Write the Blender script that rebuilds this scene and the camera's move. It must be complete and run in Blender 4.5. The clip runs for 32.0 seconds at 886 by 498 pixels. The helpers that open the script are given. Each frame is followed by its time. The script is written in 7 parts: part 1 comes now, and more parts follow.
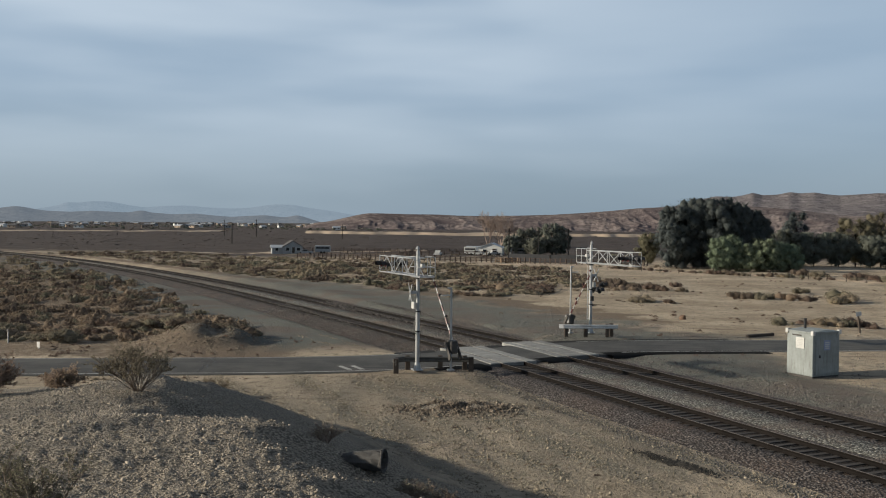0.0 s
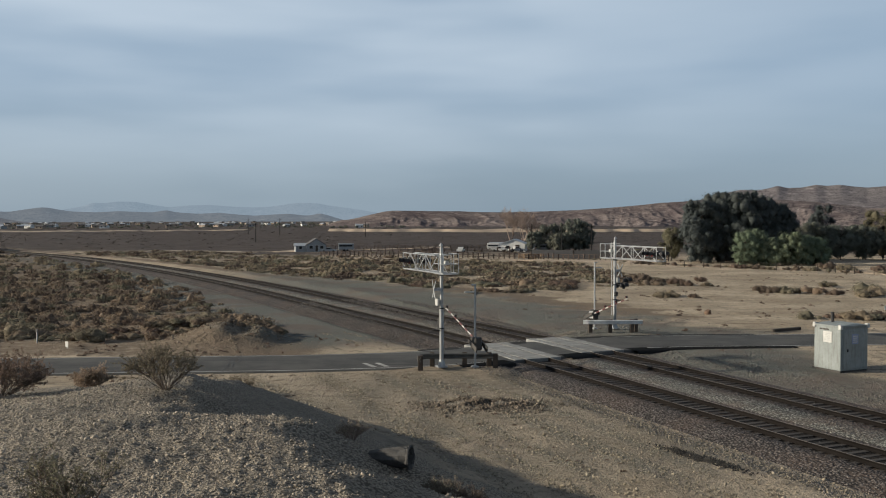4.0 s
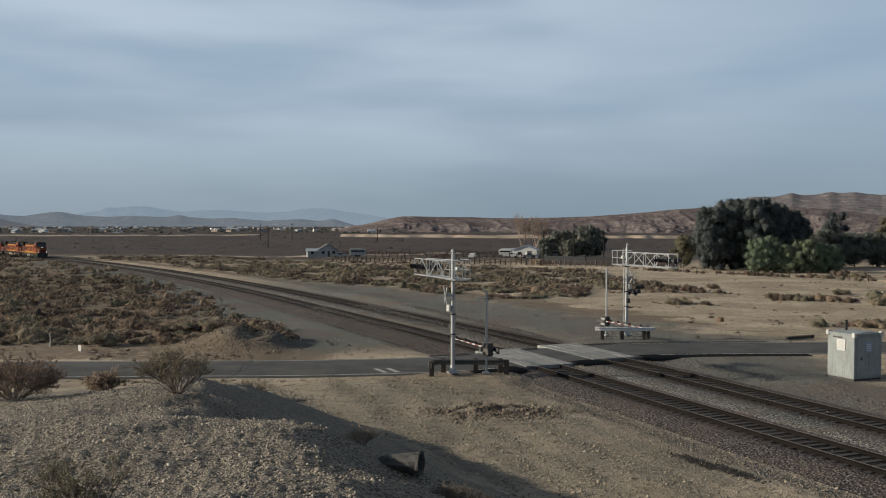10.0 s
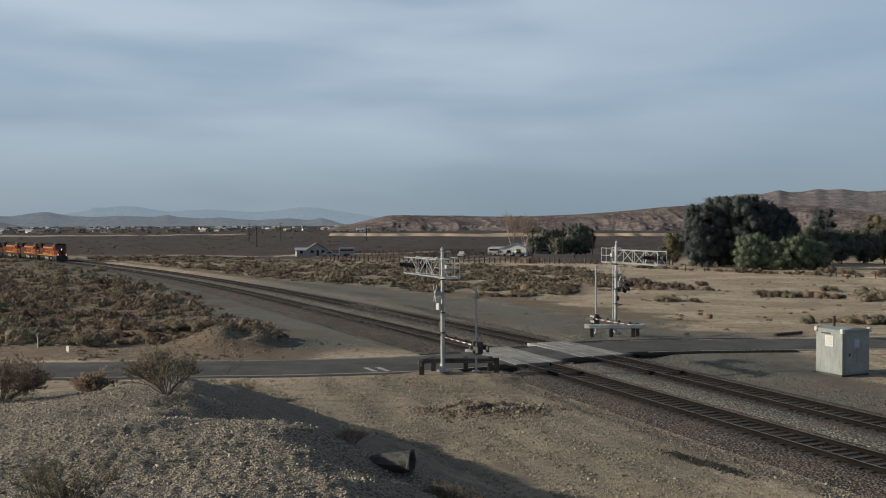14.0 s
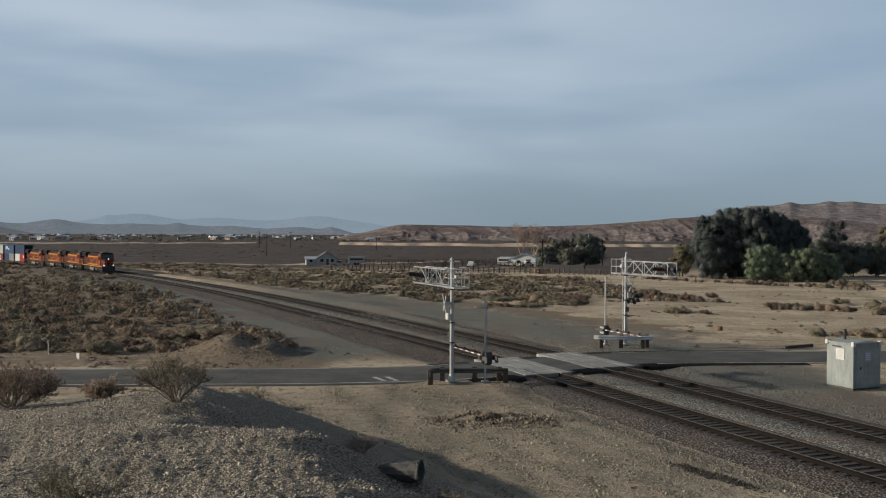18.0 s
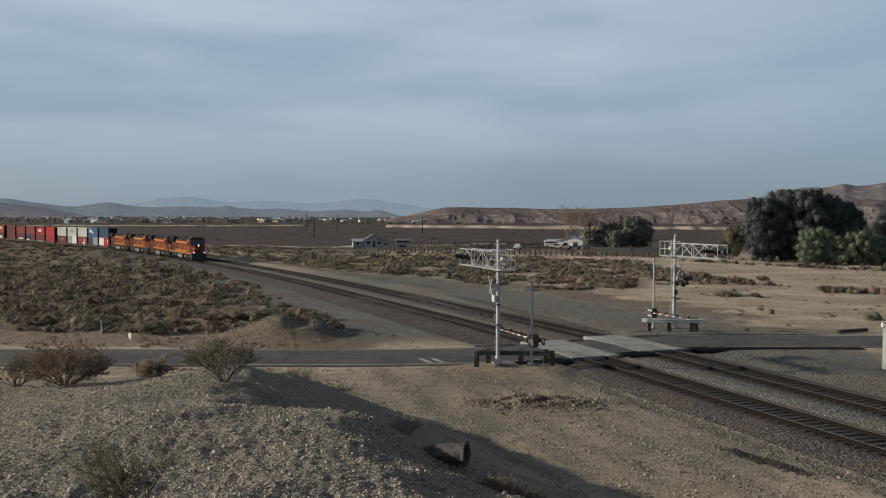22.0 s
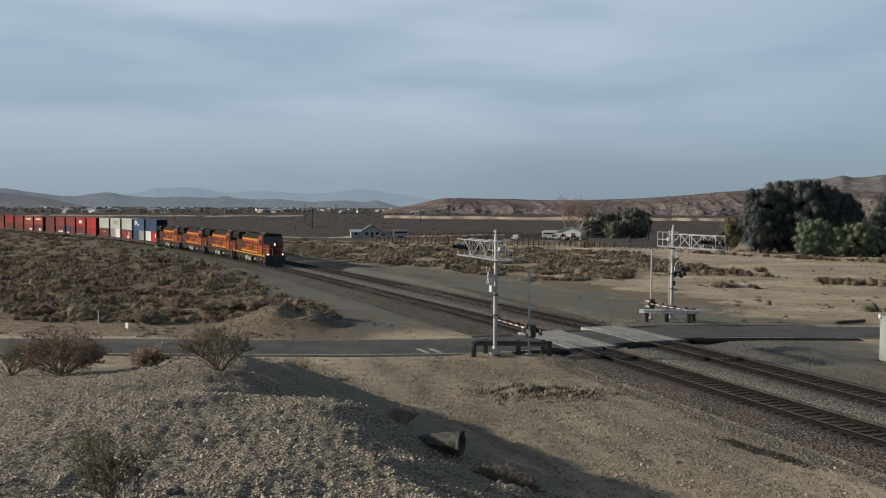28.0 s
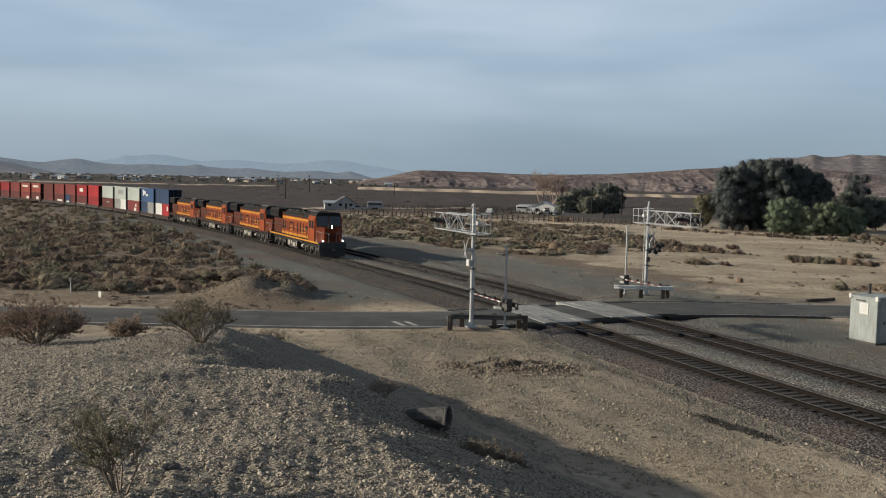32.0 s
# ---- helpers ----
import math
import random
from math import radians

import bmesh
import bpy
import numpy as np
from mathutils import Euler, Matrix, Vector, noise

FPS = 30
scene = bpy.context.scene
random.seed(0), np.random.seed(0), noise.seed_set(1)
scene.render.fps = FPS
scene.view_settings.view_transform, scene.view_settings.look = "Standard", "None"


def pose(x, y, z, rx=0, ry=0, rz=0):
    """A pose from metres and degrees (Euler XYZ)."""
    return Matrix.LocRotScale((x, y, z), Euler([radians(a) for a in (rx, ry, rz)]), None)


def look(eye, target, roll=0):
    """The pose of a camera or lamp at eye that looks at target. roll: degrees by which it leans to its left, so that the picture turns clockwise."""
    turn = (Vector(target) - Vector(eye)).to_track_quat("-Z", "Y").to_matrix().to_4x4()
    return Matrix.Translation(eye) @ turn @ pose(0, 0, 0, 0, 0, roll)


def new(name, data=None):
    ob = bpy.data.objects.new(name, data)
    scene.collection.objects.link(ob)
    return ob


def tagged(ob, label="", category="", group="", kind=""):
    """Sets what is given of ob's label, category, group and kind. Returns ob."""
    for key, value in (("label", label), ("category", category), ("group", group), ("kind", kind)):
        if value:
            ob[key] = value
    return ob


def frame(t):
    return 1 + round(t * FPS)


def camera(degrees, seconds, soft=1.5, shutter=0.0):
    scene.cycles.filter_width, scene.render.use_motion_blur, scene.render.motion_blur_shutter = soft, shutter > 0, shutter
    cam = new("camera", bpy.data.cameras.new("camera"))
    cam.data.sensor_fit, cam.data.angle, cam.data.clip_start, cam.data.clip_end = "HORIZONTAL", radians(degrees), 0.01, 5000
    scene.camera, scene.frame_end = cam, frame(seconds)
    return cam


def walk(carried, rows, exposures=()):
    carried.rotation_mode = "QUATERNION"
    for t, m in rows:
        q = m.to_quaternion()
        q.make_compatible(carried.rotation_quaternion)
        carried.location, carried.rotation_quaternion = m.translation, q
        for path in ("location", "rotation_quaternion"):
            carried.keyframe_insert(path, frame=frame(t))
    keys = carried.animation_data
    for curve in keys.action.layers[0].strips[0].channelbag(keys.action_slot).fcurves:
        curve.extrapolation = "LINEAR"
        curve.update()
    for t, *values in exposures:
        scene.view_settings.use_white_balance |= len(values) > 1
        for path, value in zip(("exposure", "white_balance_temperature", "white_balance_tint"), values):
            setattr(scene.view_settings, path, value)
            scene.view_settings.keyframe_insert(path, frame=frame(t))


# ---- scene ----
# ---- camera and its walk ----
cam = camera(51.0, 32.0, soft=1.1)
PATH = [
    (0, 0.045, -0.052, 7.714, -0.041, -1.596, -0.501),
    (0.5, 0.044, -0.069, 7.717, 0.154, -1.492, -0.482),
    (1, 0.043, -0.019, 7.713, 0.091, -1.467, -0.573),
    (1.5, 0.031, -0.060, 7.712, -0.067, -1.376, -0.617),
    (2, 0.045, -0.050, 7.711, -0.061, -1.429, -0.617),
    (2.5, 0.029, -0.062, 7.715, -0.077, -1.743, -0.645),
    (3, 0.033, -0.028, 7.701, 0.413, -1.939, -0.388),
    (3.5, 0.028, -0.075, 7.719, 0.940, -1.825, -0.032),
    (5.5, 0.016, -0.064, 7.721, 2.098, -1.775, 0.073),
    (6, 0.016, -0.036, 7.713, 2.181, -1.474, 0.199),
    (6.5, 0.005, -0.037, 7.706, 2.203, -1.390, -0.032),
    (7, 0.004, -0.056, 7.708, 2.374, -1.221, -0.077),
    (7.5, 0.015, -0.042, 7.710, 2.546, -1.391, -0.184),
    (8, 0.020, -0.039, 7.707, 2.416, -1.436, -0.205),
    (8.5, 0.017, -0.081, 7.721, 2.260, -1.507, -0.145),
    (9, 0.014, -0.050, 7.709, 2.358, -1.383, -0.093),
    (9.5, 0.013, -0.044, 7.713, 2.271, -1.344, -0.202),
    (10, 0.032, -0.083, 7.721, 2.082, -1.444, -0.123),
    (10.5, 0.002, -0.022, 7.698, 2.249, -1.365, -0.028),
    (11, 0.013, -0.050, 7.712, 2.294, -1.450, 0.087),
    (11.5, 0.011, -0.028, 7.696, 2.301, -1.457, 0.096),
    (12, 0.008, -0.035, 7.696, 2.201, -1.463, 0.030),
    (12.5, 0.016, -0.014, 7.707, 2.153, -1.628, 0.142),
    (13, 0.031, -0.047, 7.718, 1.832, -1.636, 0.101),
    (13.5, 0.029, -0.050, 7.711, 1.610, -1.715, 0.290),
    (14, 0.019, -0.034, 7.712, 1.405, -1.532, 0.142),
    (14.5, 0.022, -0.045, 7.705, 1.489, -1.284, 0.119),
    (15, 0.025, -0.046, 7.712, 1.758, -1.259, 0.146),
    (15.5, 0.021, -0.037, 7.721, 2.214, -1.132, 0.152),
    (17.5, 0.013, -0.066, 7.715, 1.907, -0.830, -0.218),
    (18, 0.011, -0.079, 7.724, 2.005, -0.934, -0.248),
    (18.5, 0.007, -0.053, 7.711, 2.153, -0.721, -0.223),
    (19, 0.030, -0.036, 7.702, 2.108, -0.714, -0.337),
    (19.5, 0.026, -0.003, 7.708, 2.262, -0.748, -0.317),
    (20, 0.025, -0.080, 7.728, 2.293, -0.556, -0.350),
    (20.5, 0.023, -0.063, 7.718, 2.956, -0.544, -0.009),
    (21, -0.011, 0.050, 7.685, 5.606, -0.554, 0.813),
    (21.5, -0.011, 0.008, 7.687, 5.805, -0.803, 0.394),
    (22, 0.004, 0.082, 7.683, 4.854, -2.021, -0.199),
    (22.5, 0.013, 0.018, 7.694, 4.684, -2.109, -0.532),
    (23, -0.004, 0.064, 7.666, 4.225, -2.139, -0.604),
    (23.5, 0.021, 0.034, 7.694, 3.889, -2.155, -0.887),
    (24, 0.028, -0.032, 7.696, 2.950, -2.568, -0.491),
    (24.5, 0.026, 0.026, 7.687, 3.010, -2.992, -0.499),
    (25, 0.029, 0.038, 7.679, 2.791, -2.866, -0.640),
    (25.5, 0.017, -0.039, 7.697, 2.820, -2.562, -0.648),
    (27.5, 0.041, 0.105, 7.666, 2.884, -2.290, -0.916),
    (28, 0.037, 0.163, 7.640, 4.750, -2.582, -0.333),
    (28.5, 0.072, 0.122, 7.661, 4.953, -2.880, -0.284),
    (29, -0.028, 0.177, 7.665, 3.830, -2.188, -0.881),
    (29.5, -0.112, 0.182, 7.663, 3.310, -3.138, -0.867),
    (30, -0.135, 0.152, 7.672, 0.280, -3.830, -0.649),
    (30.5, -0.171, 0.124, 7.693, -1.883, -3.453, -0.476),
    (31, -0.196, 0.156, 7.684, 2.067, -3.009, -1.293),
    (31.5, -0.193, 0.108, 7.692, 2.808, -3.609, -0.633),
    (32, -0.206, 0.198, 7.674, 3.138, -4.252, -1.307),
]

walk(cam, [(t, pose(x, y, z, 90 + pitch, roll, yaw)) for t, x, y, z, yaw, pitch, roll in PATH],
     [(0, 0.36), (2, 0.36), (6, 0.33), (8, 0.29), (13, 0.27), (18, 0.22), (22, 0.23), (24, 0.27), (28, 0.33), (30, 0.39), (32, 0.43)])

# ---- sky, sun, exposure ----
SUN_EL, SUN_AZ = 17.5, -92.0  # degrees; azimuth from +y towards +x
world = bpy.data.worlds.new("sky")
scene.world = world
world.use_nodes = True
wt = world.node_tree
wt.nodes.clear()


def wn(kind, **kw):
    n = wt.nodes.new(kind)
    for k, v in kw.items():
        n.inputs[k].default_value = v
    return n


def wmath(op, a, b=None):
    n = wt.nodes.new("ShaderNodeMath")
    n.operation = op
    for i, v in enumerate((a, b)):
        if v is None:
            continue
        if isinstance(v, (int, float)):
            n.inputs[i].default_value = v
        else:
            wt.links.new(v, n.inputs[i])
    return n.outputs[0]


def build_sky():
    sky = wt.nodes.new("ShaderNodeTexSky")
    sky.sky_type = "NISHITA"
    sky.sun_disc = False
    sky.sun_elevation, sky.sun_rotation = radians(SUN_EL), radians(SUN_AZ)
    sky.air_density, sky.dust_density, sky.ozone_density = 1.0, 1.5, 1.0
    tc = wt.nodes.new("ShaderNodeTexCoord")
    sep = wt.nodes.new("ShaderNodeSeparateXYZ")
    wt.links.new(tc.outputs["Generated"], sep.inputs[0])

    def layer(wide, tall, tilt, detail, seed, lo, hi):
        mp = wt.nodes.new("ShaderNodeMapping")
        mp.inputs["Scale"].default_value = (wide, wide, tall)
        mp.inputs["Location"].default_value = (seed, seed * 0.7, seed * 0.3)
        mp.inputs["Rotation"].default_value = (0, radians(tilt), 0)
        wt.links.new(tc.outputs["Generated"], mp.inputs[0])
        nz = wn("ShaderNodeTexNoise", Scale=1.0, Detail=detail, Roughness=0.5, Distortion=0.0)
        wt.links.new(mp.outputs[0], nz.inputs["Vector"])
        mr = wn("ShaderNodeMapRange")
        mr.interpolation_type = "SMOOTHSTEP"
        wt.links.new(nz.outputs["Fac"], mr.inputs[0])
        mr.inputs[1].default_value, mr.inputs[2].default_value = lo, hi
        return mr.outputs[0]

    broad = layer(1.9, 10.0, 4, 3, 5.3, 0.36, 0.62)
    fine = layer(5.0, 30.0, 3, 6, 9.7, 0.3, 0.75)
    # the veil thins towards the horizon
    rise = wn("ShaderNodeMapRange")
    rise.interpolation_type = "SMOOTHSTEP"
    wt.links.new(sep.outputs[2], rise.inputs[0])
    rise.inputs[1].default_value, rise.inputs[2].default_value = 0.0, 0.16
    rise.inputs[3].default_value, rise.inputs[4].default_value = 0.0, 1.0
    cover = wmath("ADD", wmath("MULTIPLY", broad, 0.5), wmath("MULTIPLY", fine, 0.12))
    cover = wmath("MULTIPLY", cover, wmath("ADD", wmath("MULTIPLY", rise.outputs[0], 0.75), 0.25))
    cover = wmath("MINIMUM", wmath("ADD", cover, wmath("MULTIPLY", rise.outputs[0], 0.18)), 1.0)
    side = wn("ShaderNodeMapRange")  # the veil is thinner towards +x
    side.interpolation_type = "SMOOTHSTEP"
    wt.links.new(sep.outputs[0], side.inputs[0])
    side.inputs[1].default_value, side.inputs[2].default_value = -0.1, 0.5
    side.inputs[3].default_value, side.inputs[4].default_value = 1.0, 0.35
    cover = wmath("MULTIPLY", cover, side.outputs[0])
    low = wt.nodes.new("ShaderNodeMix")
    low.data_type = "RGBA"
    wt.links.new(rise.outputs[0], low.inputs[0])
    low.inputs[6].default_value = SKY_LOW
    low.inputs[7].default_value = SKY_HIGH
    mix = wt.nodes.new("ShaderNodeMix")
    mix.data_type = "RGBA"
    wt.links.new(cover, mix.inputs[0])
    wt.links.new(low.outputs[2], mix.inputs[6])
    mix.inputs[7].default_value = SKY_CLOUD
    add = wt.nodes.new("ShaderNodeMix")
    add.data_type = "RGBA"
    add.inputs[0].default_value = 0.88
    sk = wt.nodes.new("ShaderNodeMix")
    sk.data_type, sk.blend_type = "RGBA", "MULTIPLY"
    sk.inputs[0].default_value = 1.0
    sk.inputs[7].default_value = (0.09, 0.09, 0.09, 1)
    wt.links.new(sky.outputs[0], sk.inputs[6])
    wt.links.new(sk.outputs[2], add.inputs[6])
    wt.links.new(mix.outputs[2], add.inputs[7])
    zen = wn("ShaderNodeMapRange")
    zen.interpolation_type = "SMOOTHSTEP"
    wt.links.new(sep.outputs[2], zen.inputs[0])
    zen.inputs[1].default_value, zen.inputs[2].default_value = 0.27, 0.6
    over = wt.nodes.new("ShaderNodeMix")  # thinner veil and deeper blue overhead
    over.data_type = "RGBA"
    wt.links.new(zen.outputs[0], over.inputs[0])
    wt.links.new(add.outputs[2], over.inputs[6])
    over.inputs[7].default_value = (0.175, 0.21, 0.27, 1)
    bg = wn("ShaderNodeBackground", Strength=0.785)
    out = wt.nodes.new("ShaderNodeOutputWorld")
    wt.links.new(over.outputs[2], bg.inputs[0])
    wt.links.new(bg.outputs[0], out.inputs[0])


SKY_LOW, SKY_HIGH, SKY_CLOUD = (0.25, 0.338, 0.42, 1), (0.285, 0.40, 0.54, 1), (0.60, 0.70, 0.805, 1)
build_sky()
sun = new("sun", bpy.data.lights.new("sun", "SUN"))
sun.data.energy, sun.data.angle, sun.data.color = 4.9, radians(1.2), (1.0, 0.895, 0.73)
az, el = radians(SUN_AZ), radians(SUN_EL)
SUN_WAY = Vector((math.sin(az) * math.cos(el), math.cos(az) * math.cos(el), math.sin(el)))
sun.matrix_world = look(SUN_WAY * 100, (0, 0, 0))
scene.view_settings.exposure = 0.0


# ---- materials ----
def nodes_of(name):
    m = bpy.data.materials.new(name)
    m.use_nodes = True
    nt = m.node_tree
    return m, nt, nt.nodes["Principled BSDF"]


def link_noise(nt, scale, detail=6, rough=0.6, vec=None, kind="ShaderNodeTexNoise"):
    n = nt.nodes.new(kind)
    n.inputs["Scale"].default_value = scale
    if kind == "ShaderNodeTexNoise":
        n.inputs["Detail"].default_value, n.inputs["Roughness"].default_value = detail, rough
    if vec:
        nt.links.new(vec, n.inputs["Vector"])
    return n


def mix_rgb(nt, fac, a, b, blend="MIX"):
    n = nt.nodes.new("ShaderNodeMix")
    n.data_type, n.blend_type = "RGBA", blend
    for sock, v in ((n.inputs[0], fac), (n.inputs[6], a), (n.inputs[7], b)):
        if isinstance(v, (int, float)):
            sock.default_value = v
        elif isinstance(v, tuple):
            sock.default_value = (*v[:3], 1)
        else:
            nt.links.new(v, sock)
    return n.outputs[2]


def ramp(nt, fac, lo, hi):
    n = nt.nodes.new("ShaderNodeMapRange")
    n.interpolation_type = "SMOOTHSTEP"
    nt.links.new(fac, n.inputs[0])
    n.inputs[1].default_value, n.inputs[2].default_value = lo, hi
    return n.outputs[0]


def bump(nt, bsdf, height, strength, dist):
    b = nt.nodes.new("ShaderNodeBump")
    b.inputs["Strength"].default_value, b.inputs["Distance"].default_value = strength, dist
    nt.links.new(height, b.inputs["Height"])
    nt.links.new(b.outputs[0], bsdf.inputs["Normal"])


def surface(name, col, dark=0.6, rough=0.7, metal=0.0, big=1.5, small=25.0, amount=0.5, relief=0.2, dist=0.01,
            vary=0.0, island=False, stain=None, stain_cut=(0.5, 0.75), spec=0.5, streak=None):
    """A painted, worn or grainy surface: a base colour, blotches at two scales, stains, fine relief."""
    m, nt, b = nodes_of(name)
    tc = nt.nodes.new("ShaderNodeTexCoord").outputs["Object"]
    n1, n2 = link_noise(nt, big, 5, 0.6, tc), link_noise(nt, small, 4, 0.65, tc)
    c = mix_rgb(nt, ramp(nt, n1.outputs["Fac"], 0.35, 0.7), tuple(v * dark for v in col), col)
    f = nt.nodes.new("ShaderNodeMath")
    f.operation = "MULTIPLY"
    nt.links.new(ramp(nt, n2.outputs["Fac"], 0.4, 0.75), f.inputs[0])
    f.inputs[1].default_value = amount
    c = mix_rgb(nt, f.outputs[0], c, tuple(v * dark * 0.8 for v in col))
    if stain:
        run = tc
        if streak:  # stains drawn out along one way, as by rain
            mp = nt.nodes.new("ShaderNodeMapping")
            mp.inputs["Scale"].default_value = streak
            nt.links.new(tc, mp.inputs[0])
            run = mp.outputs[0]
        n3 = link_noise(nt, big * 2.3, 8, 0.7, run)
        c = mix_rgb(nt, ramp(nt, n3.outputs["Fac"], *stain_cut), c, stain)
    if vary:
        src = nt.nodes.new("ShaderNodeNewGeometry").outputs["Random Per Island"] if island else \
            nt.nodes.new("ShaderNodeObjectInfo").outputs["Random"]
        hs = nt.nodes.new("ShaderNodeHueSaturation")
        mr = nt.nodes.new("ShaderNodeMapRange")
        nt.links.new(src, mr.inputs[0])
        mr.inputs[3].default_value, mr.inputs[4].default_value = 1 - vary, 1 + vary
        nt.links.new(mr.outputs[0], hs.inputs["Value"])
        nt.links.new(c, hs.inputs["Color"])
        c = hs.outputs[0]
    nt.links.new(c, b.inputs["Base Color"])
    b.inputs["Roughness"].default_value, b.inputs["Metallic"].default_value = rough, metal
    b.inputs["Specular IOR Level"].default_value = spec
    if relief:
        bump(nt, b, n2.outputs["Fac"], relief, dist)
    return m


def glow(name, col, strength):
    m, nt, b = nodes_of(name)
    b.inputs["Base Color"].default_value = (*col, 1)
    b.inputs["Emission Color"].default_value = (*col, 1)
    b.inputs["Emission Strength"].default_value = strength
    return m


def glass_dark(name, col=(0.015, 0.018, 0.022)):
    m, nt, b = nodes_of(name)
    b.inputs["Base Color"].default_value = (*col, 1)
    b.inputs["Roughness"].default_value = 0.12
    return m


def ground_material():
    """Desert soil: sand, grey gravel, reddish dirt and brush litter, each laid by its mask."""
    m, nt, b = nodes_of("desert_soil")
    tc = nt.nodes.new("ShaderNodeTexCoord").outputs["Object"]
    at = nt.nodes.new("ShaderNodeVertexColor")
    at.layer_name = "cover"
    sp = nt.nodes.new("ShaderNodeSeparateColor")
    nt.links.new(at.outputs[0], sp.inputs[0])
    n1, n2 = link_noise(nt, 0.12, 6, 0.6, tc), link_noise(nt, 1.7, 6, 0.65, tc)
    n3 = link_noise(nt, 14.0, 5, 0.7, tc)
    vor = link_noise(nt, 24.0, vec=tc, kind="ShaderNodeTexVoronoi")
    vor2 = link_noise(nt, 5.5, vec=tc, kind="ShaderNodeTexVoronoi")
    sand = mix_rgb(nt, ramp(nt, n1.outputs["Fac"], 0.35, 0.65), (0.27, 0.222, 0.163), (0.425, 0.358, 0.268))
    sand = mix_rgb(nt, ramp(nt, n2.outputs["Fac"], 0.48, 0.72), sand, (0.16, 0.13, 0.094))
    sand = mix_rgb(nt, ramp(nt, n3.outputs["Fac"], 0.55, 0.8), sand, (0.115, 0.094, 0.07))
    mp = nt.nodes.new("ShaderNodeMapping")
    mp.inputs["Rotation"].default_value = (0, 0, radians(-114.3))
    mp.inputs["Scale"].default_value = (0.09, 1.5, 1.0)
    nt.links.new(tc, mp.inputs[0])
    rut = link_noise(nt, 1.0, 4, 0.6, mp.outputs[0])
    sand = mix_rgb(nt, ramp(nt, rut.outputs["Fac"], 0.56, 0.78), sand, (0.135, 0.108, 0.078))
    peb = link_noise(nt, 30.0, vec=tc, kind="ShaderNodeTexVoronoi")
    sand = mix_rgb(nt, ramp(nt, peb.outputs["Distance"], 0.22, 0.08), sand, (0.24, 0.20, 0.15))
    stone = mix_rgb(nt, vor.outputs["Color"], (0.26, 0.228, 0.183), (0.375, 0.33, 0.264))
    # cell rims darkened: the shade between stones is put into the colour
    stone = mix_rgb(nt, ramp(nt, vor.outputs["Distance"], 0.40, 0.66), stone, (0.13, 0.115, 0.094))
    stone = mix_rgb(nt, ramp(nt, n2.outputs["Fac"], 0.55, 0.85), stone, (0.26, 0.225, 0.175))
    red = mix_rgb(nt, n2.outputs["Fac"], (0.118, 0.093, 0.07), (0.2, 0.156, 0.115))
    litter = mix_rgb(nt, ramp(nt, n2.outputs["Fac"], 0.38, 0.62), (0.112, 0.087, 0.063), (0.19, 0.15, 0.11))
    mask = []
    for ch in range(3):
        a = nt.nodes.new("ShaderNodeMath")
        a.operation = "ADD"
        nt.links.new(sp.outputs[ch], a.inputs[0])
        s = nt.nodes.new("ShaderNodeMath")
        s.operation = "MULTIPLY_ADD"
        nt.links.new(n2.outputs["Fac"], s.inputs[0])
        s.inputs[1].default_value, s.inputs[2].default_value = 0.9, -0.45
        nt.links.new(s.outputs[0], a.inputs[1])
        mask.append(ramp(nt, a.outputs[0], 0.3, 0.7))
    c = mix_rgb(nt, mask[1], sand, red)
    c = mix_rgb(nt, mask[2], c, litter)
    ga = nt.nodes.new("ShaderNodeVertexColor")
    ga.layer_name = "grit"
    gs = nt.nodes.new("ShaderNodeSeparateColor")
    nt.links.new(ga.outputs[0], gs.inputs[0])
    grit = mix_rgb(nt, vor.outputs["Color"], (0.066, 0.074, 0.068), (0.165, 0.176, 0.162))
    grit = mix_rgb(nt, ramp(nt, n2.outputs["Fac"], 0.45, 0.7), grit, (0.125, 0.122, 0.108))
    grit = mix_rgb(nt, ramp(nt, n1.outputs["Fac"], 0.45, 0.62), grit, (0.11, 0.095, 0.085))
    c = mix_rgb(nt, gs.outputs[0], c, grit)
    plain = mix_rgb(nt, ramp(nt, n1.outputs["Fac"], 0.35, 0.65), (0.05, 0.042, 0.0395), (0.077, 0.065, 0.06))
    pl = nt.nodes.new("ShaderNodeMath")
    pl.operation = "SUBTRACT"
    pl.inputs[0].default_value = 1.0
    nt.links.new(at.outputs["Alpha"], pl.inputs[1])
    c = mix_rgb(nt, pl.outputs[0], c, plain)
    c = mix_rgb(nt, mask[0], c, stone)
    nt.links.new(c, b.inputs["Base Color"])
    b.inputs["Roughness"].default_value = 0.95
    b.inputs["Specular IOR Level"].default_value = 0.1
    h = nt.nodes.new("ShaderNodeMath")
    h.operation = "ADD"
    nt.links.new(n3.outputs["Fac"], h.inputs[0])
    nt.links.new(vor2.outputs["Distance"], h.inputs[1])
    clod = link_noise(nt, 3.2, 7, 0.72, tc)
    k = nt.nodes.new("ShaderNodeMath")
    k.operation = "MULTIPLY_ADD"
    nt.links.new(clod.outputs["Fac"], k.inputs[0])
    k.inputs[1].default_value = 3.2
    nt.links.new(h.outputs[0], k.inputs[2])
    peak = nt.nodes.new("ShaderNodeMath")
    peak.operation = "MULTIPLY"
    nt.links.new(vor.outputs["Distance"], peak.inputs[0])
    nt.links.new(mask[0], peak.inputs[1])
    total = nt.nodes.new("ShaderNodeMath")
    total.operation = "MULTIPLY_ADD"
    nt.links.new(peak.outputs[0], total.inputs[0])
    total.inputs[1].default_value = -0.6
    nt.links.new(k.outputs[0], total.inputs[2])
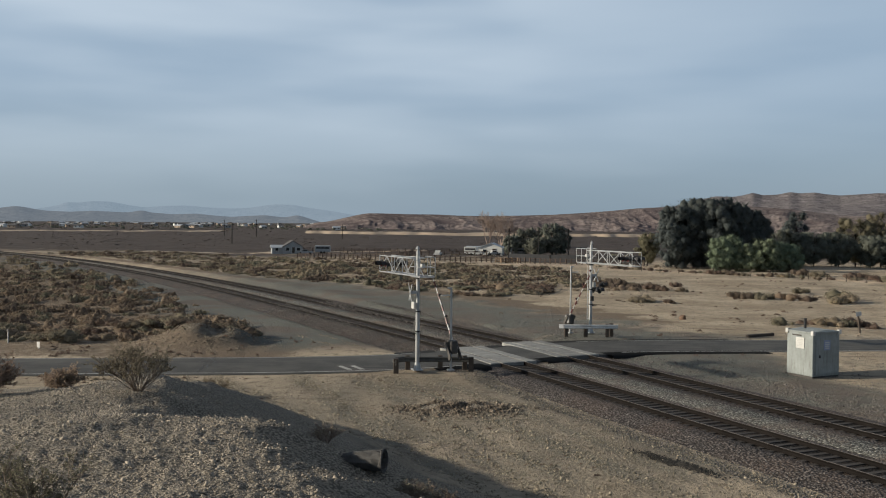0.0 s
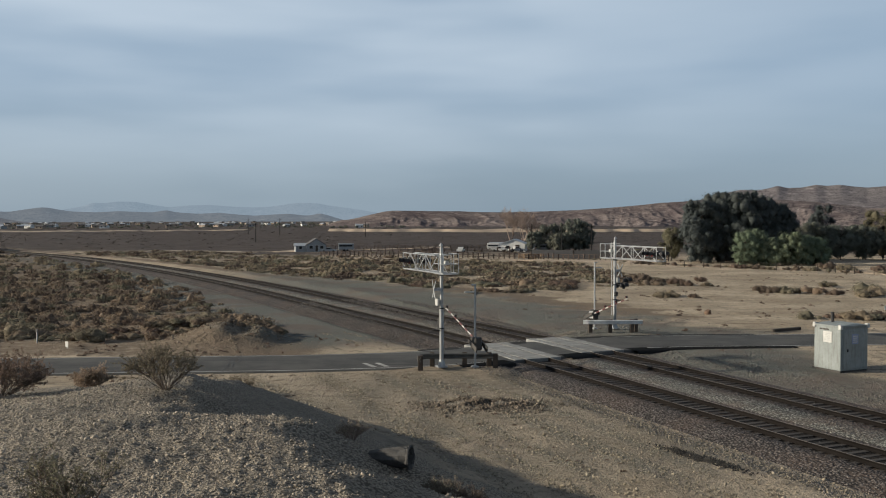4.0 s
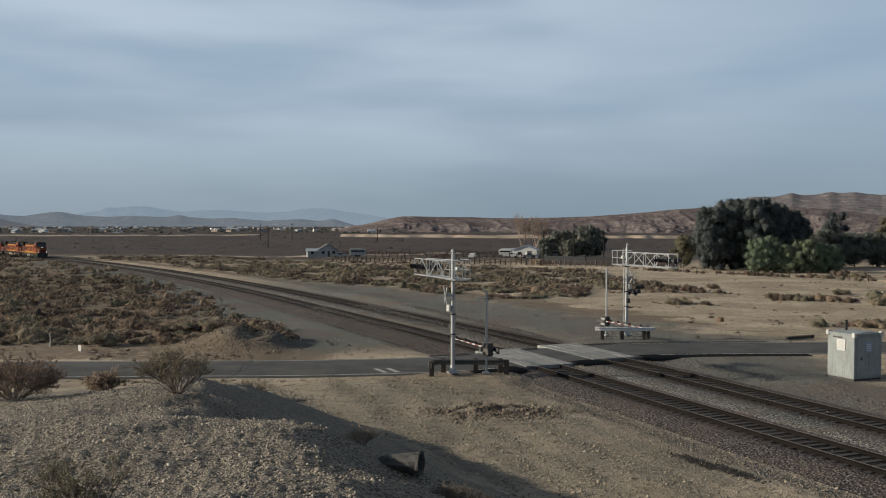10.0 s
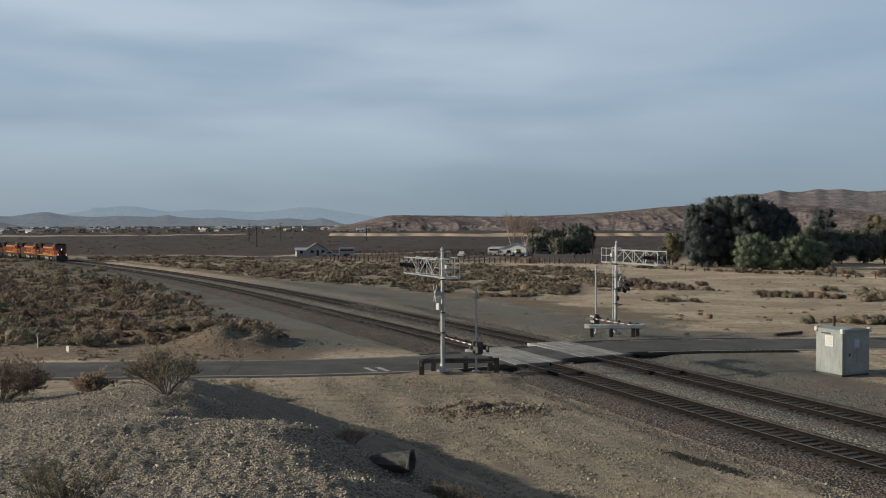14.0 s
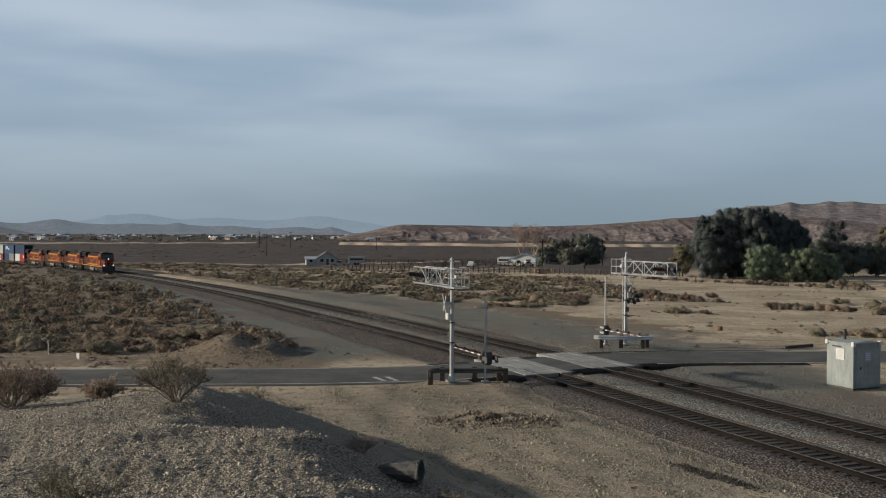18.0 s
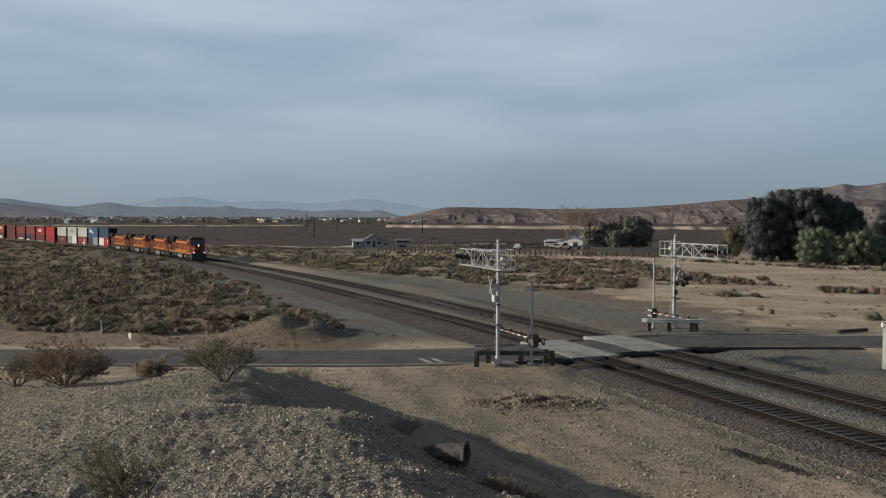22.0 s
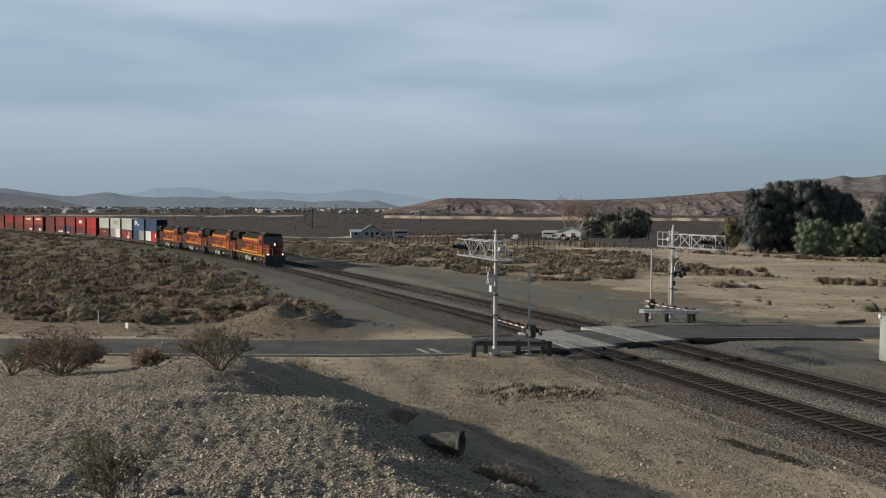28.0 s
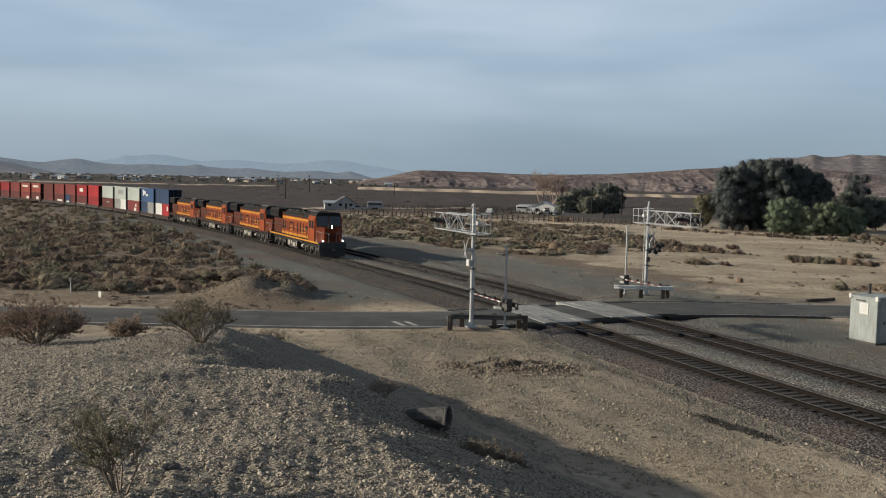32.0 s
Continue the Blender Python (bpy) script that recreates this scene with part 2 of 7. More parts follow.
    bump(nt, b, total.outputs[0], 0.85, 0.07)
    return m


def gravel_material(name, lo, hi, scale, rusty=0.6):
    m, nt, b = nodes_of(name)
    tc = nt.nodes.new("ShaderNodeTexCoord").outputs["Object"]
    vor = link_noise(nt, scale, vec=tc, kind="ShaderNodeTexVoronoi")
    n1 = link_noise(nt, 0.35, 5, 0.6, tc)
    n2 = link_noise(nt, 3.0, 5, 0.6, tc)
    sp = nt.nodes.new("ShaderNodeSeparateColor")
    nt.links.new(vor.outputs["Color"], sp.inputs[0])
    c = mix_rgb(nt, sp.outputs[0], lo, hi)
    # gaps between ballast stones get painted shade
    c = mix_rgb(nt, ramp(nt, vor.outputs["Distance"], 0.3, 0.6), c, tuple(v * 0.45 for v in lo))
    tint = mix_rgb(nt, sp.outputs[1], (0.07, 0.05, 0.04), (0.17, 0.12, 0.092))
    f = nt.nodes.new("ShaderNodeMath")
    f.operation = "MULTIPLY"
    nt.links.new(ramp(nt, n1.outputs["Fac"], 0.42, 0.62), f.inputs[0])
    f.inputs[1].default_value = rusty
    c = mix_rgb(nt, f.outputs[0], c, tint)
    c = mix_rgb(nt, ramp(nt, n2.outputs["Fac"], 0.55, 0.8), c, tuple(v * 0.5 for v in lo))
    nt.links.new(c, b.inputs["Base Color"])
    b.inputs["Roughness"].default_value = 0.9
    b.inputs["Specular IOR Level"].default_value = 0.15
    bump(nt, b, vor.outputs["Distance"], 1.0, -0.05)
    return m


def asphalt_material():
    m, nt, b = nodes_of("old_asphalt")
    tc = nt.nodes.new("ShaderNodeTexCoord").outputs["Object"]
    n1, n2 = link_noise(nt, 0.5, 6, 0.6, tc), link_noise(nt, 40.0, 3, 0.6, tc)
    mp = nt.nodes.new("ShaderNodeMapping")
    mp.inputs["Scale"].default_value = (0.12, 1.6, 1)
    nt.links.new(tc, mp.inputs[0])
    n3 = link_noise(nt, 1.0, 5, 0.65, mp.outputs[0])
    c = mix_rgb(nt, ramp(nt, n1.outputs["Fac"], 0.35, 0.65), (0.044, 0.044, 0.042), (0.075, 0.073, 0.067))
    c = mix_rgb(nt, ramp(nt, n3.outputs["Fac"], 0.5, 0.7), c, (0.038, 0.037, 0.037))
    c = mix_rgb(nt, ramp(nt, n2.outputs["Fac"], 0.5, 0.8), c, (0.095, 0.091, 0.082))
    nt.links.new(c, b.inputs["Base Color"])
    b.inputs["Roughness"].default_value = 0.85
    b.inputs["Specular IOR Level"].default_value = 0.25
    bump(nt, b, n2.outputs["Fac"], 0.4, 0.01)
    return m


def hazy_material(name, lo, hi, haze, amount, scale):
    """Bare rock slopes with pale washes, bedding and dots of scrub; on the farthest ranges a faint glow paints the air
    haze.
    """
    m, nt, b = nodes_of(name)
    tc = nt.nodes.new("ShaderNodeTexCoord").outputs["Object"]
    mp = nt.nodes.new("ShaderNodeMapping")
    mp.inputs["Scale"].default_value = (1, 0.6, 5.0)
    nt.links.new(tc, mp.inputs[0])
    n1, n2 = link_noise(nt, scale, 8, 0.62, tc), link_noise(nt, scale * 5, 8, 0.7, mp.outputs[0])
    c = mix_rgb(nt, ramp(nt, n1.outputs["Fac"], 0.4, 0.62), lo, hi)
    c = mix_rgb(nt, ramp(nt, n2.outputs["Fac"], 0.5, 0.68), c, tuple(v * 1.4 for v in hi))
    n3 = link_noise(nt, scale * 9, 8, 0.7, tc)
    c = mix_rgb(nt, ramp(nt, n3.outputs["Fac"], 0.5, 0.64), c, tuple(v * 0.62 for v in lo))
    dots = link_noise(nt, scale * 28, vec=tc, kind="ShaderNodeTexVoronoi")
    c = mix_rgb(nt, ramp(nt, dots.outputs["Distance"], 0.42, 0.2), c, tuple(v * 0.5 for v in lo))
    nt.links.new(c, b.inputs["Base Color"])
    b.inputs["Roughness"].default_value = 1.0
    b.inputs["Specular IOR Level"].default_value = 0.0
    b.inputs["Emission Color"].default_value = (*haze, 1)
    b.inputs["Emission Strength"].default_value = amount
    return m


SOIL = ground_material()
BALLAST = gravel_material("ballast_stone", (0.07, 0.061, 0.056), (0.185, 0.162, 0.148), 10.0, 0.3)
# dark tones paint the shade between rails and ties
BALLAST_SHADED = gravel_material("shaded_ballast", (0.014, 0.0125, 0.0115), (0.042, 0.037, 0.033), 10.0, 0.2)
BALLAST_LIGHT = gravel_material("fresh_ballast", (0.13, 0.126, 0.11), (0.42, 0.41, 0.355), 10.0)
ASPHALT = asphalt_material()
# rust taken near black, so its colour also carries shade along the rails
RAIL_RUST_SHADE = surface("rusty_shaded_rail", (0.012, 0.01, 0.009), 0.6, 0.9, 0, 1.0, 30, 0.5, spec=0.1)
RAIL_TOP = surface("worn_rail_head", (0.145, 0.128, 0.116), 0.75, 0.8, 0, 0.6, 20, 0.3, 0.05, spec=0.2)
TIE = surface("creosote_tie", (0.04, 0.034, 0.03), 0.55, 0.9, 0, 1.2, 18, 0.5, 0.4, 0.02, vary=0.35)
CONCRETE = surface("crossing_concrete", (0.255, 0.258, 0.245), 0.62, 0.9, 0, 1.7, 11, 0.5, 0.3, 0.02, vary=0.2, stain=(0.115, 0.108, 0.098), stain_cut=(0.48, 0.78))
PAINT_WHITE = surface("worn_road_paint", (0.42, 0.415, 0.39), 0.6, 0.8, 0, 2.0, 9, 0.8, 0.05)
ALU = surface("brushed_aluminium", (0.40, 0.415, 0.42), 0.8, 0.45, 0.35, 1.5, 20, 0.3, 0.05)
GALV = surface("galvanised_steel", (0.42, 0.43, 0.435), 0.7, 0.5, 0.4, 2.0, 25, 0.4, 0.08)
BLACK = surface("black_paint", (0.018, 0.018, 0.02), 0.6, 0.6, 0, 2, 20, 0.4, 0.05)
DARK_STEEL = surface("dirty_steel", (0.07, 0.065, 0.06), 0.55, 0.7, 0.2, 1.5, 14, 0.5, 0.15)
TIMBER = surface("dark_treated_timber", (0.075, 0.058, 0.045), 0.6, 0.9, 0, 2, 16, 0.6, 0.3)
GREY_TIMBER = surface("weathered_timber", (0.17, 0.11, 0.078), 0.6, 0.9, 0, 1, 12, 0.5, 0.3, vary=0.3)
RED = surface("red_reflective", (0.125, 0.032, 0.028), 0.75, 0.5, 0, 3, 20, 0.4, 0.03)
WHITE = surface("white_paint", (0.50, 0.50, 0.48), 0.82, 0.55, 0, 1.5, 15, 0.4, 0.05)
CASE_GREY = surface("chalky_grey_enamel", (0.235, 0.262, 0.258), 0.8, 0.65, 0, 1.4, 7, 0.5, 0.08, stain=(0.13, 0.138, 0.13), stain_cut=(0.48, 0.72), streak=(2.6, 2.6, 0.35))


# ---- mesh helpers ----
class Mesh:
    """Gathers vertices and faces of one part."""

    def __init__(self):
        self.v, self.f = [], []

    def add(self, verts, faces):
        k = len(self.v)
        self.v.extend(tuple(p) for p in verts)
        self.f.extend(tuple(i + k for i in f) for f in faces)
        return self

    def box(self, x0, y0, z0, x1, y1, z1, c=0.0):
        if c <= 0:
            v = [(x, y, z) for z in (z0, z1) for y in (y0, y1) for x in (x0, x1)]
            return self.add(v, [(0, 2, 3, 1), (4, 5, 7, 6), (0, 1, 5, 4), (2, 6, 7, 3), (0, 4, 6, 2), (1, 3, 7, 5)])
        bm = bmesh.new()
        bmesh.ops.create_cube(bm, size=1)
        for p in bm.verts:
            p.co = ((x0 + x1) / 2 + p.co.x * (x1 - x0), (y0 + y1) / 2 + p.co.y * (y1 - y0), (z0 + z1) / 2 + p.co.z * (z1 - z0))
        bmesh.ops.bevel(bm, geom=bm.edges[:], offset=c, segments=1, affect="EDGES", profile=0.5)
        bm.verts.index_update()
        self.add([p.co[:] for p in bm.verts], [[p.index for p in f.verts] for f in bm.faces])
        bm.free()
        return self

    def prism(self, outline, axis, a, b):
        """An outline of (u, w) drawn out along an axis from a to b."""
        def at(u, w, s):
            return {"x": (s, u, w), "y": (u, s, w), "z": (u, w, s)}[axis]
        n = len(outline)
        v = [at(u, w, a) for u, w in outline] + [at(u, w, b) for u, w in outline]
        f = [(i, (i + 1) % n, n + (i + 1) % n, n + i) for i in range(n)]
        return self.add(v, f + [tuple(range(n))[::-1], tuple(range(n, 2 * n))])

    def tube(self, pts, r, n=6, r1=None):
        pts = [Vector(p) for p in pts]
        rings = []
        for i, p in enumerate(pts):
            d = (pts[min(i + 1, len(pts) - 1)] - pts[max(i - 1, 0)]).normalized()
            a = d.orthogonal().normalized()
            if abs(d.z) < 0.9:
                a = d.cross(Vector((0, 0, 1))).normalized()
            b = d.cross(a)
            rr = r if r1 is None else r + (r1 - r) * i / max(1, len(pts) - 1)
            rings.append([p + rr * (a * math.cos(6.2832 * k / n) + b * math.sin(6.2832 * k / n)) for k in range(n)])
        v = [q for ring in rings for q in ring]
        f = [(i * n + k, i * n + (k + 1) % n, (i + 1) * n + (k + 1) % n, (i + 1) * n + k) for i in range(len(pts) - 1) for k in range(n)]
        return self.add(v, f + [tuple(range(n))[::-1], tuple(range((len(pts) - 1) * n, len(pts) * n))])

    def disc(self, centre, axis, r, w, n=14):
        a = Vector(axis).normalized() * (w / 2)
        return self.tube([Vector(centre) - a, Vector(centre) + a], r, n)

    def data(self, name, mats, smooth=False):
        me = bpy.data.meshes.new(name)
        me.from_pydata(self.v, [], self.f)
        bm = bmesh.new()
        bm.from_mesh(me)
        bmesh.ops.recalc_face_normals(bm, faces=bm.faces)
        bm.to_mesh(me)
        bm.free()
        for m in mats if isinstance(mats, (list, tuple)) else [mats]:
            me.materials.append(m)
        if smooth:
            me.polygons.foreach_set("use_smooth", [True] * len(me.polygons))
        return me


def part(name, mesh, material, parent=None, label="", at=None, smooth=False):
    ob = new(name, mesh.data(name, material, smooth) if isinstance(mesh, Mesh) else mesh)
    ob.parent = parent
    if at is not None:
        ob.matrix_basis = at
    return tagged(ob, label) if label else ob


def thing(name, at, label, category, group="", kind=""):
    ob = new(name)
    ob.empty_display_size = 0.3
    ob.matrix_basis = at
    return tagged(ob, label, category, group, kind)


def raw_mesh(name, verts, faces, mat, smooth=False, normals=False):
    me = bpy.data.meshes.new(name)
    verts, faces = np.asarray(verts, np.float32), np.asarray(faces, np.int32)
    me.vertices.add(len(verts))
    me.vertices.foreach_set("co", verts.ravel())
    k = faces.shape[1]
    me.loops.add(faces.size)
    me.loops.foreach_set("vertex_index", faces.ravel())
    me.polygons.add(len(faces))
    me.polygons.foreach_set("loop_start", np.arange(0, faces.size, k, dtype=np.int32))
    me.update(calc_edges=True)
    me.materials.append(mat)
    if smooth:
        me.polygons.foreach_set("use_smooth", [True] * len(me.polygons))
    return me


# ---- the lie of the land ----
def smooth(a, b, v):
    t = np.clip((v - a) / (b - a), 0, 1)
    return t * t * (3 - 2 * t)


GRADE_Y = [0, 58, 70, 80, 95, 110, 155, 200, 240, 310, 400, 800, 2000, 4600]
GRADE_Z = [0, 0, -0.2, -0.38, -0.57, -0.69, -1.1, -1.47, -1.75, -2.45, -2.4, -1.6, 0, 5]
TRACK_D = Vector((-0.411, 0.911)).normalized()
TRACK_N = Vector((TRACK_D.y, -TRACK_D.x))
NEAR_TRACK, FAR_TRACK, CURVE_R, CURVE_Y = 24.85, 29.7, 1000.0, 56.0


def grade(y):
    return np.interp(y, GRADE_Y, GRADE_Z)


def track(s, n0=NEAR_TRACK):
    """A point on a track and the way along it; s metres from the start of the curve."""
    base = TRACK_N * n0
    p0 = base + TRACK_D * ((CURVE_Y - base.y) / TRACK_D.y)
    if s <= 0:
        return p0 + TRACK_D * s, TRACK_D.copy()
    th, r = s / CURVE_R, CURVE_R + (n0 - NEAR_TRACK)
    c = (TRACK_N * NEAR_TRACK + TRACK_D * ((CURVE_Y - (TRACK_N * NEAR_TRACK).y) / TRACK_D.y)) - TRACK_N * CURVE_R
    a = th
    if n0 != NEAR_TRACK:
        # the outer track starts beside the inner one
        s0 = (p0 - (c + TRACK_N * r)).dot(TRACK_D)
        if s + s0 <= 0:
            return p0 + TRACK_D * s, TRACK_D.copy()
        a = (s + s0) / r
    return c + (TRACK_N * math.cos(a) + TRACK_D * math.sin(a)) * r, TRACK_D * math.cos(a) - TRACK_N * math.sin(a)


def off_track(x, y):
    """Metres from the middle line between the two tracks."""
    n = x * TRACK_N.x + y * TRACK_N.y
    mid = (NEAR_TRACK + FAR_TRACK) / 2
    line = TRACK_N * NEAR_TRACK
    c = line + TRACK_D * ((CURVE_Y - line.y) / TRACK_D.y) - TRACK_N * CURVE_R
    ahead = (x - c.x) * TRACK_D.x + (y - c.y) * TRACK_D.y
    rad = np.hypot(x - c.x, y - c.y) - CURVE_R + NEAR_TRACK
    return np.where(ahead > 0, rad, n) - mid


def mound(x, y):
    """The bank on which the camera stands: a gravel top that rounds over into a steep shaded side."""
    crest = np.interp(y, [-40, 0, 5, 9, 12, 16, 20, 23, 26, 30, 35, 40, 46, 54], [6.2, 6.1, 5.6, 5.15, 4.95, 4.5, 4.1, 3.66, 3.15, 2.55, 1.85, 1.15, 0.4, 0])
    edge = np.interp(y, [-20, 5, 7.2, 8.5, 10, 11, 12.2, 14.0, 14.6, 15.1, 16, 17.5, 20, 23.5, 26, 30, 34, 40, 46],
                     [6, 0.3, -0.5, -0.95, -1.55, -1.98, -2.5, -2.9, -3.6, -4.7, -5.75, -6.1, -6.4, -7.2, -7.5, -8.1, -9.1, -12.3, -16.5])
    edge = edge + 0.16 * ripple(y, x * 0.3, 2.3, seed=16) + 0.1 * ripple(y, x, 0.9, seed=17)
    dx = np.maximum(x - edge, 0)
    fall = np.interp(y, [14, 16.5], [0.375, 0.355]) * (dx - 0.25 * (1 - np.exp(-dx / 0.25)))
    left = 0.055 * np.maximum(-x - 7.5, 0) + 0.05 * np.maximum(-x - 30, 0)
    h = crest - fall - left * smooth(2, 12, y)
    h = h + 0.3 * np.exp(-((x + 7.4) / 1.6) ** 2 - ((y - 23.8) / 2.6) ** 2) + 0.14 * np.exp(-((x + 4.2) / 1.7) ** 2 - ((y - 13.2) / 1.2) ** 2) - 0.2 * np.exp(-((x + 5.2) / 2.0) ** 2 - ((y - 16.6) / 1.3) ** 2)
    return np.where(h > 0.15, h, 0.15 * np.exp(np.minimum((h - 0.15) / 0.15, 0)))


_rng = np.random.default_rng(7)
_WAVES = [(_rng.uniform(0, 6.28), _rng.uniform(0, 6.28)) for _ in range(64)]


def ripple(x, y, size, count=7, seed=0):
    """A cheap smooth random relief of about -1 to 1 with hummocks of that size."""
    out = 0
    for k in range(count):
        a, ph = _WAVES[(seed * 7 + k) % 64]
        f = 6.2832 / size * (0.7 + 0.6 * ((k * 0.381) % 1))
        out = out + np.sin(x * math.cos(a) * f + y * math.sin(a) * f + ph * 5)
    return out / math.sqrt(count)


ROAD_X = [-140, -60, -23, -9, -3, 0, 3, 7, 10, 13, 20, 30, 60, 140]
ROAD_Y = [36, 44.6, 49.0, 50.2, 51.4, 52.7, 54.4, 57.2, 58.8, 59.7, 60.3, 61.4, 65.2, 76]


def road_y(x):
    return sum(np.interp(x + d, ROAD_X, ROAD_Y) for d in (-2, -1, 0, 1, 2)) / 5


def ground(x, y):
    x, y = np.asarray(x, float), np.asarray(y, float)
    m = mound(x, y)
    z = grade(y) - 0.10 + m
    bed = 1 - smooth(5.0, 7.6, np.abs(off_track(x, y)))
    z = z - 0.5 * bed * (1 - 0.65 * smooth(0, 3, off_track(x, y)) * smooth(72, 64, y) - 0.45 * smooth(-3, -4, off_track(x, y)) * smooth(62, 55, y))
    far = smooth(90, 300, y)
    z = z + 0.05 * ripple(x, y, 9, seed=1) * (1 - bed) + 0.03 * ripple(x, y, 2.6, seed=2) * (1 - bed) * smooth(700, 300, y)
    z = z + far * 0.25 * ripple(x, y, 60, seed=3) * (1 - bed)
    on = smooth(0.2, 1.5, m)
    z = z + on * (0.014 * ripple(x, y, 1.3, 9, 4) + 0.010 * ripple(x, y, 0.45, 9, 5) + 0.011 * ripple(x, y, 0.17, 9, 6))
    by_road = (1 - smooth(3.2, 5.5, np.abs(y - road_y(x)))) * (1 - bed) * smooth(0.5, 0.1, m)
    z = z + (grade(y) - 0.115 - z) * by_road
    # made ground round the signals
    pad = np.maximum(smooth(3.6, 1.8, np.hypot((x + 0.3) / 1.1, y - 48.3)), smooth(3.6, 1.8, np.hypot((x - 10.2) / 1.1, y - 64.4)))
    z = z + np.maximum(-0.06 - z, 0) * pad
    # spoil heaps
    z = z + 1.15 * np.exp(-((x + 15.2) / 3.2) ** 2 - ((y - 59.8) / 2.3) ** 2) * (1 + 0.2 * ripple(x, y, 2.6, seed=7) + 0.05 * ripple(x, y, 1.2, seed=14))
    z = z + 0.7 * np.exp(-((x + 20) / 4.5) ** 2 - ((y - 65) / 3.0) ** 2) + 0.4 * np.exp(-((x - 0.65) / 1.7) ** 2 - ((y - 38.7) / 0.7) ** 2) * (0.7 + 0.25 * ripple(x, y, 0.8, seed=8))
    return z


# ---- ground, hills ----
def cover_masks(x, y, m):
    """Grey gravel, reddish dirt, brush litter."""
    o = np.abs(off_track(x, y))
    wob = ripple(x, y, 7, seed=9)
    gravel = np.maximum(smooth(0.3, 1.6, m + 0.3 * wob), 0.25 * smooth(11.5, 8, o + 1.2 * wob) * smooth(260, 60, y) * (1 - smooth(3, 5, off_track(x, y)) * smooth(170, 140, y)))
    red = 0.7 * smooth(15, 19, off_track(x, y) + 1.5 * wob) * smooth(26, 22, off_track(x, y) + 1.5 * wob) * smooth(70, 80, y) * smooth(150, 110, y) + 0.55 * np.exp(-((x - 0) / 5) ** 2 - ((y - 43.5) / 4) ** 2) + 0.6 * np.exp(-((x + 10) / 4.5) ** 2 - ((y - 62) / 8) ** 2) + 0.6 * smooth(-7, -11, x) * smooth(51.5, 53.5, y) * smooth(66, 60, y) + 0.7 * smooth(14, 10, o) * smooth(75, 100, y) * smooth(6, 9, o)
    litter = np.maximum(in_left_field(x, y) * 0.75, in_mid_field(x, y) * 0.45)
    litter = np.maximum(litter, smooth(250, 380, y + 20 * wob) * 0.95)
    gravel = np.maximum(gravel, 0.6 * np.exp(-((x + 15.2) / 3.0) ** 2 - ((y - 59.5) / 2.4) ** 2))
    gravel = np.maximum(gravel, 0.9 * np.exp(-((x - 0.4) / 3.0) ** 2 - ((y - 38.7) / 0.9) ** 2))
    plain = 0.95 * smooth(222, 290, y + 15 * wob - 60 * smooth(-60, -160, x))
    return np.stack([gravel, red, litter, 1 - plain], -1).clip(0, 1)


def in_left_field(x, y):
    o = off_track(x, y)
    near = smooth(58.5, 61.5, y + 0.5 * ripple(x, y, 8, seed=11))
    edge = np.interp(y, [60, 85, 120, 160, 210], [-12.3, -11.8, -10.2, -8.4, -7.0])
    return near * smooth(edge, edge - 1.6, o + 1.2 * ripple(x, y, 9, seed=12)) * smooth(480, 300, y)


def in_mid_field(x, y):
    o = off_track(x, y)
    wob = ripple(x, y, 14, seed=13)
    lo = np.interp(x, [-80, -48, -23, -8, 1, 14, 20, 30, 36], [205, 168, 143, 124, 106, 114, 120, 122, 135])
    hi = np.interp(x, [-80, -45, -12, 15, 24, 30], [285, 242, 226, 198, 176, 128])
    return smooth(lo - 2, lo + 2, y + 2 * wob) * smooth(hi + 8, hi - 4, y + 5 * wob) * smooth(35, 28, x) * smooth(10, 13, o)


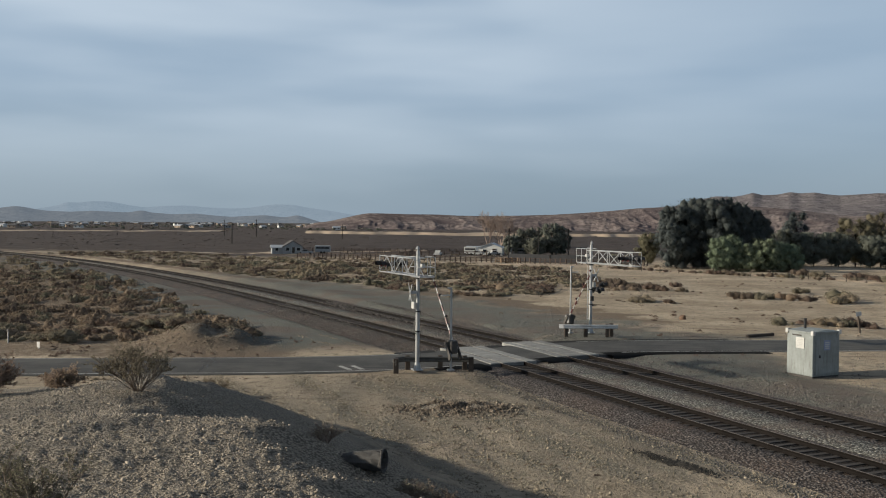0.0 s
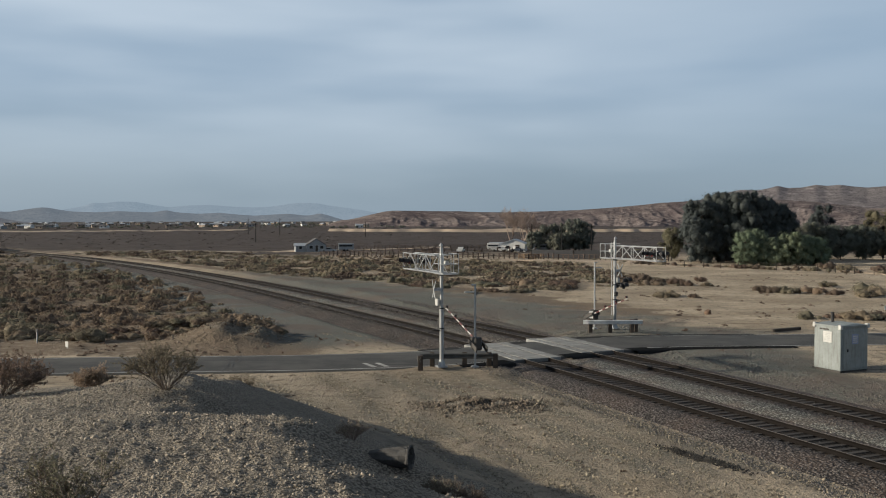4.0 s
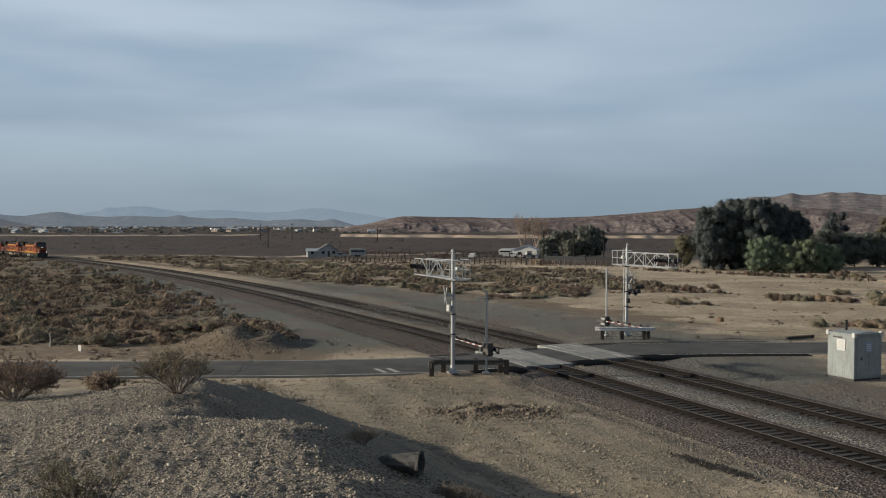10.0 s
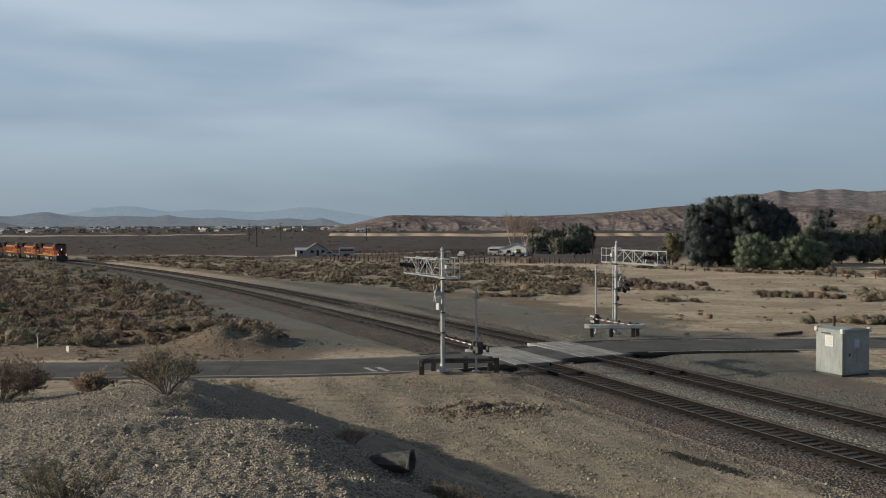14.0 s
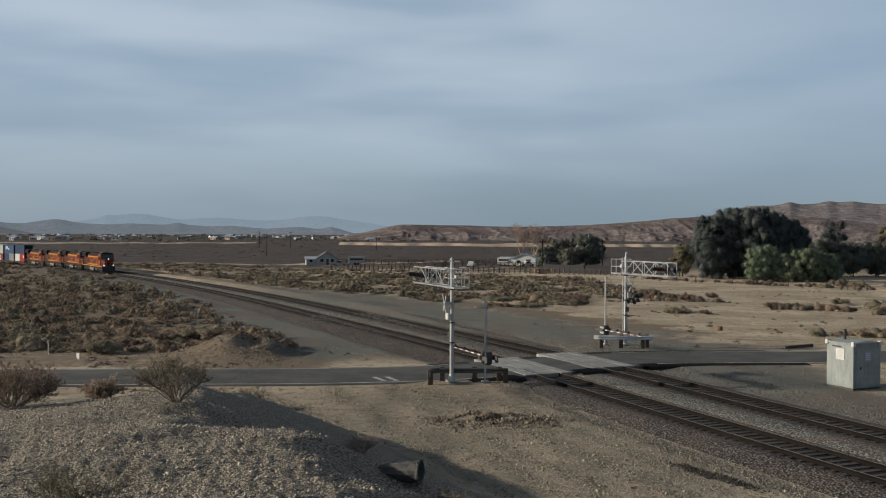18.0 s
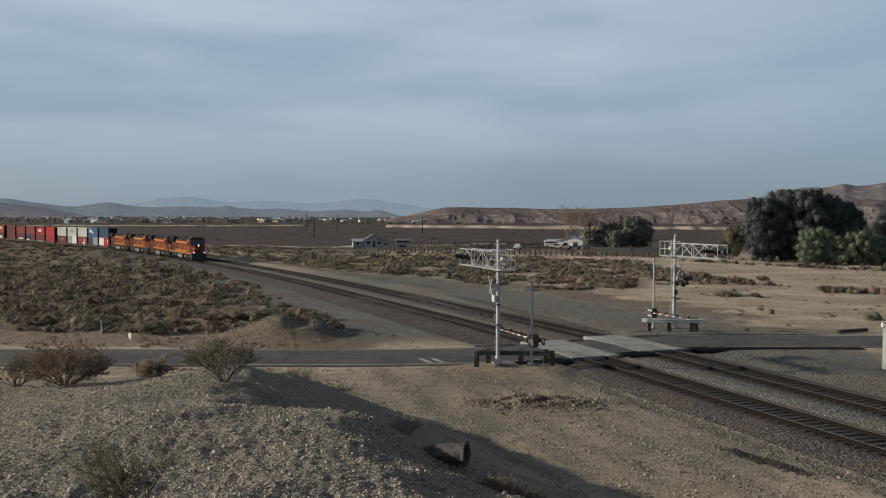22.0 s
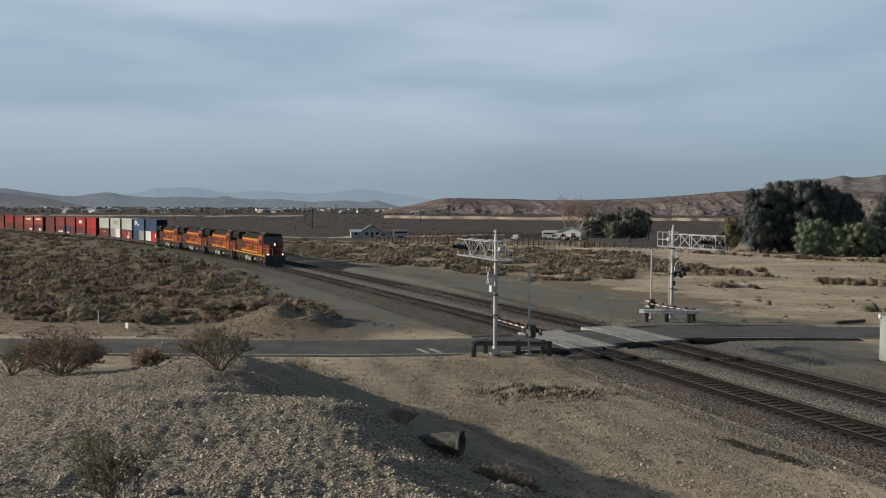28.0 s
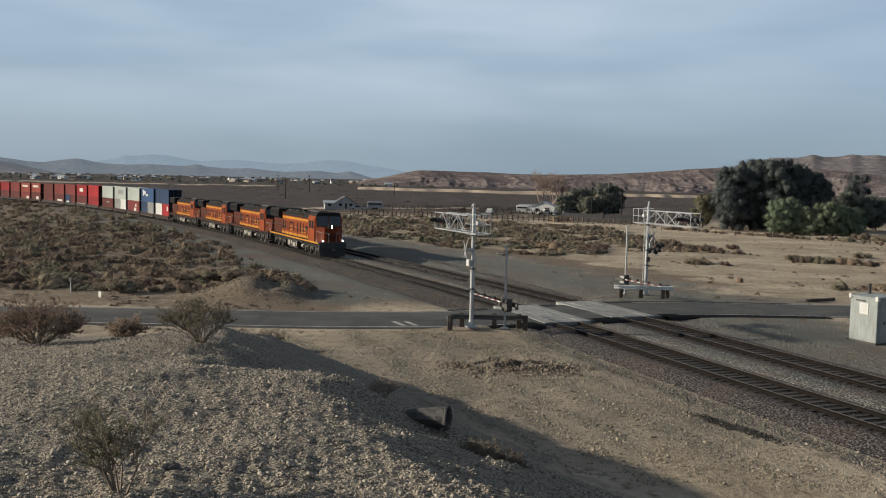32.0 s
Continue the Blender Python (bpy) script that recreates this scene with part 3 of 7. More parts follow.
def build_ground():
    fine = np.arange(-36, 42.01, 0.22)
    ang = np.radians(np.concatenate([fine, np.arange(45, 324, 3.0)]))  # yaw to the left
    rad = [0.005, 0.35, 0.7, 1.0]
    while rad[-1] < 4800:
        rad.append(rad[-1] * (1.014 if rad[-1] < 70 else 1.018 if rad[-1] < 400 else 1.04))
    rad = np.array(rad)
    a, r = np.meshgrid(ang, rad, indexing="ij")
    x, y = -np.sin(a) * r, np.cos(a) * r
    z = ground(x, y)
    na, nr = x.shape
    idx = np.arange(na * nr).reshape(na, nr)
    i0, i1 = idx, np.roll(idx, -1, 0)
    quads = np.stack([i0[:, :-1], i0[:, 1:], i1[:, 1:], i1[:, :-1]], -1).reshape(-1, 4)
    v = np.stack([x, y, z], -1).reshape(-1, 3)
    me = raw_mesh("ground", v, quads[:, ::-1], SOIL, smooth=True)
    col = me.color_attributes.new("cover", "FLOAT_COLOR", "POINT")
    col.data.foreach_set("color", cover_masks(x, y, mound(x, y)).reshape(-1, 4).astype(np.float32).ravel())
    grit = me.color_attributes.new("grit", "FLOAT_COLOR", "POINT")
    o, wob = off_track(x, y), ripple(x, y, 7, seed=9) + 0.6 * ripple(x, y, 2.5, seed=15)
    g = smooth(3.5, 5.2, o) * smooth(20, 16, o + 1.5 * wob) * smooth(63, 67, y + wob) * smooth(190, 120, y) * 0.9
    g = np.maximum(g, (0.3 + 0.3 * smooth(-0.4, 0.6, ripple(o * 2.2, x * 0.3 + y * 0.2, 4.0, seed=32))) * smooth(-4.5, -6.5, o) * smooth(24, 30, y) * smooth(49, 44, y) * smooth(-13, -7, x))
    g = np.maximum(g, 0.9 * smooth(3.5, 5.0, o) * smooth(11.8, 8.8, o + 1.2 * wob - 3.5 * smooth(46, 52, y)) * smooth(64, 58, y))
    g = np.maximum(g, 0.92 * smooth(-5, -6.5, o) * smooth(-18, -13, o + 1.2 * wob) * smooth(54, 60, y) * smooth(250, 200, y))
    beside = y - road_y(x)
    g = np.maximum(g, 0.85 * smooth(2.8, 3.6, beside) * smooth(8.5, 6.0, beside + 0.6 * wob) * smooth(24, 18, x) * smooth(3, 5, o))
    grit.data.foreach_set("color", np.stack([g, g, g, np.ones_like(g)], -1).reshape(-1, 4).astype(np.float32).ravel())
    ob = new("ground", me)
    tagged(ob, "dry sandy desert ground with gravel and brush litter", "ground", kind="structure")
    return ob


def lattice(ix, iy):
    h = np.sin(ix * 127.1 + iy * 311.7) * 43758.5453
    return h - np.floor(h)


def fbm(x, y, octaves=5, ridged=False):
    """Fractal noise of about 0 to 1; ridged: sharp crests and gullies."""
    out, amp, total = 0.0, 1.0, 0.0
    for k in range(octaves):
        ix, iy = np.floor(x), np.floor(y)
        fx, fy = x - ix, y - iy
        fx, fy = fx * fx * (3 - 2 * fx), fy * fy * (3 - 2 * fy)
        n = (lattice(ix, iy) * (1 - fx) + lattice(ix + 1, iy) * fx) * (1 - fy) + (lattice(ix, iy + 1) * (1 - fx) + lattice(ix + 1, iy + 1) * fx) * fy
        out = out + amp * (1 - np.abs(2 * n - 1) if ridged else n)
        total += amp
        x, y, amp = x * 2.03 + 17.3, y * 2.03 + 5.1, amp * 0.52
    return out / total


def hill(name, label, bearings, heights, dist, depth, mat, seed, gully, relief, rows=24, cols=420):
    """A range seen far off: skyline heights over the eye at given bearings, with gullies and spurs running down its slope."""
    b = np.linspace(bearings[0], bearings[-1], cols)
    fine = np.interp(np.linspace(b[0], b[-1], 4 * cols), bearings, heights)
    soft = np.hanning(4 * cols // 60)
    fine = np.convolve(np.pad(fine, len(soft) // 2, mode="edge"), soft / soft.sum(), "same")
    fine = fine[len(soft) // 2:len(soft) // 2 + 4 * cols]
    top = np.interp(b, np.linspace(b[0], b[-1], 4 * cols), fine)  # rounded knees
    u = np.linspace(0, 1, rows)[:, None]
    r = dist - depth * (1 - u)
    x, y = -np.sin(np.radians(b)) * r, np.cos(np.radians(b)) * r
    along = np.radians(b) * dist + 0 * u
    warp = 1.4 * (fbm(along / (gully * 3) + seed, u * 3 + seed, 3) - 0.5)
    cut = fbm(along / gully + warp + seed * 7, u * 1.6 + warp + seed, 5, ridged=True)
    broad = fbm(along / (gully * 4) + seed * 3, u * 2.2 + seed, 4)
    base = grade(y) - 3
    prof = np.clip(u * 1.04, 0, 1) ** (0.75 + 0.9 * broad)
    h = base + (7.7 + top * r / dist - base) * prof
    h = h - relief * (1.0 - cut) * np.sin(math.pi * np.clip(u, 0, 0.985)) * np.maximum(top + 8, 5)
    verts = np.stack([x, y, h], -1)
    idx = np.arange(rows * cols).reshape(rows, cols)
    quads = np.stack([idx[:-1, :-1], idx[:-1, 1:], idx[1:, 1:], idx[1:, :-1]], -1).reshape(-1, 4)
    # the far side falls away
    back = verts[-1].copy()
    back[:, :2] *= 1.15
    back[:, 2] = -10
    v = np.concatenate([verts.reshape(-1, 3), back])
    bi = np.arange(cols) + rows * cols
    q2 = np.stack([idx[-1, :-1], idx[-1, 1:], bi[1:], bi[:-1]], -1)
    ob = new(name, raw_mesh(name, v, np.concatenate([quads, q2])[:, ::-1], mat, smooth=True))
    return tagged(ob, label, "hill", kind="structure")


def build_hills():
    def rise(pts, dist):
        """(bearing in degrees to the left, height over the eye) from sideways and upward slopes in thousandths."""
        return [math.degrees(math.atan(-u / 1000)) for u, w in pts][::-1], [w / 1000 * dist for u, w in pts][::-1]

    mesa = [(-165, -9), (-143, -3.2), (-135, -0.2), (-125, 0.4), (-116, 2.2), (-104, 5.2), (-91, 8.2), (-80, 10), (-67, 10), (-30, 9.3), (-6, 9.3), (18, 8.3), (43, 8), (67, 8.5), (91, 9.1), (121, 10.2), (151, 12.2), (181, 14.7), (211, 17.5), (241, 19.1), (270, 20.6), (329, 20.2), (377, 17), (428, 11), (560, 9), (720, 8)]
    hill("mesa", "eroded reddish brown desert bluff with gullied slopes", *rise(mesa, 1500), 1500, 420,
         hazy_material("bluff_rock", (0.122, 0.1, 0.099), (0.195, 0.166, 0.156), (0, 0, 0), 0.0, 0.012), 1.3, 55.0, 0.5, 56, 900)
    right = [(180, 0), (199, 5.2), (241, 17.9), (258, 21.3), (276, 26.4), (294, 30.2), (312, 29.5), (323, 31.1), (334, 33.8), (344, 31.4), (359, 31.7), (374, 34.4), (385, 33.1), (400, 34), (412, 32.2), (428, 30.8), (470, 33), (520, 30), (560, 33), (600, 31), (760, 38)]
    # bluish grey in these rock colours stands in for distance haze
    hill("desert_hill", "low brown rounded desert hills behind the trees", *rise(right, 2300), 2300, 700,
         hazy_material("hill_rock", (0.138, 0.126, 0.133), (0.185, 0.17, 0.17), (0, 0, 0), 0.0, 0.008), 2.1, 150.0, 0.1, 40, 560)
    # the haze glow grows with distance, in place of real air
    near = [(-900, 6), (-700, 11), (-608, 15), (-575, 16), (-552, 13), (-527, 10.7), (-514, 9.1), (-495, 8.6), (-479, 10.9), (-460, 13.2), (-451, 12.6), (-438, 10.4), (-426, 9), (-401, 8.2), (-376, 9.4), (-357, 8.8), (-338, 8.2), (-323, 10.6), (-313, 8.3), (-289, 6.8), (-264, 7.7), (-245, 5.9), (-227, 4.7), (-208, 5.9), (-190, 6.8), (-171, 4.7), (-165, 5.3), (-156, 7.4), (-146, 4.6), (-134, 1), (-122, -2.1), (-60, -4)]
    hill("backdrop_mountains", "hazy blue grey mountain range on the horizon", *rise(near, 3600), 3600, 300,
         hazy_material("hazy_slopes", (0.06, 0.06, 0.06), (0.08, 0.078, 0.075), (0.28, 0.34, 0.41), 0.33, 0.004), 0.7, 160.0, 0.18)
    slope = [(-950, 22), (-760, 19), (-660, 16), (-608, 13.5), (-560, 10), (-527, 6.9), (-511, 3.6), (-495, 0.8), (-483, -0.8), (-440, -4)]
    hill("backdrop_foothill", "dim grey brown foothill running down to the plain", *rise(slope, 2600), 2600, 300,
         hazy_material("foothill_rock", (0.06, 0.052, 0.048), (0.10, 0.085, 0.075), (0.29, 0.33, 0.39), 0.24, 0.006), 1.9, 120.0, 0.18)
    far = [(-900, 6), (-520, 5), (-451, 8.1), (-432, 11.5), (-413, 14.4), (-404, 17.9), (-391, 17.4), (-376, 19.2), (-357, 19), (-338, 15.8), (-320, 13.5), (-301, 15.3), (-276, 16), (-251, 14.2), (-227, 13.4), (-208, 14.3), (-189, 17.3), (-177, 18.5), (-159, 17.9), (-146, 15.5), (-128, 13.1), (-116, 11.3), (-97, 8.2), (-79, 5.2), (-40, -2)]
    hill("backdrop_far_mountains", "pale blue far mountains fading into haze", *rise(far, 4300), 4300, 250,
         hazy_material("hazy_far_slopes", (0.05, 0.05, 0.055), (0.06, 0.06, 0.065), (0.28, 0.365, 0.445), 0.6, 0.003), 3.7, 200.0, 0.08)


build_ground()
build_hills()


# ---- road, tracks, crossing ----
def build_road():
    xs = np.concatenate([np.arange(-140, -30, 2.0), np.arange(-30, 34, 0.5), np.arange(34, 140, 2.0)])
    ys = road_y(xs)
    tx, ty = np.gradient(xs), np.gradient(ys)
    ln = np.hypot(tx, ty)
    nx, ny = -ty / ln, tx / ln
    o = np.abs(off_track(xs, ys))
    z = -0.06 + 0.035 * smooth(9, 4, o) + np.minimum(grade(ys), 0)
    cols = [(-3.6, -0.7), (-3.05, -0.02), (-2.8, 0.0), (0, 0.03), (2.8, 0.0), (3.05, -0.02), (3.6, -0.7)]
    v = np.stack([np.stack([xs + nx * d, ys + ny * d, z + h], -1) for d, h in cols], 1).reshape(-1, 3)
    idx = np.arange(len(v)).reshape(len(xs), len(cols))
    q = np.stack([idx[:-1, :-1], idx[1:, :-1], idx[1:, 1:], idx[:-1, 1:]], -1).reshape(-1, 4)
    road = new("road", raw_mesh("road", v, q, ASPHALT))
    tagged(road, "narrow weathered grey asphalt road with cracked edges", "road", kind="structure")

    def strip(name, d0, d1, keep, lift, mat, label, skirt=0.0):
        k = np.nonzero(keep)[0]
        runs = np.split(k, np.nonzero(np.diff(k) > 1)[0] + 1)
        for run in runs:
            if len(run) < 2:
                continue
            across = ((d0 - 0.12, -skirt), (d0, 0), (d1, 0), (d1 + 0.12, -skirt)) if skirt else ((d0, 0), (d1, 0))
            a = np.stack([np.stack([xs[run] + nx[run] * d, ys[run] + ny[run] * d, z[run] + lift + down + 0.03 * max(0, 1 - abs(d) / 2.8)], -1) for d, down in across], 1).reshape(-1, 3)
            ix = np.arange(len(a)).reshape(len(run), len(across))
            qq = np.stack([ix[:-1, :-1], ix[1:, :-1], ix[1:, 1:], ix[:-1, 1:]], -1).reshape(-1, 4)
            ob = new(name, raw_mesh(name, a, qq, mat))
            ob.parent = road
            tagged(ob, label)

    clear = o > 5.5
    strip("edge_line", -2.72, -2.60, clear, 0.006, PAINT_WHITE, "worn white edge line")
    strip("edge_line", 2.60, 2.72, clear, 0.006, PAINT_WHITE, "worn white edge line")
    for x0 in (-4.75, -4.1):
        v = []
        for d in (-2.4, -1.95, -1.5, -1.05):
            for w in (-0.14, 0.14):
                x = x0 - 0.5 * (d + 2.4) + w
                i = int(np.argmin(np.abs(xs - x)))
                v.append((x, float(road_y(x)) + d, float(z[i]) + 0.012 + 0.03 * (1 - abs(d) / 2.8)))
        part("stop_bar", Mesh().add(v, [(2 * k, 2 * k + 1, 2 * k + 3, 2 * k + 2) for k in range(3)]), PAINT_WHITE, road, "worn white stop bar")
    tar = surface("tar_patch", (0.03, 0.03, 0.032), 0.8, 0.6, 0, 1, 20)
    fresh = surface("dark_patched_asphalt", (0.013, 0.0127, 0.0122), 0.8, 0.9, 0, 0.7, 14, 0.5, 0.2, spec=0.15)
    along = off_track(xs, ys)
    for lo, hi in ((4.3, 16.0), (-1.1, 0.9), (-7.5, -4.2)):
        strip("asphalt_patch", -3.7, 3.3, (along > lo) & (along < hi), 0.004, fresh, "darker patched asphalt beside the rails", 0.2)
    rnd = random.Random(5)
    for k in range(2):
        x0 = rnd.uniform(-26, -5)
        m = Mesh()
        pts = [(x0 + rnd.uniform(-0.3, 0.3), -2.7 + 5.4 * i / 7) for i in range(8)]
        vv = []
        for px, d in pts:
            i = int(np.argmin(np.abs(xs - px)))
            for w in (-0.02, 0.02):
                vv.append((px + nx[i] * d + w, ys[i] + ny[i] * d, z[i] + 0.012 + 0.03 * (1 - abs(d) / 2.8)))
        m.add(vv, [(2 * i, 2 * i + 1, 2 * i + 3, 2 * i + 2) for i in range(7)])
        part("tar_seam", m, tar, road)
    return road


def sweep(ss, n0, profile, lift):
    """A profile of (across, up) carried along a track."""
    v = []
    for s in ss:
        p, h = track(s, n0)
        n = Vector((h.y, -h.x))
        z = float(grade(p.y)) + lift
        v += [(p.x + n.x * a, p.y + n.y * a, z + b) for a, b in profile]
    k = len(profile)
    idx = np.arange(len(v)).reshape(len(ss), k)
    q = np.stack([idx[:-1, :], np.roll(idx, -1, 1)[:-1, :], np.roll(idx, -1, 1)[1:, :], idx[1:, :]], -1).reshape(-1, 4)
    return v, q


def build_tracks():
    ss = list(np.arange(-56, 80, 2.0)) + list(np.arange(80, 440, 5.0))
    bedding = thing("railway_bed", pose(0, 0, 0), "grey and rusty brown crushed stone ballast under two tracks", "ballast", kind="structure")
    mid = (FAR_TRACK - NEAR_TRACK) / 2
    side = [(1.9, -0.2), (1.6, -0.152), (1.1, -0.156), (0.95, -0.215)]  # shoulders cover the tie ends
    prof = [(-mid - 6.5, -0.85), (-mid - 4.2, -0.62)] + [(-mid - a, h) for a, h in side] + [(-mid + a, h) for a, h in side[:0:-1]]
    prof += [(-a, h) for a, h in prof[::-1]]
    v, q = sweep(ss, (NEAR_TRACK + FAR_TRACK) / 2, prof, 0.0)
    q = np.array([f for f in q if f[0] % len(prof) != len(prof) - 1])
    me = raw_mesh("ballast", v, q, BALLAST)
    part("ballast", me, BALLAST, bedding)
    v, q = sweep([s for s in ss if s < 300], (NEAR_TRACK + FAR_TRACK) / 2, [(-1.0, -0.2), (-0.85, -0.14), (0.85, -0.14), (1.0, -0.2)], 0.0)
    part("middle_ballast", raw_mesh("middle_ballast", v, q, BALLAST_LIGHT), BALLAST_LIGHT, bedding, "paler fresh ballast between the tracks")
    # a dark strip in each track carries painted shade
    for n0 in (NEAR_TRACK, FAR_TRACK):
        v, q = sweep([s for s in ss if s < 400], n0, [(-1.45, -0.25), (-1.35, -0.2), (1.35, -0.2), (1.45, -0.25)], 0.0)
        part("crib_ballast", raw_mesh("crib_ballast", v, q, BALLAST_SHADED), BALLAST_SHADED, bedding, "ballast between the ties, darkened as if shaded")
    rail = [(-0.07, -0.17), (0.07, -0.17), (0.07, -0.15), (0.012, -0.13), (0.012, -0.045), (0.036, -0.035), (0.036, -0.004), (-0.036, -0.004), (-0.036, -0.035), (-0.012, -0.045), (-0.012, -0.13), (-0.07, -0.15)]
    tie_near = Mesh().box(-1.3, -0.115, -0.34, 1.3, 0.115, -0.165, 0.012).data("tie", TIE)
    plate = Mesh()
    for sx in (-0.75, 0.75):
        plate.box(sx - 0.17, -0.1, -0.165, sx + 0.17, 0.1, -0.15)
    for name, n0, lab in (("railway_track_near", NEAR_TRACK, "railway track with worn steel rails on dark timber ties"),
                          ("railway_track_far", FAR_TRACK, "second railway track with rusty rails on timber ties")):
        tr = thing(name, pose(0, 0, 0), lab, "railway track", "parallel tracks", "structure")
        for side in (-0.755, 0.755):
            v, q = sweep(ss, n0, [(a + side, b) for a, b in rail], 0.0)
            part("rail", raw_mesh("rail", v, q, RAIL_RUST_SHADE), RAIL_RUST_SHADE, tr, "rusty steel rail")
            v, q = sweep(ss, n0, [(side - 0.034, -0.004), (side + 0.034, -0.004), (side + 0.03, 0.0), (side - 0.03, 0.0)], 0.0)
            part("rail_head", raw_mesh("rail_head", v, q, RAIL_TOP), RAIL_TOP, tr, "polished rail head")
        rnd = random.Random(int(n0))
        far = Mesh()
        s, count = -52.0, 0
        while s < 172:
            p, h = track(s, n0)
            n = Vector((h.y, -h.x))
            z, sk = float(grade(p.y)) - rnd.uniform(0, 0.02), rnd.uniform(-0.05, 0.05)
            yaw = math.degrees(math.atan2(n.y, n.x)) + rnd.uniform(-1, 1)
            if s < 2 and count < 120:
                t = new("tie", tie_near)
                t.parent = tr
                t.matrix_basis = pose(p.x + n.x * sk, p.y + n.y * sk, z, 0, 0, yaw)
                count += 1
            else:
                c, si = math.cos(radians(yaw)), math.sin(radians(yaw))
                far.add([(p.x + c * a - si * b, p.y + si * a + c * b, z + w) for w in (-0.3, -0.165) for b in (-0.115, 0.115) for a in (-1.3, 1.3)],
                        [(4, 5, 7, 6), (0, 1, 5, 4), (2, 6, 7, 3), (0, 4, 6, 2), (1, 3, 7, 5)])
            s += 0.5
        tagged(part("ties", far, TIE, tr, "dark timber ties running into the distance"), kind="stuff")
    crossing = thing("level_crossing", pose(0, 0, 0), "concrete panel level crossing over two tracks", "level crossing", kind="structure")
    ang = math.degrees(math.atan2(TRACK_N.y, TRACK_N.x))
    meshes = {}
    for n0, a0 in ((NEAR_TRACK, 45.2), (FAR_TRACK, 46.2)):
        for lo, hi in ((-1.42, -0.82), (-0.69, 0.69), (0.82, 1.5)):
            for k in range(3):
                if (lo, hi) not in meshes:
                    meshes[lo, hi] = Mesh().box(lo, -1.13, -0.2, hi, 1.13, 0.012, 0.015).data("concrete_panel", CONCRETE)
                t = new("concrete_panel", meshes[lo, hi])
                t.parent = crossing
                c = TRACK_N * n0 + TRACK_D * (a0 + 1.14 + 2.28 * k)
                t.matrix_basis = pose(c.x, c.y, 0, 0, 0, ang)


build_road()
build_tracks()


# ---- the train ----
ORANGE = surface("faded_orange_enamel", (0.235, 0.047, 0.011), 0.7, 0.7, 0, 0.6, 8, 0.4, 0.06, stain=(0.11, 0.028, 0.01), stain_cut=(0.52, 0.8), spec=0.12)
# darker than ORANGE: shade on the nose is put into its paint
NOSE_RED = surface("shaded_orange_red_enamel", (0.19, 0.04, 0.014), 0.6, 0.75, 0, 0.8, 9, 0.5, 0.08, spec=0.12)
DARK_RED = surface("dark_red_enamel", (0.085, 0.022, 0.012), 0.6, 0.8, 0, 1, 10, 0.5, 0.1, spec=0.12)
GOLD = surface("yellow_stripe_paint", (0.46, 0.2, 0.014), 0.7, 0.6, 0, 0.8, 9, 0.4, 0.04, spec=0.15)
SOOT = surface("sooty_roof", (0.02, 0.019, 0.019), 0.6, 0.85, 0, 1, 10, 0.4, 0.1, spec=0.15)
GRILLE = surface("dark_grille", (0.014, 0.012, 0.011), 0.6, 0.8, 0, 4, 30, 0.5, 0.3, spec=0.1)
TANK = surface("dusty_grey_tank", (0.27, 0.25, 0.22), 0.6, 0.7, 0, 1, 9, 0.5, 0.1)
TRUCK = surface("dusty_cast_steel", (0.04, 0.036, 0.032), 0.5, 0.9, 0, 1.5, 12, 0.6, 0.2)
WHEEL = surface("wheel_steel", (0.04, 0.036, 0.032), 0.6, 0.7, 0.2, 2, 15, 0.4, 0.1)
CAB_GLASS = glass_dark("cab_glass")
LAMP = glow("headlamp", (1.0, 0.93, 0.8), 2.5)
LAMP_DIM = glow("ditch_lamp", (1.0, 0.93, 0.82), 2.2)

LOCO_PITCH = 22.0


def wheel_mesh(r=0.53):
    m = Mesh().disc((0, 0, 0), (0, 1, 0), r, 0.13, 20)
    return m.disc((0, -0.05, 0), (0, 1, 0), r + 0.025, 0.03, 20).disc((0, 0.06, 0), (0, 1, 0), 0.16, 0.1, 10)


def loco_truck(parent, x0, wheel):
    m = Mesh()
    for sy in (-1, 1):
        y0, y1 = sorted((sy * 1.0, sy * 1.16))
        m.prism([(x0 - 2.6, 0.72), (x0 - 2.5, 0.9), (x0 - 1.0, 1.0), (x0 + 1.0, 1.0), (x0 + 2.5, 0.9), (x0 + 2.6, 0.72), (x0 + 2.3, 0.55), (x0 + 0.9, 0.62), (x0 - 0.9, 0.62), (x0 - 2.3, 0.55)], "y", y0, y1)
        for dx in (-1.9, 0, 1.9):
            b0, b1 = sorted((sy * 1.12, sy * 1.3))
            m.box(x0 + dx - 0.2, b0, 0.36, x0 + dx + 0.2, b1, 0.74, 0.03)
        for dx in (-0.95, 0.95):
            m.tube([(x0 + dx, sy * 1.2, 0.45), (x0 + dx, sy * 1.2, 0.95)], 0.12, 8)
    m.box(x0 - 1.2, -1.0, 0.7, x0 + 1.2, 1.0, 1.0)
    tr = part("truck", m, TRUCK, parent, "dusty six wheel truck frame")
    for dx in (-1.9, 0, 1.9):
        for sy in (-0.78, 0.78):
            part("wheel", wheel, WHEEL, tr, at=pose(x0 + dx, sy, 0.53))
        part("axle", Mesh().tube([(x0 + dx, -0.75, 0.53), (x0 + dx, 0.75, 0.53)], 0.09, 8), WHEEL, tr)
    return tr


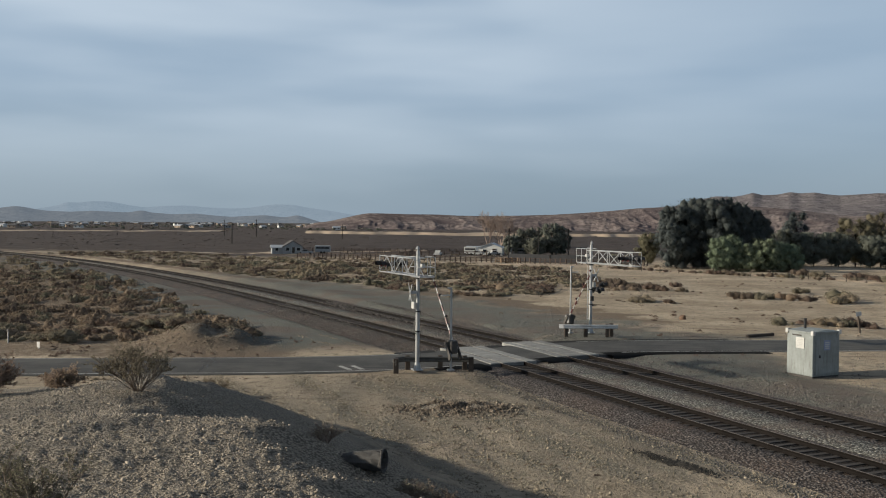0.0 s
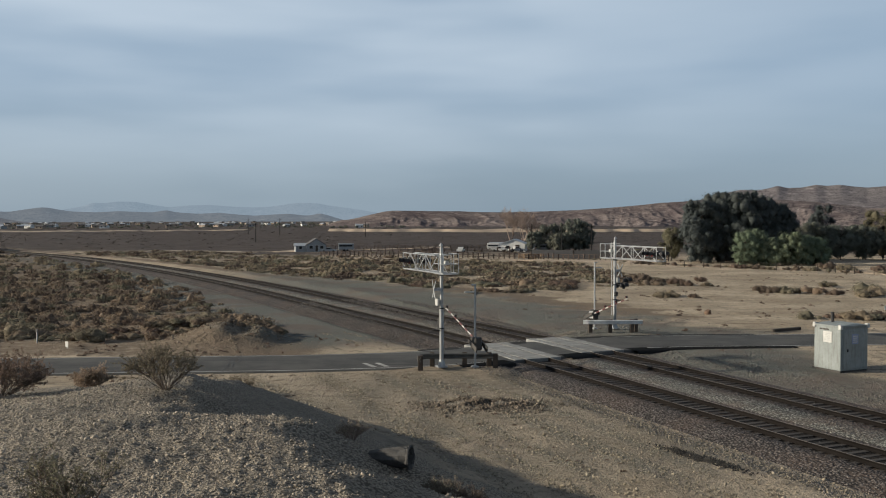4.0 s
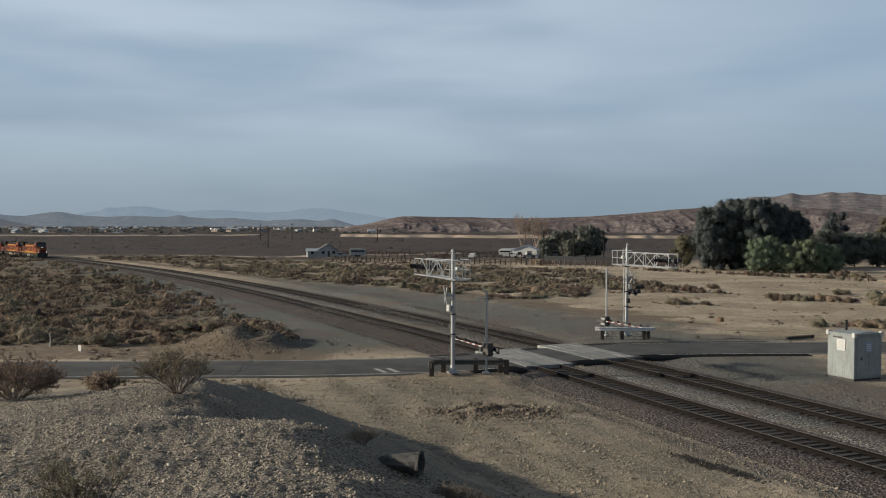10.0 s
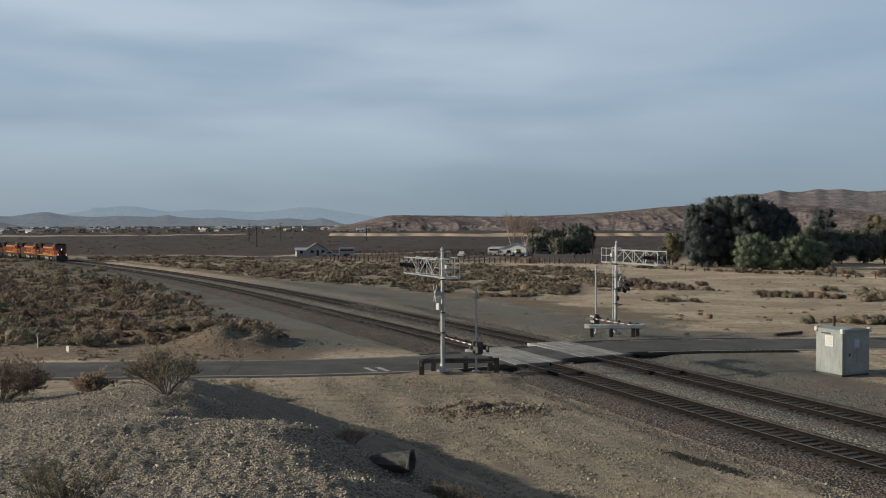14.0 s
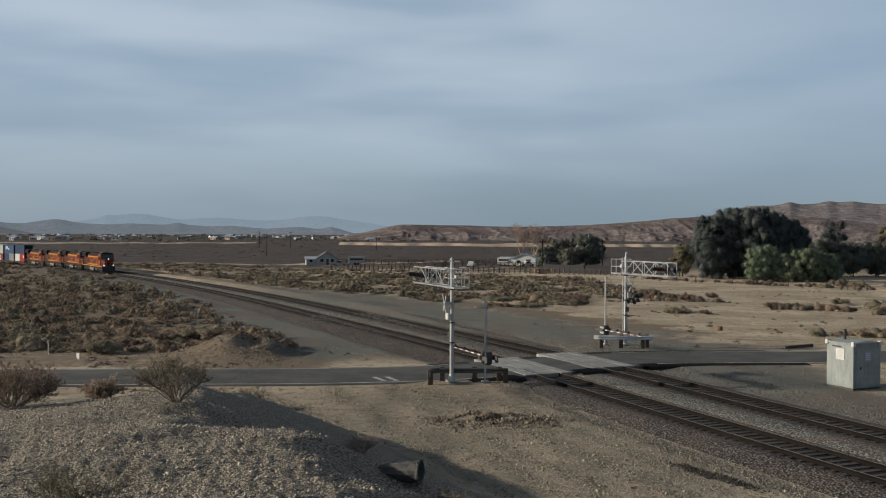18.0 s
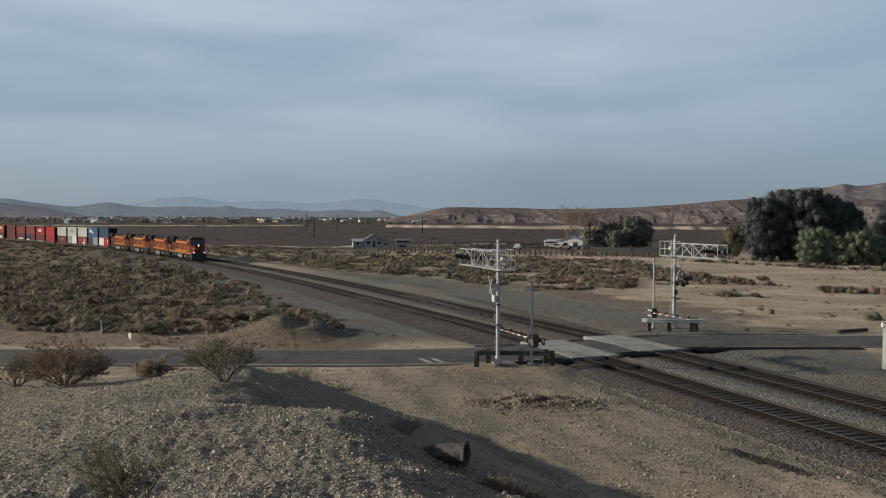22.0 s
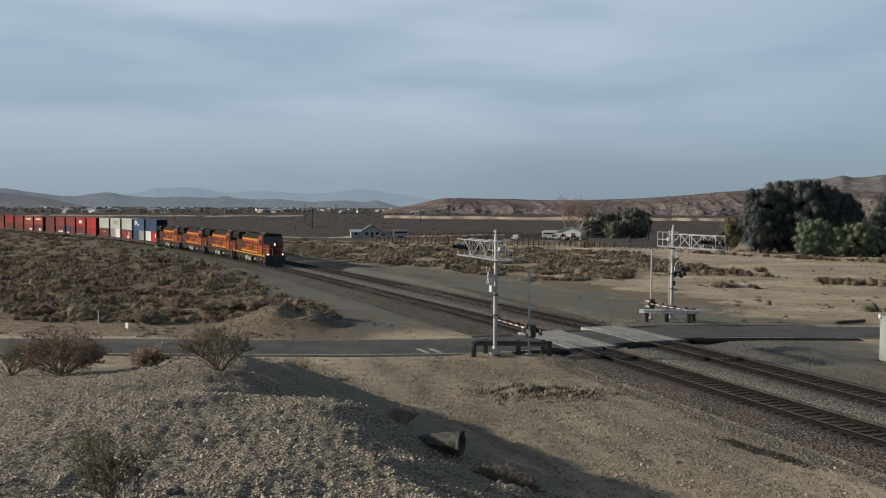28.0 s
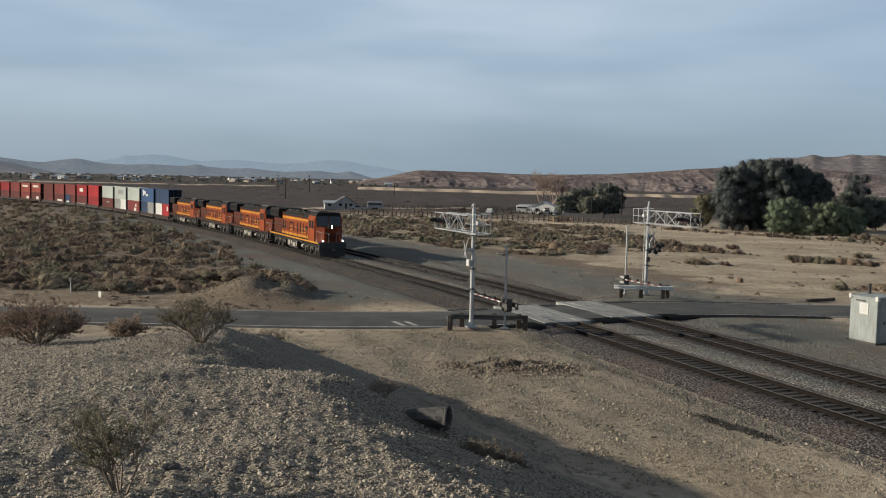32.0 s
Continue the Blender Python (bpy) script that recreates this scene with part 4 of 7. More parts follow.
def build_loco(at, lead, label):
    """A wide-cab diesel locomotive, forward along +x, standing on the rail heads at z = 0."""
    lo = thing("diesel_locomotive", at, label, "locomotive", "locomotives of the train")
    m = Mesh().box(-10.6, -1.48, 1.34, 10.2, 1.48, 1.62, 0.03).box(-10.2, -1.1, 1.0, 9.8, 1.1, 1.3)
    part("underframe", m, SOOT, lo, "black walkway frame")
    for sy in (-1, 1):
        y0, y1 = sorted((sy * 1.478, sy * 1.488))
        part("sill_stripe", Mesh().box(-10.5, y0, 1.44, 10.1, y1, 1.6), GOLD if lead else DARK_RED, lo, "yellow sill stripe" if lead else "grimy red sill stripe")
    # long hood
    m = Mesh().prism([(-1.0, 1.6), (1.0, 1.6), (1.0, 3.72), (0.82, 3.92), (-0.82, 3.92), (-1.0, 3.72)], "x", -6.6, 6.3)
    hood = part("hood", m, ORANGE, lo, "faded orange engine hood")
    for sy in (-1, 1):
        y0, y1 = sorted((sy * 1.0, sy * 1.012))
        part("hood_stripe", Mesh().box(-6.5, y0, 3.46, 5.9, y1, 3.7), GOLD, hood, "yellow hood stripe")
        part("hood_stripe", Mesh().box(-6.5, y0, 1.64, 6.2, y1, 1.9), GOLD, hood, "lower yellow hood stripe")
    for sy in (-1, 1):
        y0, y1 = sorted((sy * 1.0, sy * 1.03))
        for k in range(15):
            x0 = -6.3 + k * 0.82
            part("hood_door", Mesh().box(x0, y0, 2.06, x0 + 0.74, y1, 3.28, 0.012), ORANGE, hood)
        y0, y1 = sorted((sy * 1.03, sy * 1.045))
        for x0, w, z0, z1 in ((-6.2, 0.9, 2.2, 3.25), (-4.9, 0.5, 2.15, 3.2), (-3.7, 0.16, 2.15, 3.2), (-2.9, 1.5, 2.95, 3.15), (-2.9, 0.3, 2.2, 2.95), (-1.2, 0.28, 2.15, 3.2), (0.35, 0.4, 2.15, 3.2), (1.5, 0.35, 2.15, 3.2), (2.85, 0.22, 2.15, 3.2), (3.7, 1.1, 2.7, 2.95), (4.2, 0.25, 2.15, 2.7), (5.2, 0.8, 2.1, 3.3)):
            part("grille", Mesh().box(x0, y0, z0, x0 + w, y1, z1), GRILLE, hood, "dark louvred grille")
        for x0, w, z0, z1 in ((-2.6, 0.9, 2.55, 2.7), (-2.6, 0.9, 2.2, 2.32), (-0.6, 0.75, 2.55, 2.7), (1.9, 0.9, 2.5, 2.68), (3.1, 0.9, 2.5, 2.68), (1.9, 2.1, 2.15, 2.25)):
            part("lettering_bar", Mesh().box(x0, y0, z0, x0 + w, y1, z1), GOLD, hood, "yellow painted bar")
    m = Mesh().box(-6.5, -1.012, 3.73, 6.25, 1.012, 4.1, 0.1).box(2.6, -0.95, 4.0, 6.1, 0.95, 4.42, 0.08).box(-5.6, -0.75, 4.1, 1.9, 0.75, 4.38, 0.06)
    m.box(-0.1, -0.35, 4.3, 0.7, 0.35, 4.62, 0.05)
    for x0 in (2.5, 3.8, 5.1):
        m.disc((x0, 0, 4.52), (0, 0, 1), 0.5, 0.12, 14)
    part("roof", m, SOOT, lo, "sooty black roof with fans and exhaust stack")
    for x0 in (2.5, 3.8, 5.1):
        part("fan_cover", Mesh().disc((x0, 0, 4.6), (0, 0, 1), 0.44, 0.04, 14), TANK, lo, "dusty grey fan cover")
    for x0, ln in ((-5.2, 1.4), (-3.2, 0.8), (-1.7, 1.0), (1.0, 0.7)):
        part("roof_hatch", Mesh().box(x0, -0.6, 4.38, x0 + ln, 0.6, 4.44 + 0.05 * (ln > 0.9), 0.02), TRUCK, lo, "dusty roof hatch")
    for x0 in (-6.1, 2.05, 6.0):
        part("roof_rib", Mesh().box(x0, -1.03, 3.7, x0 + 0.12, 1.03, 4.16, 0.02), ORANGE, lo)
    # radiator end
    m = Mesh().prism([(-1.0, 1.6), (1.0, 1.6), (1.0, 3.2), (1.0, 3.9), (-1.0, 3.9), (-1.0, 3.2)], "x", -10.2, -6.62)
    part("radiator_body", m, DARK_RED, lo, "dark red radiator end")
    m = Mesh().prism([(-1.0, 3.3), (1.0, 3.3), (1.5, 3.62), (1.5, 4.36), (1.3, 4.52), (-1.3, 4.52), (-1.5, 4.36), (-1.5, 3.62)], "x", -10.2, -6.3)
    part("radiator_wing", m, SOOT, lo, "black overhanging radiator")
    for k in range(8):
        for sy in (-1, 1):
            y0, y1 = sorted((sy * 1.5, sy * 1.52))
            part("radiator_screen", Mesh().box(-10.1 + k * 0.46, y0, 3.75, -9.78 + k * 0.46, y1, 4.3), GRILLE, lo)
    # cab and nose
    m = Mesh().prism([(-1.5, 1.6), (1.5, 1.6), (1.5, 3.95), (1.2, 4.55), (-1.2, 4.55), (-1.5, 3.95)], "x", 6.3, 8.75)
    cab = part("cab", m, ORANGE, lo, "orange wide crew cab")
    part("cab_roof", Mesh().prism([(-1.36, 4.26), (1.36, 4.26), (1.22, 4.57), (1.1, 4.63), (-1.1, 4.63), (-1.22, 4.57)], "x", 6.25, 8.85), SOOT, cab, "dark cab roof")
    for sy in (-1, 1):
        y0, y1 = sorted((sy * 1.5, sy * 1.515))
        for x0 in (6.75, 7.7):
            part("side_window", Mesh().box(x0, y0, 2.95, x0 + 0.72, y1, 3.75), CAB_GLASS, cab, "dark cab side window")
    part("cab_door", Mesh().box(6.25, -1.35, 1.65, 6.32, -0.75, 3.7, 0.02), ORANGE, cab)
    m = Mesh().prism([(8.74, 3.22), (9.02, 3.22), (8.8, 4.32), (8.74, 4.32)], "y", -1.3, 1.3)
    part("windscreen", m, CAB_GLASS, cab, "dark sloping windscreen")
    part("windscreen_post", Mesh().prism([(8.74, 3.15), (9.06, 3.15), (8.86, 4.25), (8.74, 4.25)], "y", -0.035, 0.035), ORANGE, cab)
    for sy in (-1, 1):
        y0, y1 = sorted((sy * 1.305, sy * 1.4))
        part("windscreen_post", Mesh().prism([(8.74, 3.15), (9.06, 3.15), (8.82, 4.3), (8.74, 4.3)], "y", y0, y1), ORANGE, cab)
    v = [(8.74, -1.45, 1.6), (8.74, 1.45, 1.6), (8.74, 1.42, 3.28), (8.74, -1.42, 3.28), (10.1, -0.9, 1.6), (10.1, 0.9, 1.6), (9.8, 0.72, 3.05), (9.8, -0.72, 3.05)]
    nose = part("nose", Mesh().add(v, [(0, 1, 5, 4), (3, 7, 6, 2), (0, 4, 7, 3), (1, 2, 6, 5), (4, 5, 6, 7), (0, 3, 2, 1)]), NOSE_RED, lo, "short orange red nose, darkened as if shaded")
    part("nose_emblem", Mesh().add([(10.12, -0.6, 1.75), (10.12, 0.6, 1.75), (9.965, 0.55, 2.5), (9.965, -0.55, 2.5), (10.08, -0.6, 1.75), (10.08, 0.6, 1.75), (9.9, 0.55, 2.5), (9.9, -0.55, 2.5)],
                             [(0, 1, 2, 3), (4, 7, 6, 5), (0, 4, 5, 1), (3, 2, 6, 7)]), DARK_RED, nose, "dull red nose emblem panel")
    part("headlight_box", Mesh().box(9.5, -0.3, 2.96, 9.98, 0.3, 3.42, 0.05), SOOT, nose)
    for dz in (3.08, 3.3):
        part("headlight", Mesh().disc((9.99, 0, dz), (1, 0, 0), 0.075, 0.05, 12), LAMP if lead else TANK, nose, "lit headlight" if lead else "dark headlight")
    # pilot, plow, ditch lights, coupler
    m = Mesh().box(10.0, -1.45, 0.95, 10.35, 1.45, 1.62, 0.03)
    m.prism([(-1.45, 0.95), (1.45, 0.95), (1.3, 0.15), (0.0, 0.12), (-1.3, 0.15)], "x", 10.15, 10.3)
    pilot = part("pilot", m, BLACK, lo, "black pilot plate with plow")
    for sy in (-1.05, 1.05):
        part("ditch_light", Mesh().disc((10.4, sy, 1.78), (1, 0, 0), 0.085, 0.1, 12), LAMP_DIM if lead else TANK, pilot, "lit ditch light" if lead else "dark ditch light")
    part("coupler", Mesh().box(10.3, -0.12, 0.75, 11.0, 0.12, 1.0, 0.04), DARK_STEEL, lo)
    part("rear_coupler", Mesh().box(-11.0, -0.12, 0.75, -10.5, 0.12, 1.0, 0.04), DARK_STEEL, lo)
    m = Mesh().box(-10.75, -1.45, 0.6, -10.55, 1.45, 1.6, 0.03)
    part("rear_pilot", m, BLACK, lo)
    for sx, sy in ((10.0, -1), (10.0, 1), (-10.4, -1), (-10.4, 1)):
        m = Mesh()
        for k in range(4):
            y0, y1 = sorted((sy * 1.15, sy * 1.5))
            m.box(sx - 0.25, y0, 0.38 + k * 0.28, sx + 0.25, y1, 0.42 + k * 0.28)
        part("step", m, DARK_STEEL, lo)
    # fuel tank, trucks
    m = Mesh().prism([(-1.35, 0.5), (-1.2, 0.32), (1.2, 0.32), (1.35, 0.5), (1.35, 1.15), (-1.35, 1.15)], "x", -2.3, 1.6)
    part("fuel_tank", m, TRUCK, lo, "dusty dark fuel tank")
    for sy in (-1, 1):
        y0, y1 = sorted((sy * 1.36, sy * 1.42))
        for x0, w, z0, z1 in ((-2.2, 0.9, 0.55, 1.1), (-0.9, 0.5, 0.75, 1.1), (-0.1, 1.1, 0.5, 0.95), (1.3, 0.3, 0.6, 1.1)):
            part("tank_panel", Mesh().box(x0, y0, z0, x0 + w, y1, z1, 0.015), TANK, lo, "pale dusty tank panel")
    for sy in (-1.3, 1.3):
        part("air_pipe", Mesh().tube([(-3.9, sy, 1.22), (3.6, sy, 1.22)], 0.05, 8), TRUCK, lo)
        part("air_reservoir", Mesh().tube([(3.2, sy * 0.9, 0.8), (4.0, sy * 0.9, 0.8)], 0.2, 8), TANK, lo)
    wheel = wheel_mesh().data("wheel", WHEEL)
    loco_truck(lo, 6.7, wheel)
    loco_truck(lo, -6.7, wheel)
    # handrails
    for sy in (-1, 1):
        m = Mesh()
        y = sy * 1.42
        m.tube([(-10.3, y, 1.62), (-10.3, y, 2.55), (-9.9, y, 2.72), (5.9, y, 2.72), (6.2, y, 2.4)], 0.022, 5)
        for k in range(9):
            m.tube([(-9.2 + k * 1.85, y, 1.6), (-9.2 + k * 1.85, y, 2.72)], 0.018, 4)
        part("handrail", m, DARK_STEEL, lo)
        m = Mesh().tube([(9.2, y, 1.6), (9.25, y * 0.98, 2.7), (10.15, sy * 1.15, 2.6), (10.25, sy * 1.15, 1.6)], 0.025, 5).tube([(10.25, sy * 0.4, 1.6), (10.25, sy * 0.4, 2.55), (10.2, sy * 1.15, 2.6)], 0.022, 5)
        part("front_handrail", m, GALV, lo, "pale front handrail")
    part("air_conditioner", Mesh().box(7.2, -0.25, 4.6, 7.6, 0.25, 4.72, 0.03), SOOT, cab)
    part("antenna_rod", Mesh().tube([(6.8, 0.5, 4.6), (6.8, 0.5, 4.95)], 0.02, 5), SOOT, cab)
    part("antenna_dome", Mesh().disc((8.0, -0.6, 4.68), (0, 0, 1), 0.2, 0.1, 10), SOOT, cab)
    m = Mesh().tube([(7.9, 0.35, 4.66), (8.3, 0.35, 4.66)], 0.05, 6, 0.09)
    part("roof_fitting", m, DARK_STEEL, lo, "horns and aerials on the cab roof")
    return lo


def paint(name, col, fade=0.8):
    return surface(name, tuple(v * 0.72 for v in col), fade, 0.9, 0.0, 0.35, 6, 0.4, 0.04, spec=0.15, stain=tuple(v * 0.55 for v in col), stain_cut=(0.6, 0.9))


BOX_PAINT = {
    "navy": paint("navy_container", (0.035, 0.065, 0.13)), "blue": paint("blue_container", (0.05, 0.10, 0.22)),
    "grey": paint("pale_grey_container", (0.44, 0.48, 0.45), 0.86), "white": paint("white_container", (0.68, 0.68, 0.65), 0.9),
    "red": paint("bright_red_container", (0.30, 0.03, 0.034)), "scarlet": paint("scarlet_container", (0.40, 0.035, 0.042)),
    "brown": paint("red_brown_container", (0.14, 0.042, 0.04)), "brick": paint("brick_red_container", (0.22, 0.05, 0.047)),
    "orange": paint("orange_red_container", (0.30, 0.07, 0.05)), "dusty": paint("dusty_grey_container", (0.30, 0.31, 0.31)),
}
# darker copies of the box paints: shade on the ends put into colour
END_SHADE = {k: paint(f"shaded_{k}_end", c, 0.7) for k, c in (("navy", (0.012, 0.018, 0.03)), ("blue", (0.014, 0.022, 0.04)), ("grey", (0.09, 0.09, 0.085)), ("white", (0.11, 0.11, 0.105)), ("red", (0.06, 0.012, 0.012)),
             ("scarlet", (0.07, 0.013, 0.013)), ("brown", (0.03, 0.013, 0.012)), ("brick", (0.045, 0.015, 0.013)), ("orange", (0.06, 0.02, 0.014)), ("dusty", (0.06, 0.06, 0.06)))}
_boxes = {}


def container_parts(length, high):
    """Corrugated steel walls with corner posts, rails, ends and roof: name and mesh of each piece."""
    n = int(length / 0.28)
    hx, w = length / 2, 1.219
    out = []
    for sy in (-1, 1):
        pts = []
        for k in range(n + 1):
            x = -hx + 0.12 + (length - 0.24) * k / n
            pts += [(x, 0.0 if k % 2 else 0.036), (x + 0.09, 0.0 if k % 2 else 0.036)]
        pts = [(min(x, hx - 0.1), d) for x, d in pts]
        v = [(x, sy * (w - 0.01 - d), z) for x, d in pts for z in (0.14, high - 0.1)]
        v += [(x, sy * (w - 0.07), z) for x, d in pts for z in (0.14, high - 0.1)]
        k = 2 * len(pts)
        f = [(2 * i, 2 * i + 2, 2 * i + 3, 2 * i + 1) for i in range(len(pts) - 1)] + [(k + 2 * i, k + 2 * i + 1, k + 2 * i + 3, k + 2 * i + 2) for i in range(len(pts) - 1)]
        out.append(("side_wall", Mesh().add(v, f + [(0, 1, k + 1, k), (k - 2, 2 * k - 2, 2 * k - 1, k - 1)])))
        y0, y1 = sorted((sy * (w - 0.12), sy * w))
        out.append(("bottom_rail", Mesh().box(-hx + 0.16, y0, 0.0, hx - 0.16, y1, 0.16)))
        out.append(("top_rail", Mesh().box(-hx + 0.16, y0, high - 0.12, hx - 0.16, y1, high)))
        for sx in (-1, 1):
            x0, x1 = sorted((sx * (hx - 0.16), sx * hx))
            out.append(("corner_post", Mesh().box(x0, y0, 0, x1, y1, high, 0.012)))
    out.append(("roof_panel", Mesh().box(-hx + 0.1, -w + 0.1, high - 0.07, hx - 0.1, w - 0.1, high - 0.03)))
    out.append(("floor_panel", Mesh().box(-hx + 0.05, -w + 0.1, 0.05, hx - 0.05, w - 0.1, 0.12)))
    for sx in (-1, 1):
        x0, x1 = sorted((sx * (hx - 0.08), sx * (hx - 0.02)))
        out.append(("end_wall" if sx < 0 else "door_leaf", Mesh().box(x0, -w + 0.12, 0.1, x1, w - 0.12, high - 0.08)))
    return out


def container(at, length, high, colour, label, marks=()):
    key = (length, high, colour)
    if key not in _boxes:
        _boxes[key] = [(n, m.data(n, END_SHADE[colour] if n in ("end_wall", "door_leaf") else BOX_PAINT[colour])) for n, m in container_parts(length, high)]
    ob = thing("shipping_container", at, label, "container", "containers on the train")
    for n, me in _boxes[key]:
        part(n, me, None, ob)
    for k in (-0.8, -0.35, 0.35, 0.8):
        part("door_bar", Mesh().tube([(length / 2 + 0.02, k, 0.15), (length / 2 + 0.02, k, high - 0.15)], 0.025, 5), DARK_STEEL, ob)
    for col, x0, x1, z0, z1 in marks:
        for sy in (-1, 1):
            y0, y1 = sorted((sy * 1.212, sy * 1.224))
            part("painted_mark", Mesh().box(x0, y0, z0, x1, y1, z1), BOX_PAINT[col], ob)
    return ob


def well_car(at, first, last, col):
    car = thing("well_car", at, "low rust brown articulated well wagon carrying stacked containers", "rail wagon", "well wagons of the train")
    for sy in (-1, 1):
        y0, y1 = sorted((sy * 1.3, sy * 1.42))
        part("side_sill", Mesh().prism([(-6.3, 0.6), (-6.1, 0.42), (6.1, 0.42), (6.3, 0.6), (6.3, 0.95), (-6.3, 0.95)], "y", y0, y1), col, car)
    part("well_floor", Mesh().box(-6.2, -1.3, 0.3, 6.2, 1.3, 0.42), DARK_STEEL, car)
    m = Mesh()
    for sx in (-1, 1):
        x0, x1 = sorted((sx * 6.2, sx * 6.46))
        m.box(x0, -1.3, 0.75, x1, 1.3, 1.15, 0.03)
    part("end_platform", m, col, car)
    for x0 in ([6.6] if first else []) + [-6.45 if not last else -6.7]:
        m = Mesh()
        for sy in (-1, 1):
            y0, y1 = sorted((sy * 0.95, sy * 1.1))
            m.prism([(x0 - 1.15, 0.35), (x0 - 1.1, 0.62), (x0 - 0.3, 0.78), (x0 + 0.3, 0.78), (x0 + 1.1, 0.62), (x0 + 1.15, 0.35), (x0 + 0.35, 0.3), (x0 - 0.35, 0.3)], "y", y0, y1)
        m.box(x0 - 0.25, -1.0, 0.4, x0 + 0.25, 1.0, 0.75)
        bogie = part("bogie", m, TRUCK, car)
        for dx in (-0.88, 0.88):
            for sy in (-0.78, 0.78):
                part("wheel", WAGON_WHEEL, WHEEL, bogie, at=pose(x0 + dx, sy, 0.42))
    return car


WAGON_WHEEL = wheel_mesh(0.42).data("wheel", WHEEL)
RUST = surface("rusty_wagon_paint", (0.04, 0.024, 0.02), 0.6, 0.9, 0, 0.8, 9, 0.5, 0.15, spec=0.2)
WAGON_GREY = surface("dirty_wagon_grey", (0.045, 0.042, 0.04), 0.6, 0.9, 0, 0.8, 9, 0.5, 0.15, spec=0.2)


def train_at(t, back):
    """The pose of a vehicle whose middle runs so many metres behind the train's front."""
    s = TRAIN[0] * t * t + TRAIN[1] * t + TRAIN[2] + back
    p, h = track(s)
    return pose(p.x, p.y, float(grade(p.y)), 0, 0, math.degrees(math.atan2(-h.y, -h.x)))


TRAIN = (-0.00595, -9.0758, 339.33)  # metres to the front: t squared, t, at the start
RUN_TIMES = [2.0 * k for k in range(17)]
ROLLING = []
for k in range(4):
    lab = ("leading orange and yellow diesel locomotive with lit headlights" if k == 0 else
           "trailing orange and yellow diesel locomotive with sooty black roof")
    ROLLING.append((build_loco(train_at(0, 11 + k * LOCO_PITCH), k == 0, lab), 11 + k * LOCO_PITCH, 0.0))

STACKS = [
    ("navy", "dark navy blue shipping container on the upper tier", (), [("white", -1, "white", ()), ("scarlet", 1, "bright red", (("white", 1.2, 2.2, 1.4, 2.3),))]),
    ("blue", "blue shipping container with white painted marks", (("white", -4.0, -3.2, 1.2, 2.4), ("white", -3.0, -1.4, 1.5, 2.2), ("white", -1.2, 0.6, 1.2, 1.6)), [("navy", -1, "dark blue", ()), ("dusty", 1, "pale grey", ())]),
    ("grey", "pale grey shipping container, streaked with dirt", (("dusty", -4.8, -3.0, 2.0, 2.3),), [("brick", 0, "brick red", (("white", 0.8, 2.8, 0.5, 1.2), ("white", 2.0, 3.0, 1.4, 2.0)))]),
    ("grey", "pale grey shipping container with a dark painted block", (("dusty", -2.0, 3.2, 1.1, 2.1),), [("dusty", -1, "dull grey", ()), ("white", 1, "off-white", ())]),
    ("grey", "pale grey shipping container, streaked with dirt", (("dusty", -4.8, -3.2, 2.0, 2.3),), [("brown", 0, "red-brown", (("dusty", -1, 2, 1.6, 1.9),))]),
    ("scarlet", "bright red shipping container, clean paint", (), [("red", 0, "dull red", ())]),
    ("red", "red shipping container with a white emblem", (("white", -2.2, 1.6, 1.0, 1.9),), [("brown", 0, "red-brown", (("grey", -5, 4, 0.4, 0.6),))]),
    ("brick", "brick red shipping container, dusty", (), [("navy", -1, "dark blue", (("white", -1.5, 1.5, 0.4, 0.9),)), ("brown", 1, "red-brown", ())]),
    ("brick", "brick red shipping container, dusty", (), [("brown", 0, "red-brown", (("white", -2, 3.5, 0.6, 1.1),))]),
    ("brown", "red-brown shipping container, dull paint", (), [("brown", 0, "red-brown", ())]),
    ("orange", "orange-red shipping container with white marks", (("white", -3.5, 3.0, 1.5, 2.1),), [("brown", 0, "red-brown", (("white", 0.5, 3.2, 0.5, 1.4),))]),
    ("orange", "orange-red shipping container with white marks", (("white", -3.5, 3.0, 1.5, 2.1),), [("brick", 0, "brick red", (("white", 1.5, 4.2, 0.5, 1.3),))]),
    ("brick", "brick red shipping container, dusty", (), [("brown", 0, "red-brown", ())]),
    ("red", "red shipping container, dusty", (), [("brown", 0, "red-brown", ())]),
    ("brown", "red-brown shipping container, dull paint", (), [("brick", 0, "brick red", ())]),
]
back = 88.6 + 6.45
for i, (top, lab, marks, low) in enumerate(STACKS):
    ROLLING.append((well_car(train_at(0, back), i % 5 == 0, i % 5 == 4, RUST if i // 5 != 1 else WAGON_GREY), back, 0.0))
    for col, side, word, mk in low:
        half = side != 0
        ROLLING.append((container(train_at(0, back), 5.55 if half else 11.4, 2.7, col, f"{word} {'short ' if half else ''}shipping container in the lower tier", mk), back - side * 2.9, 0.43))
    ROLLING.append((container(train_at(0, back), 11.4, 2.8, top, lab, marks), back, 3.15))
    back += 13.3 + (2.2 if i % 5 == 4 else 0)


# ---- crossing signals and gates ----
LENS_RED = surface("dark_red_lens", (0.12, 0.012, 0.012), 0.8, 0.2, 0, 5, 30, 0.2, 0.0)
ARM_YAW = math.degrees(math.atan2(TRACK_D.y, TRACK_D.x))  # the near arm reaches along the tracks, over the road


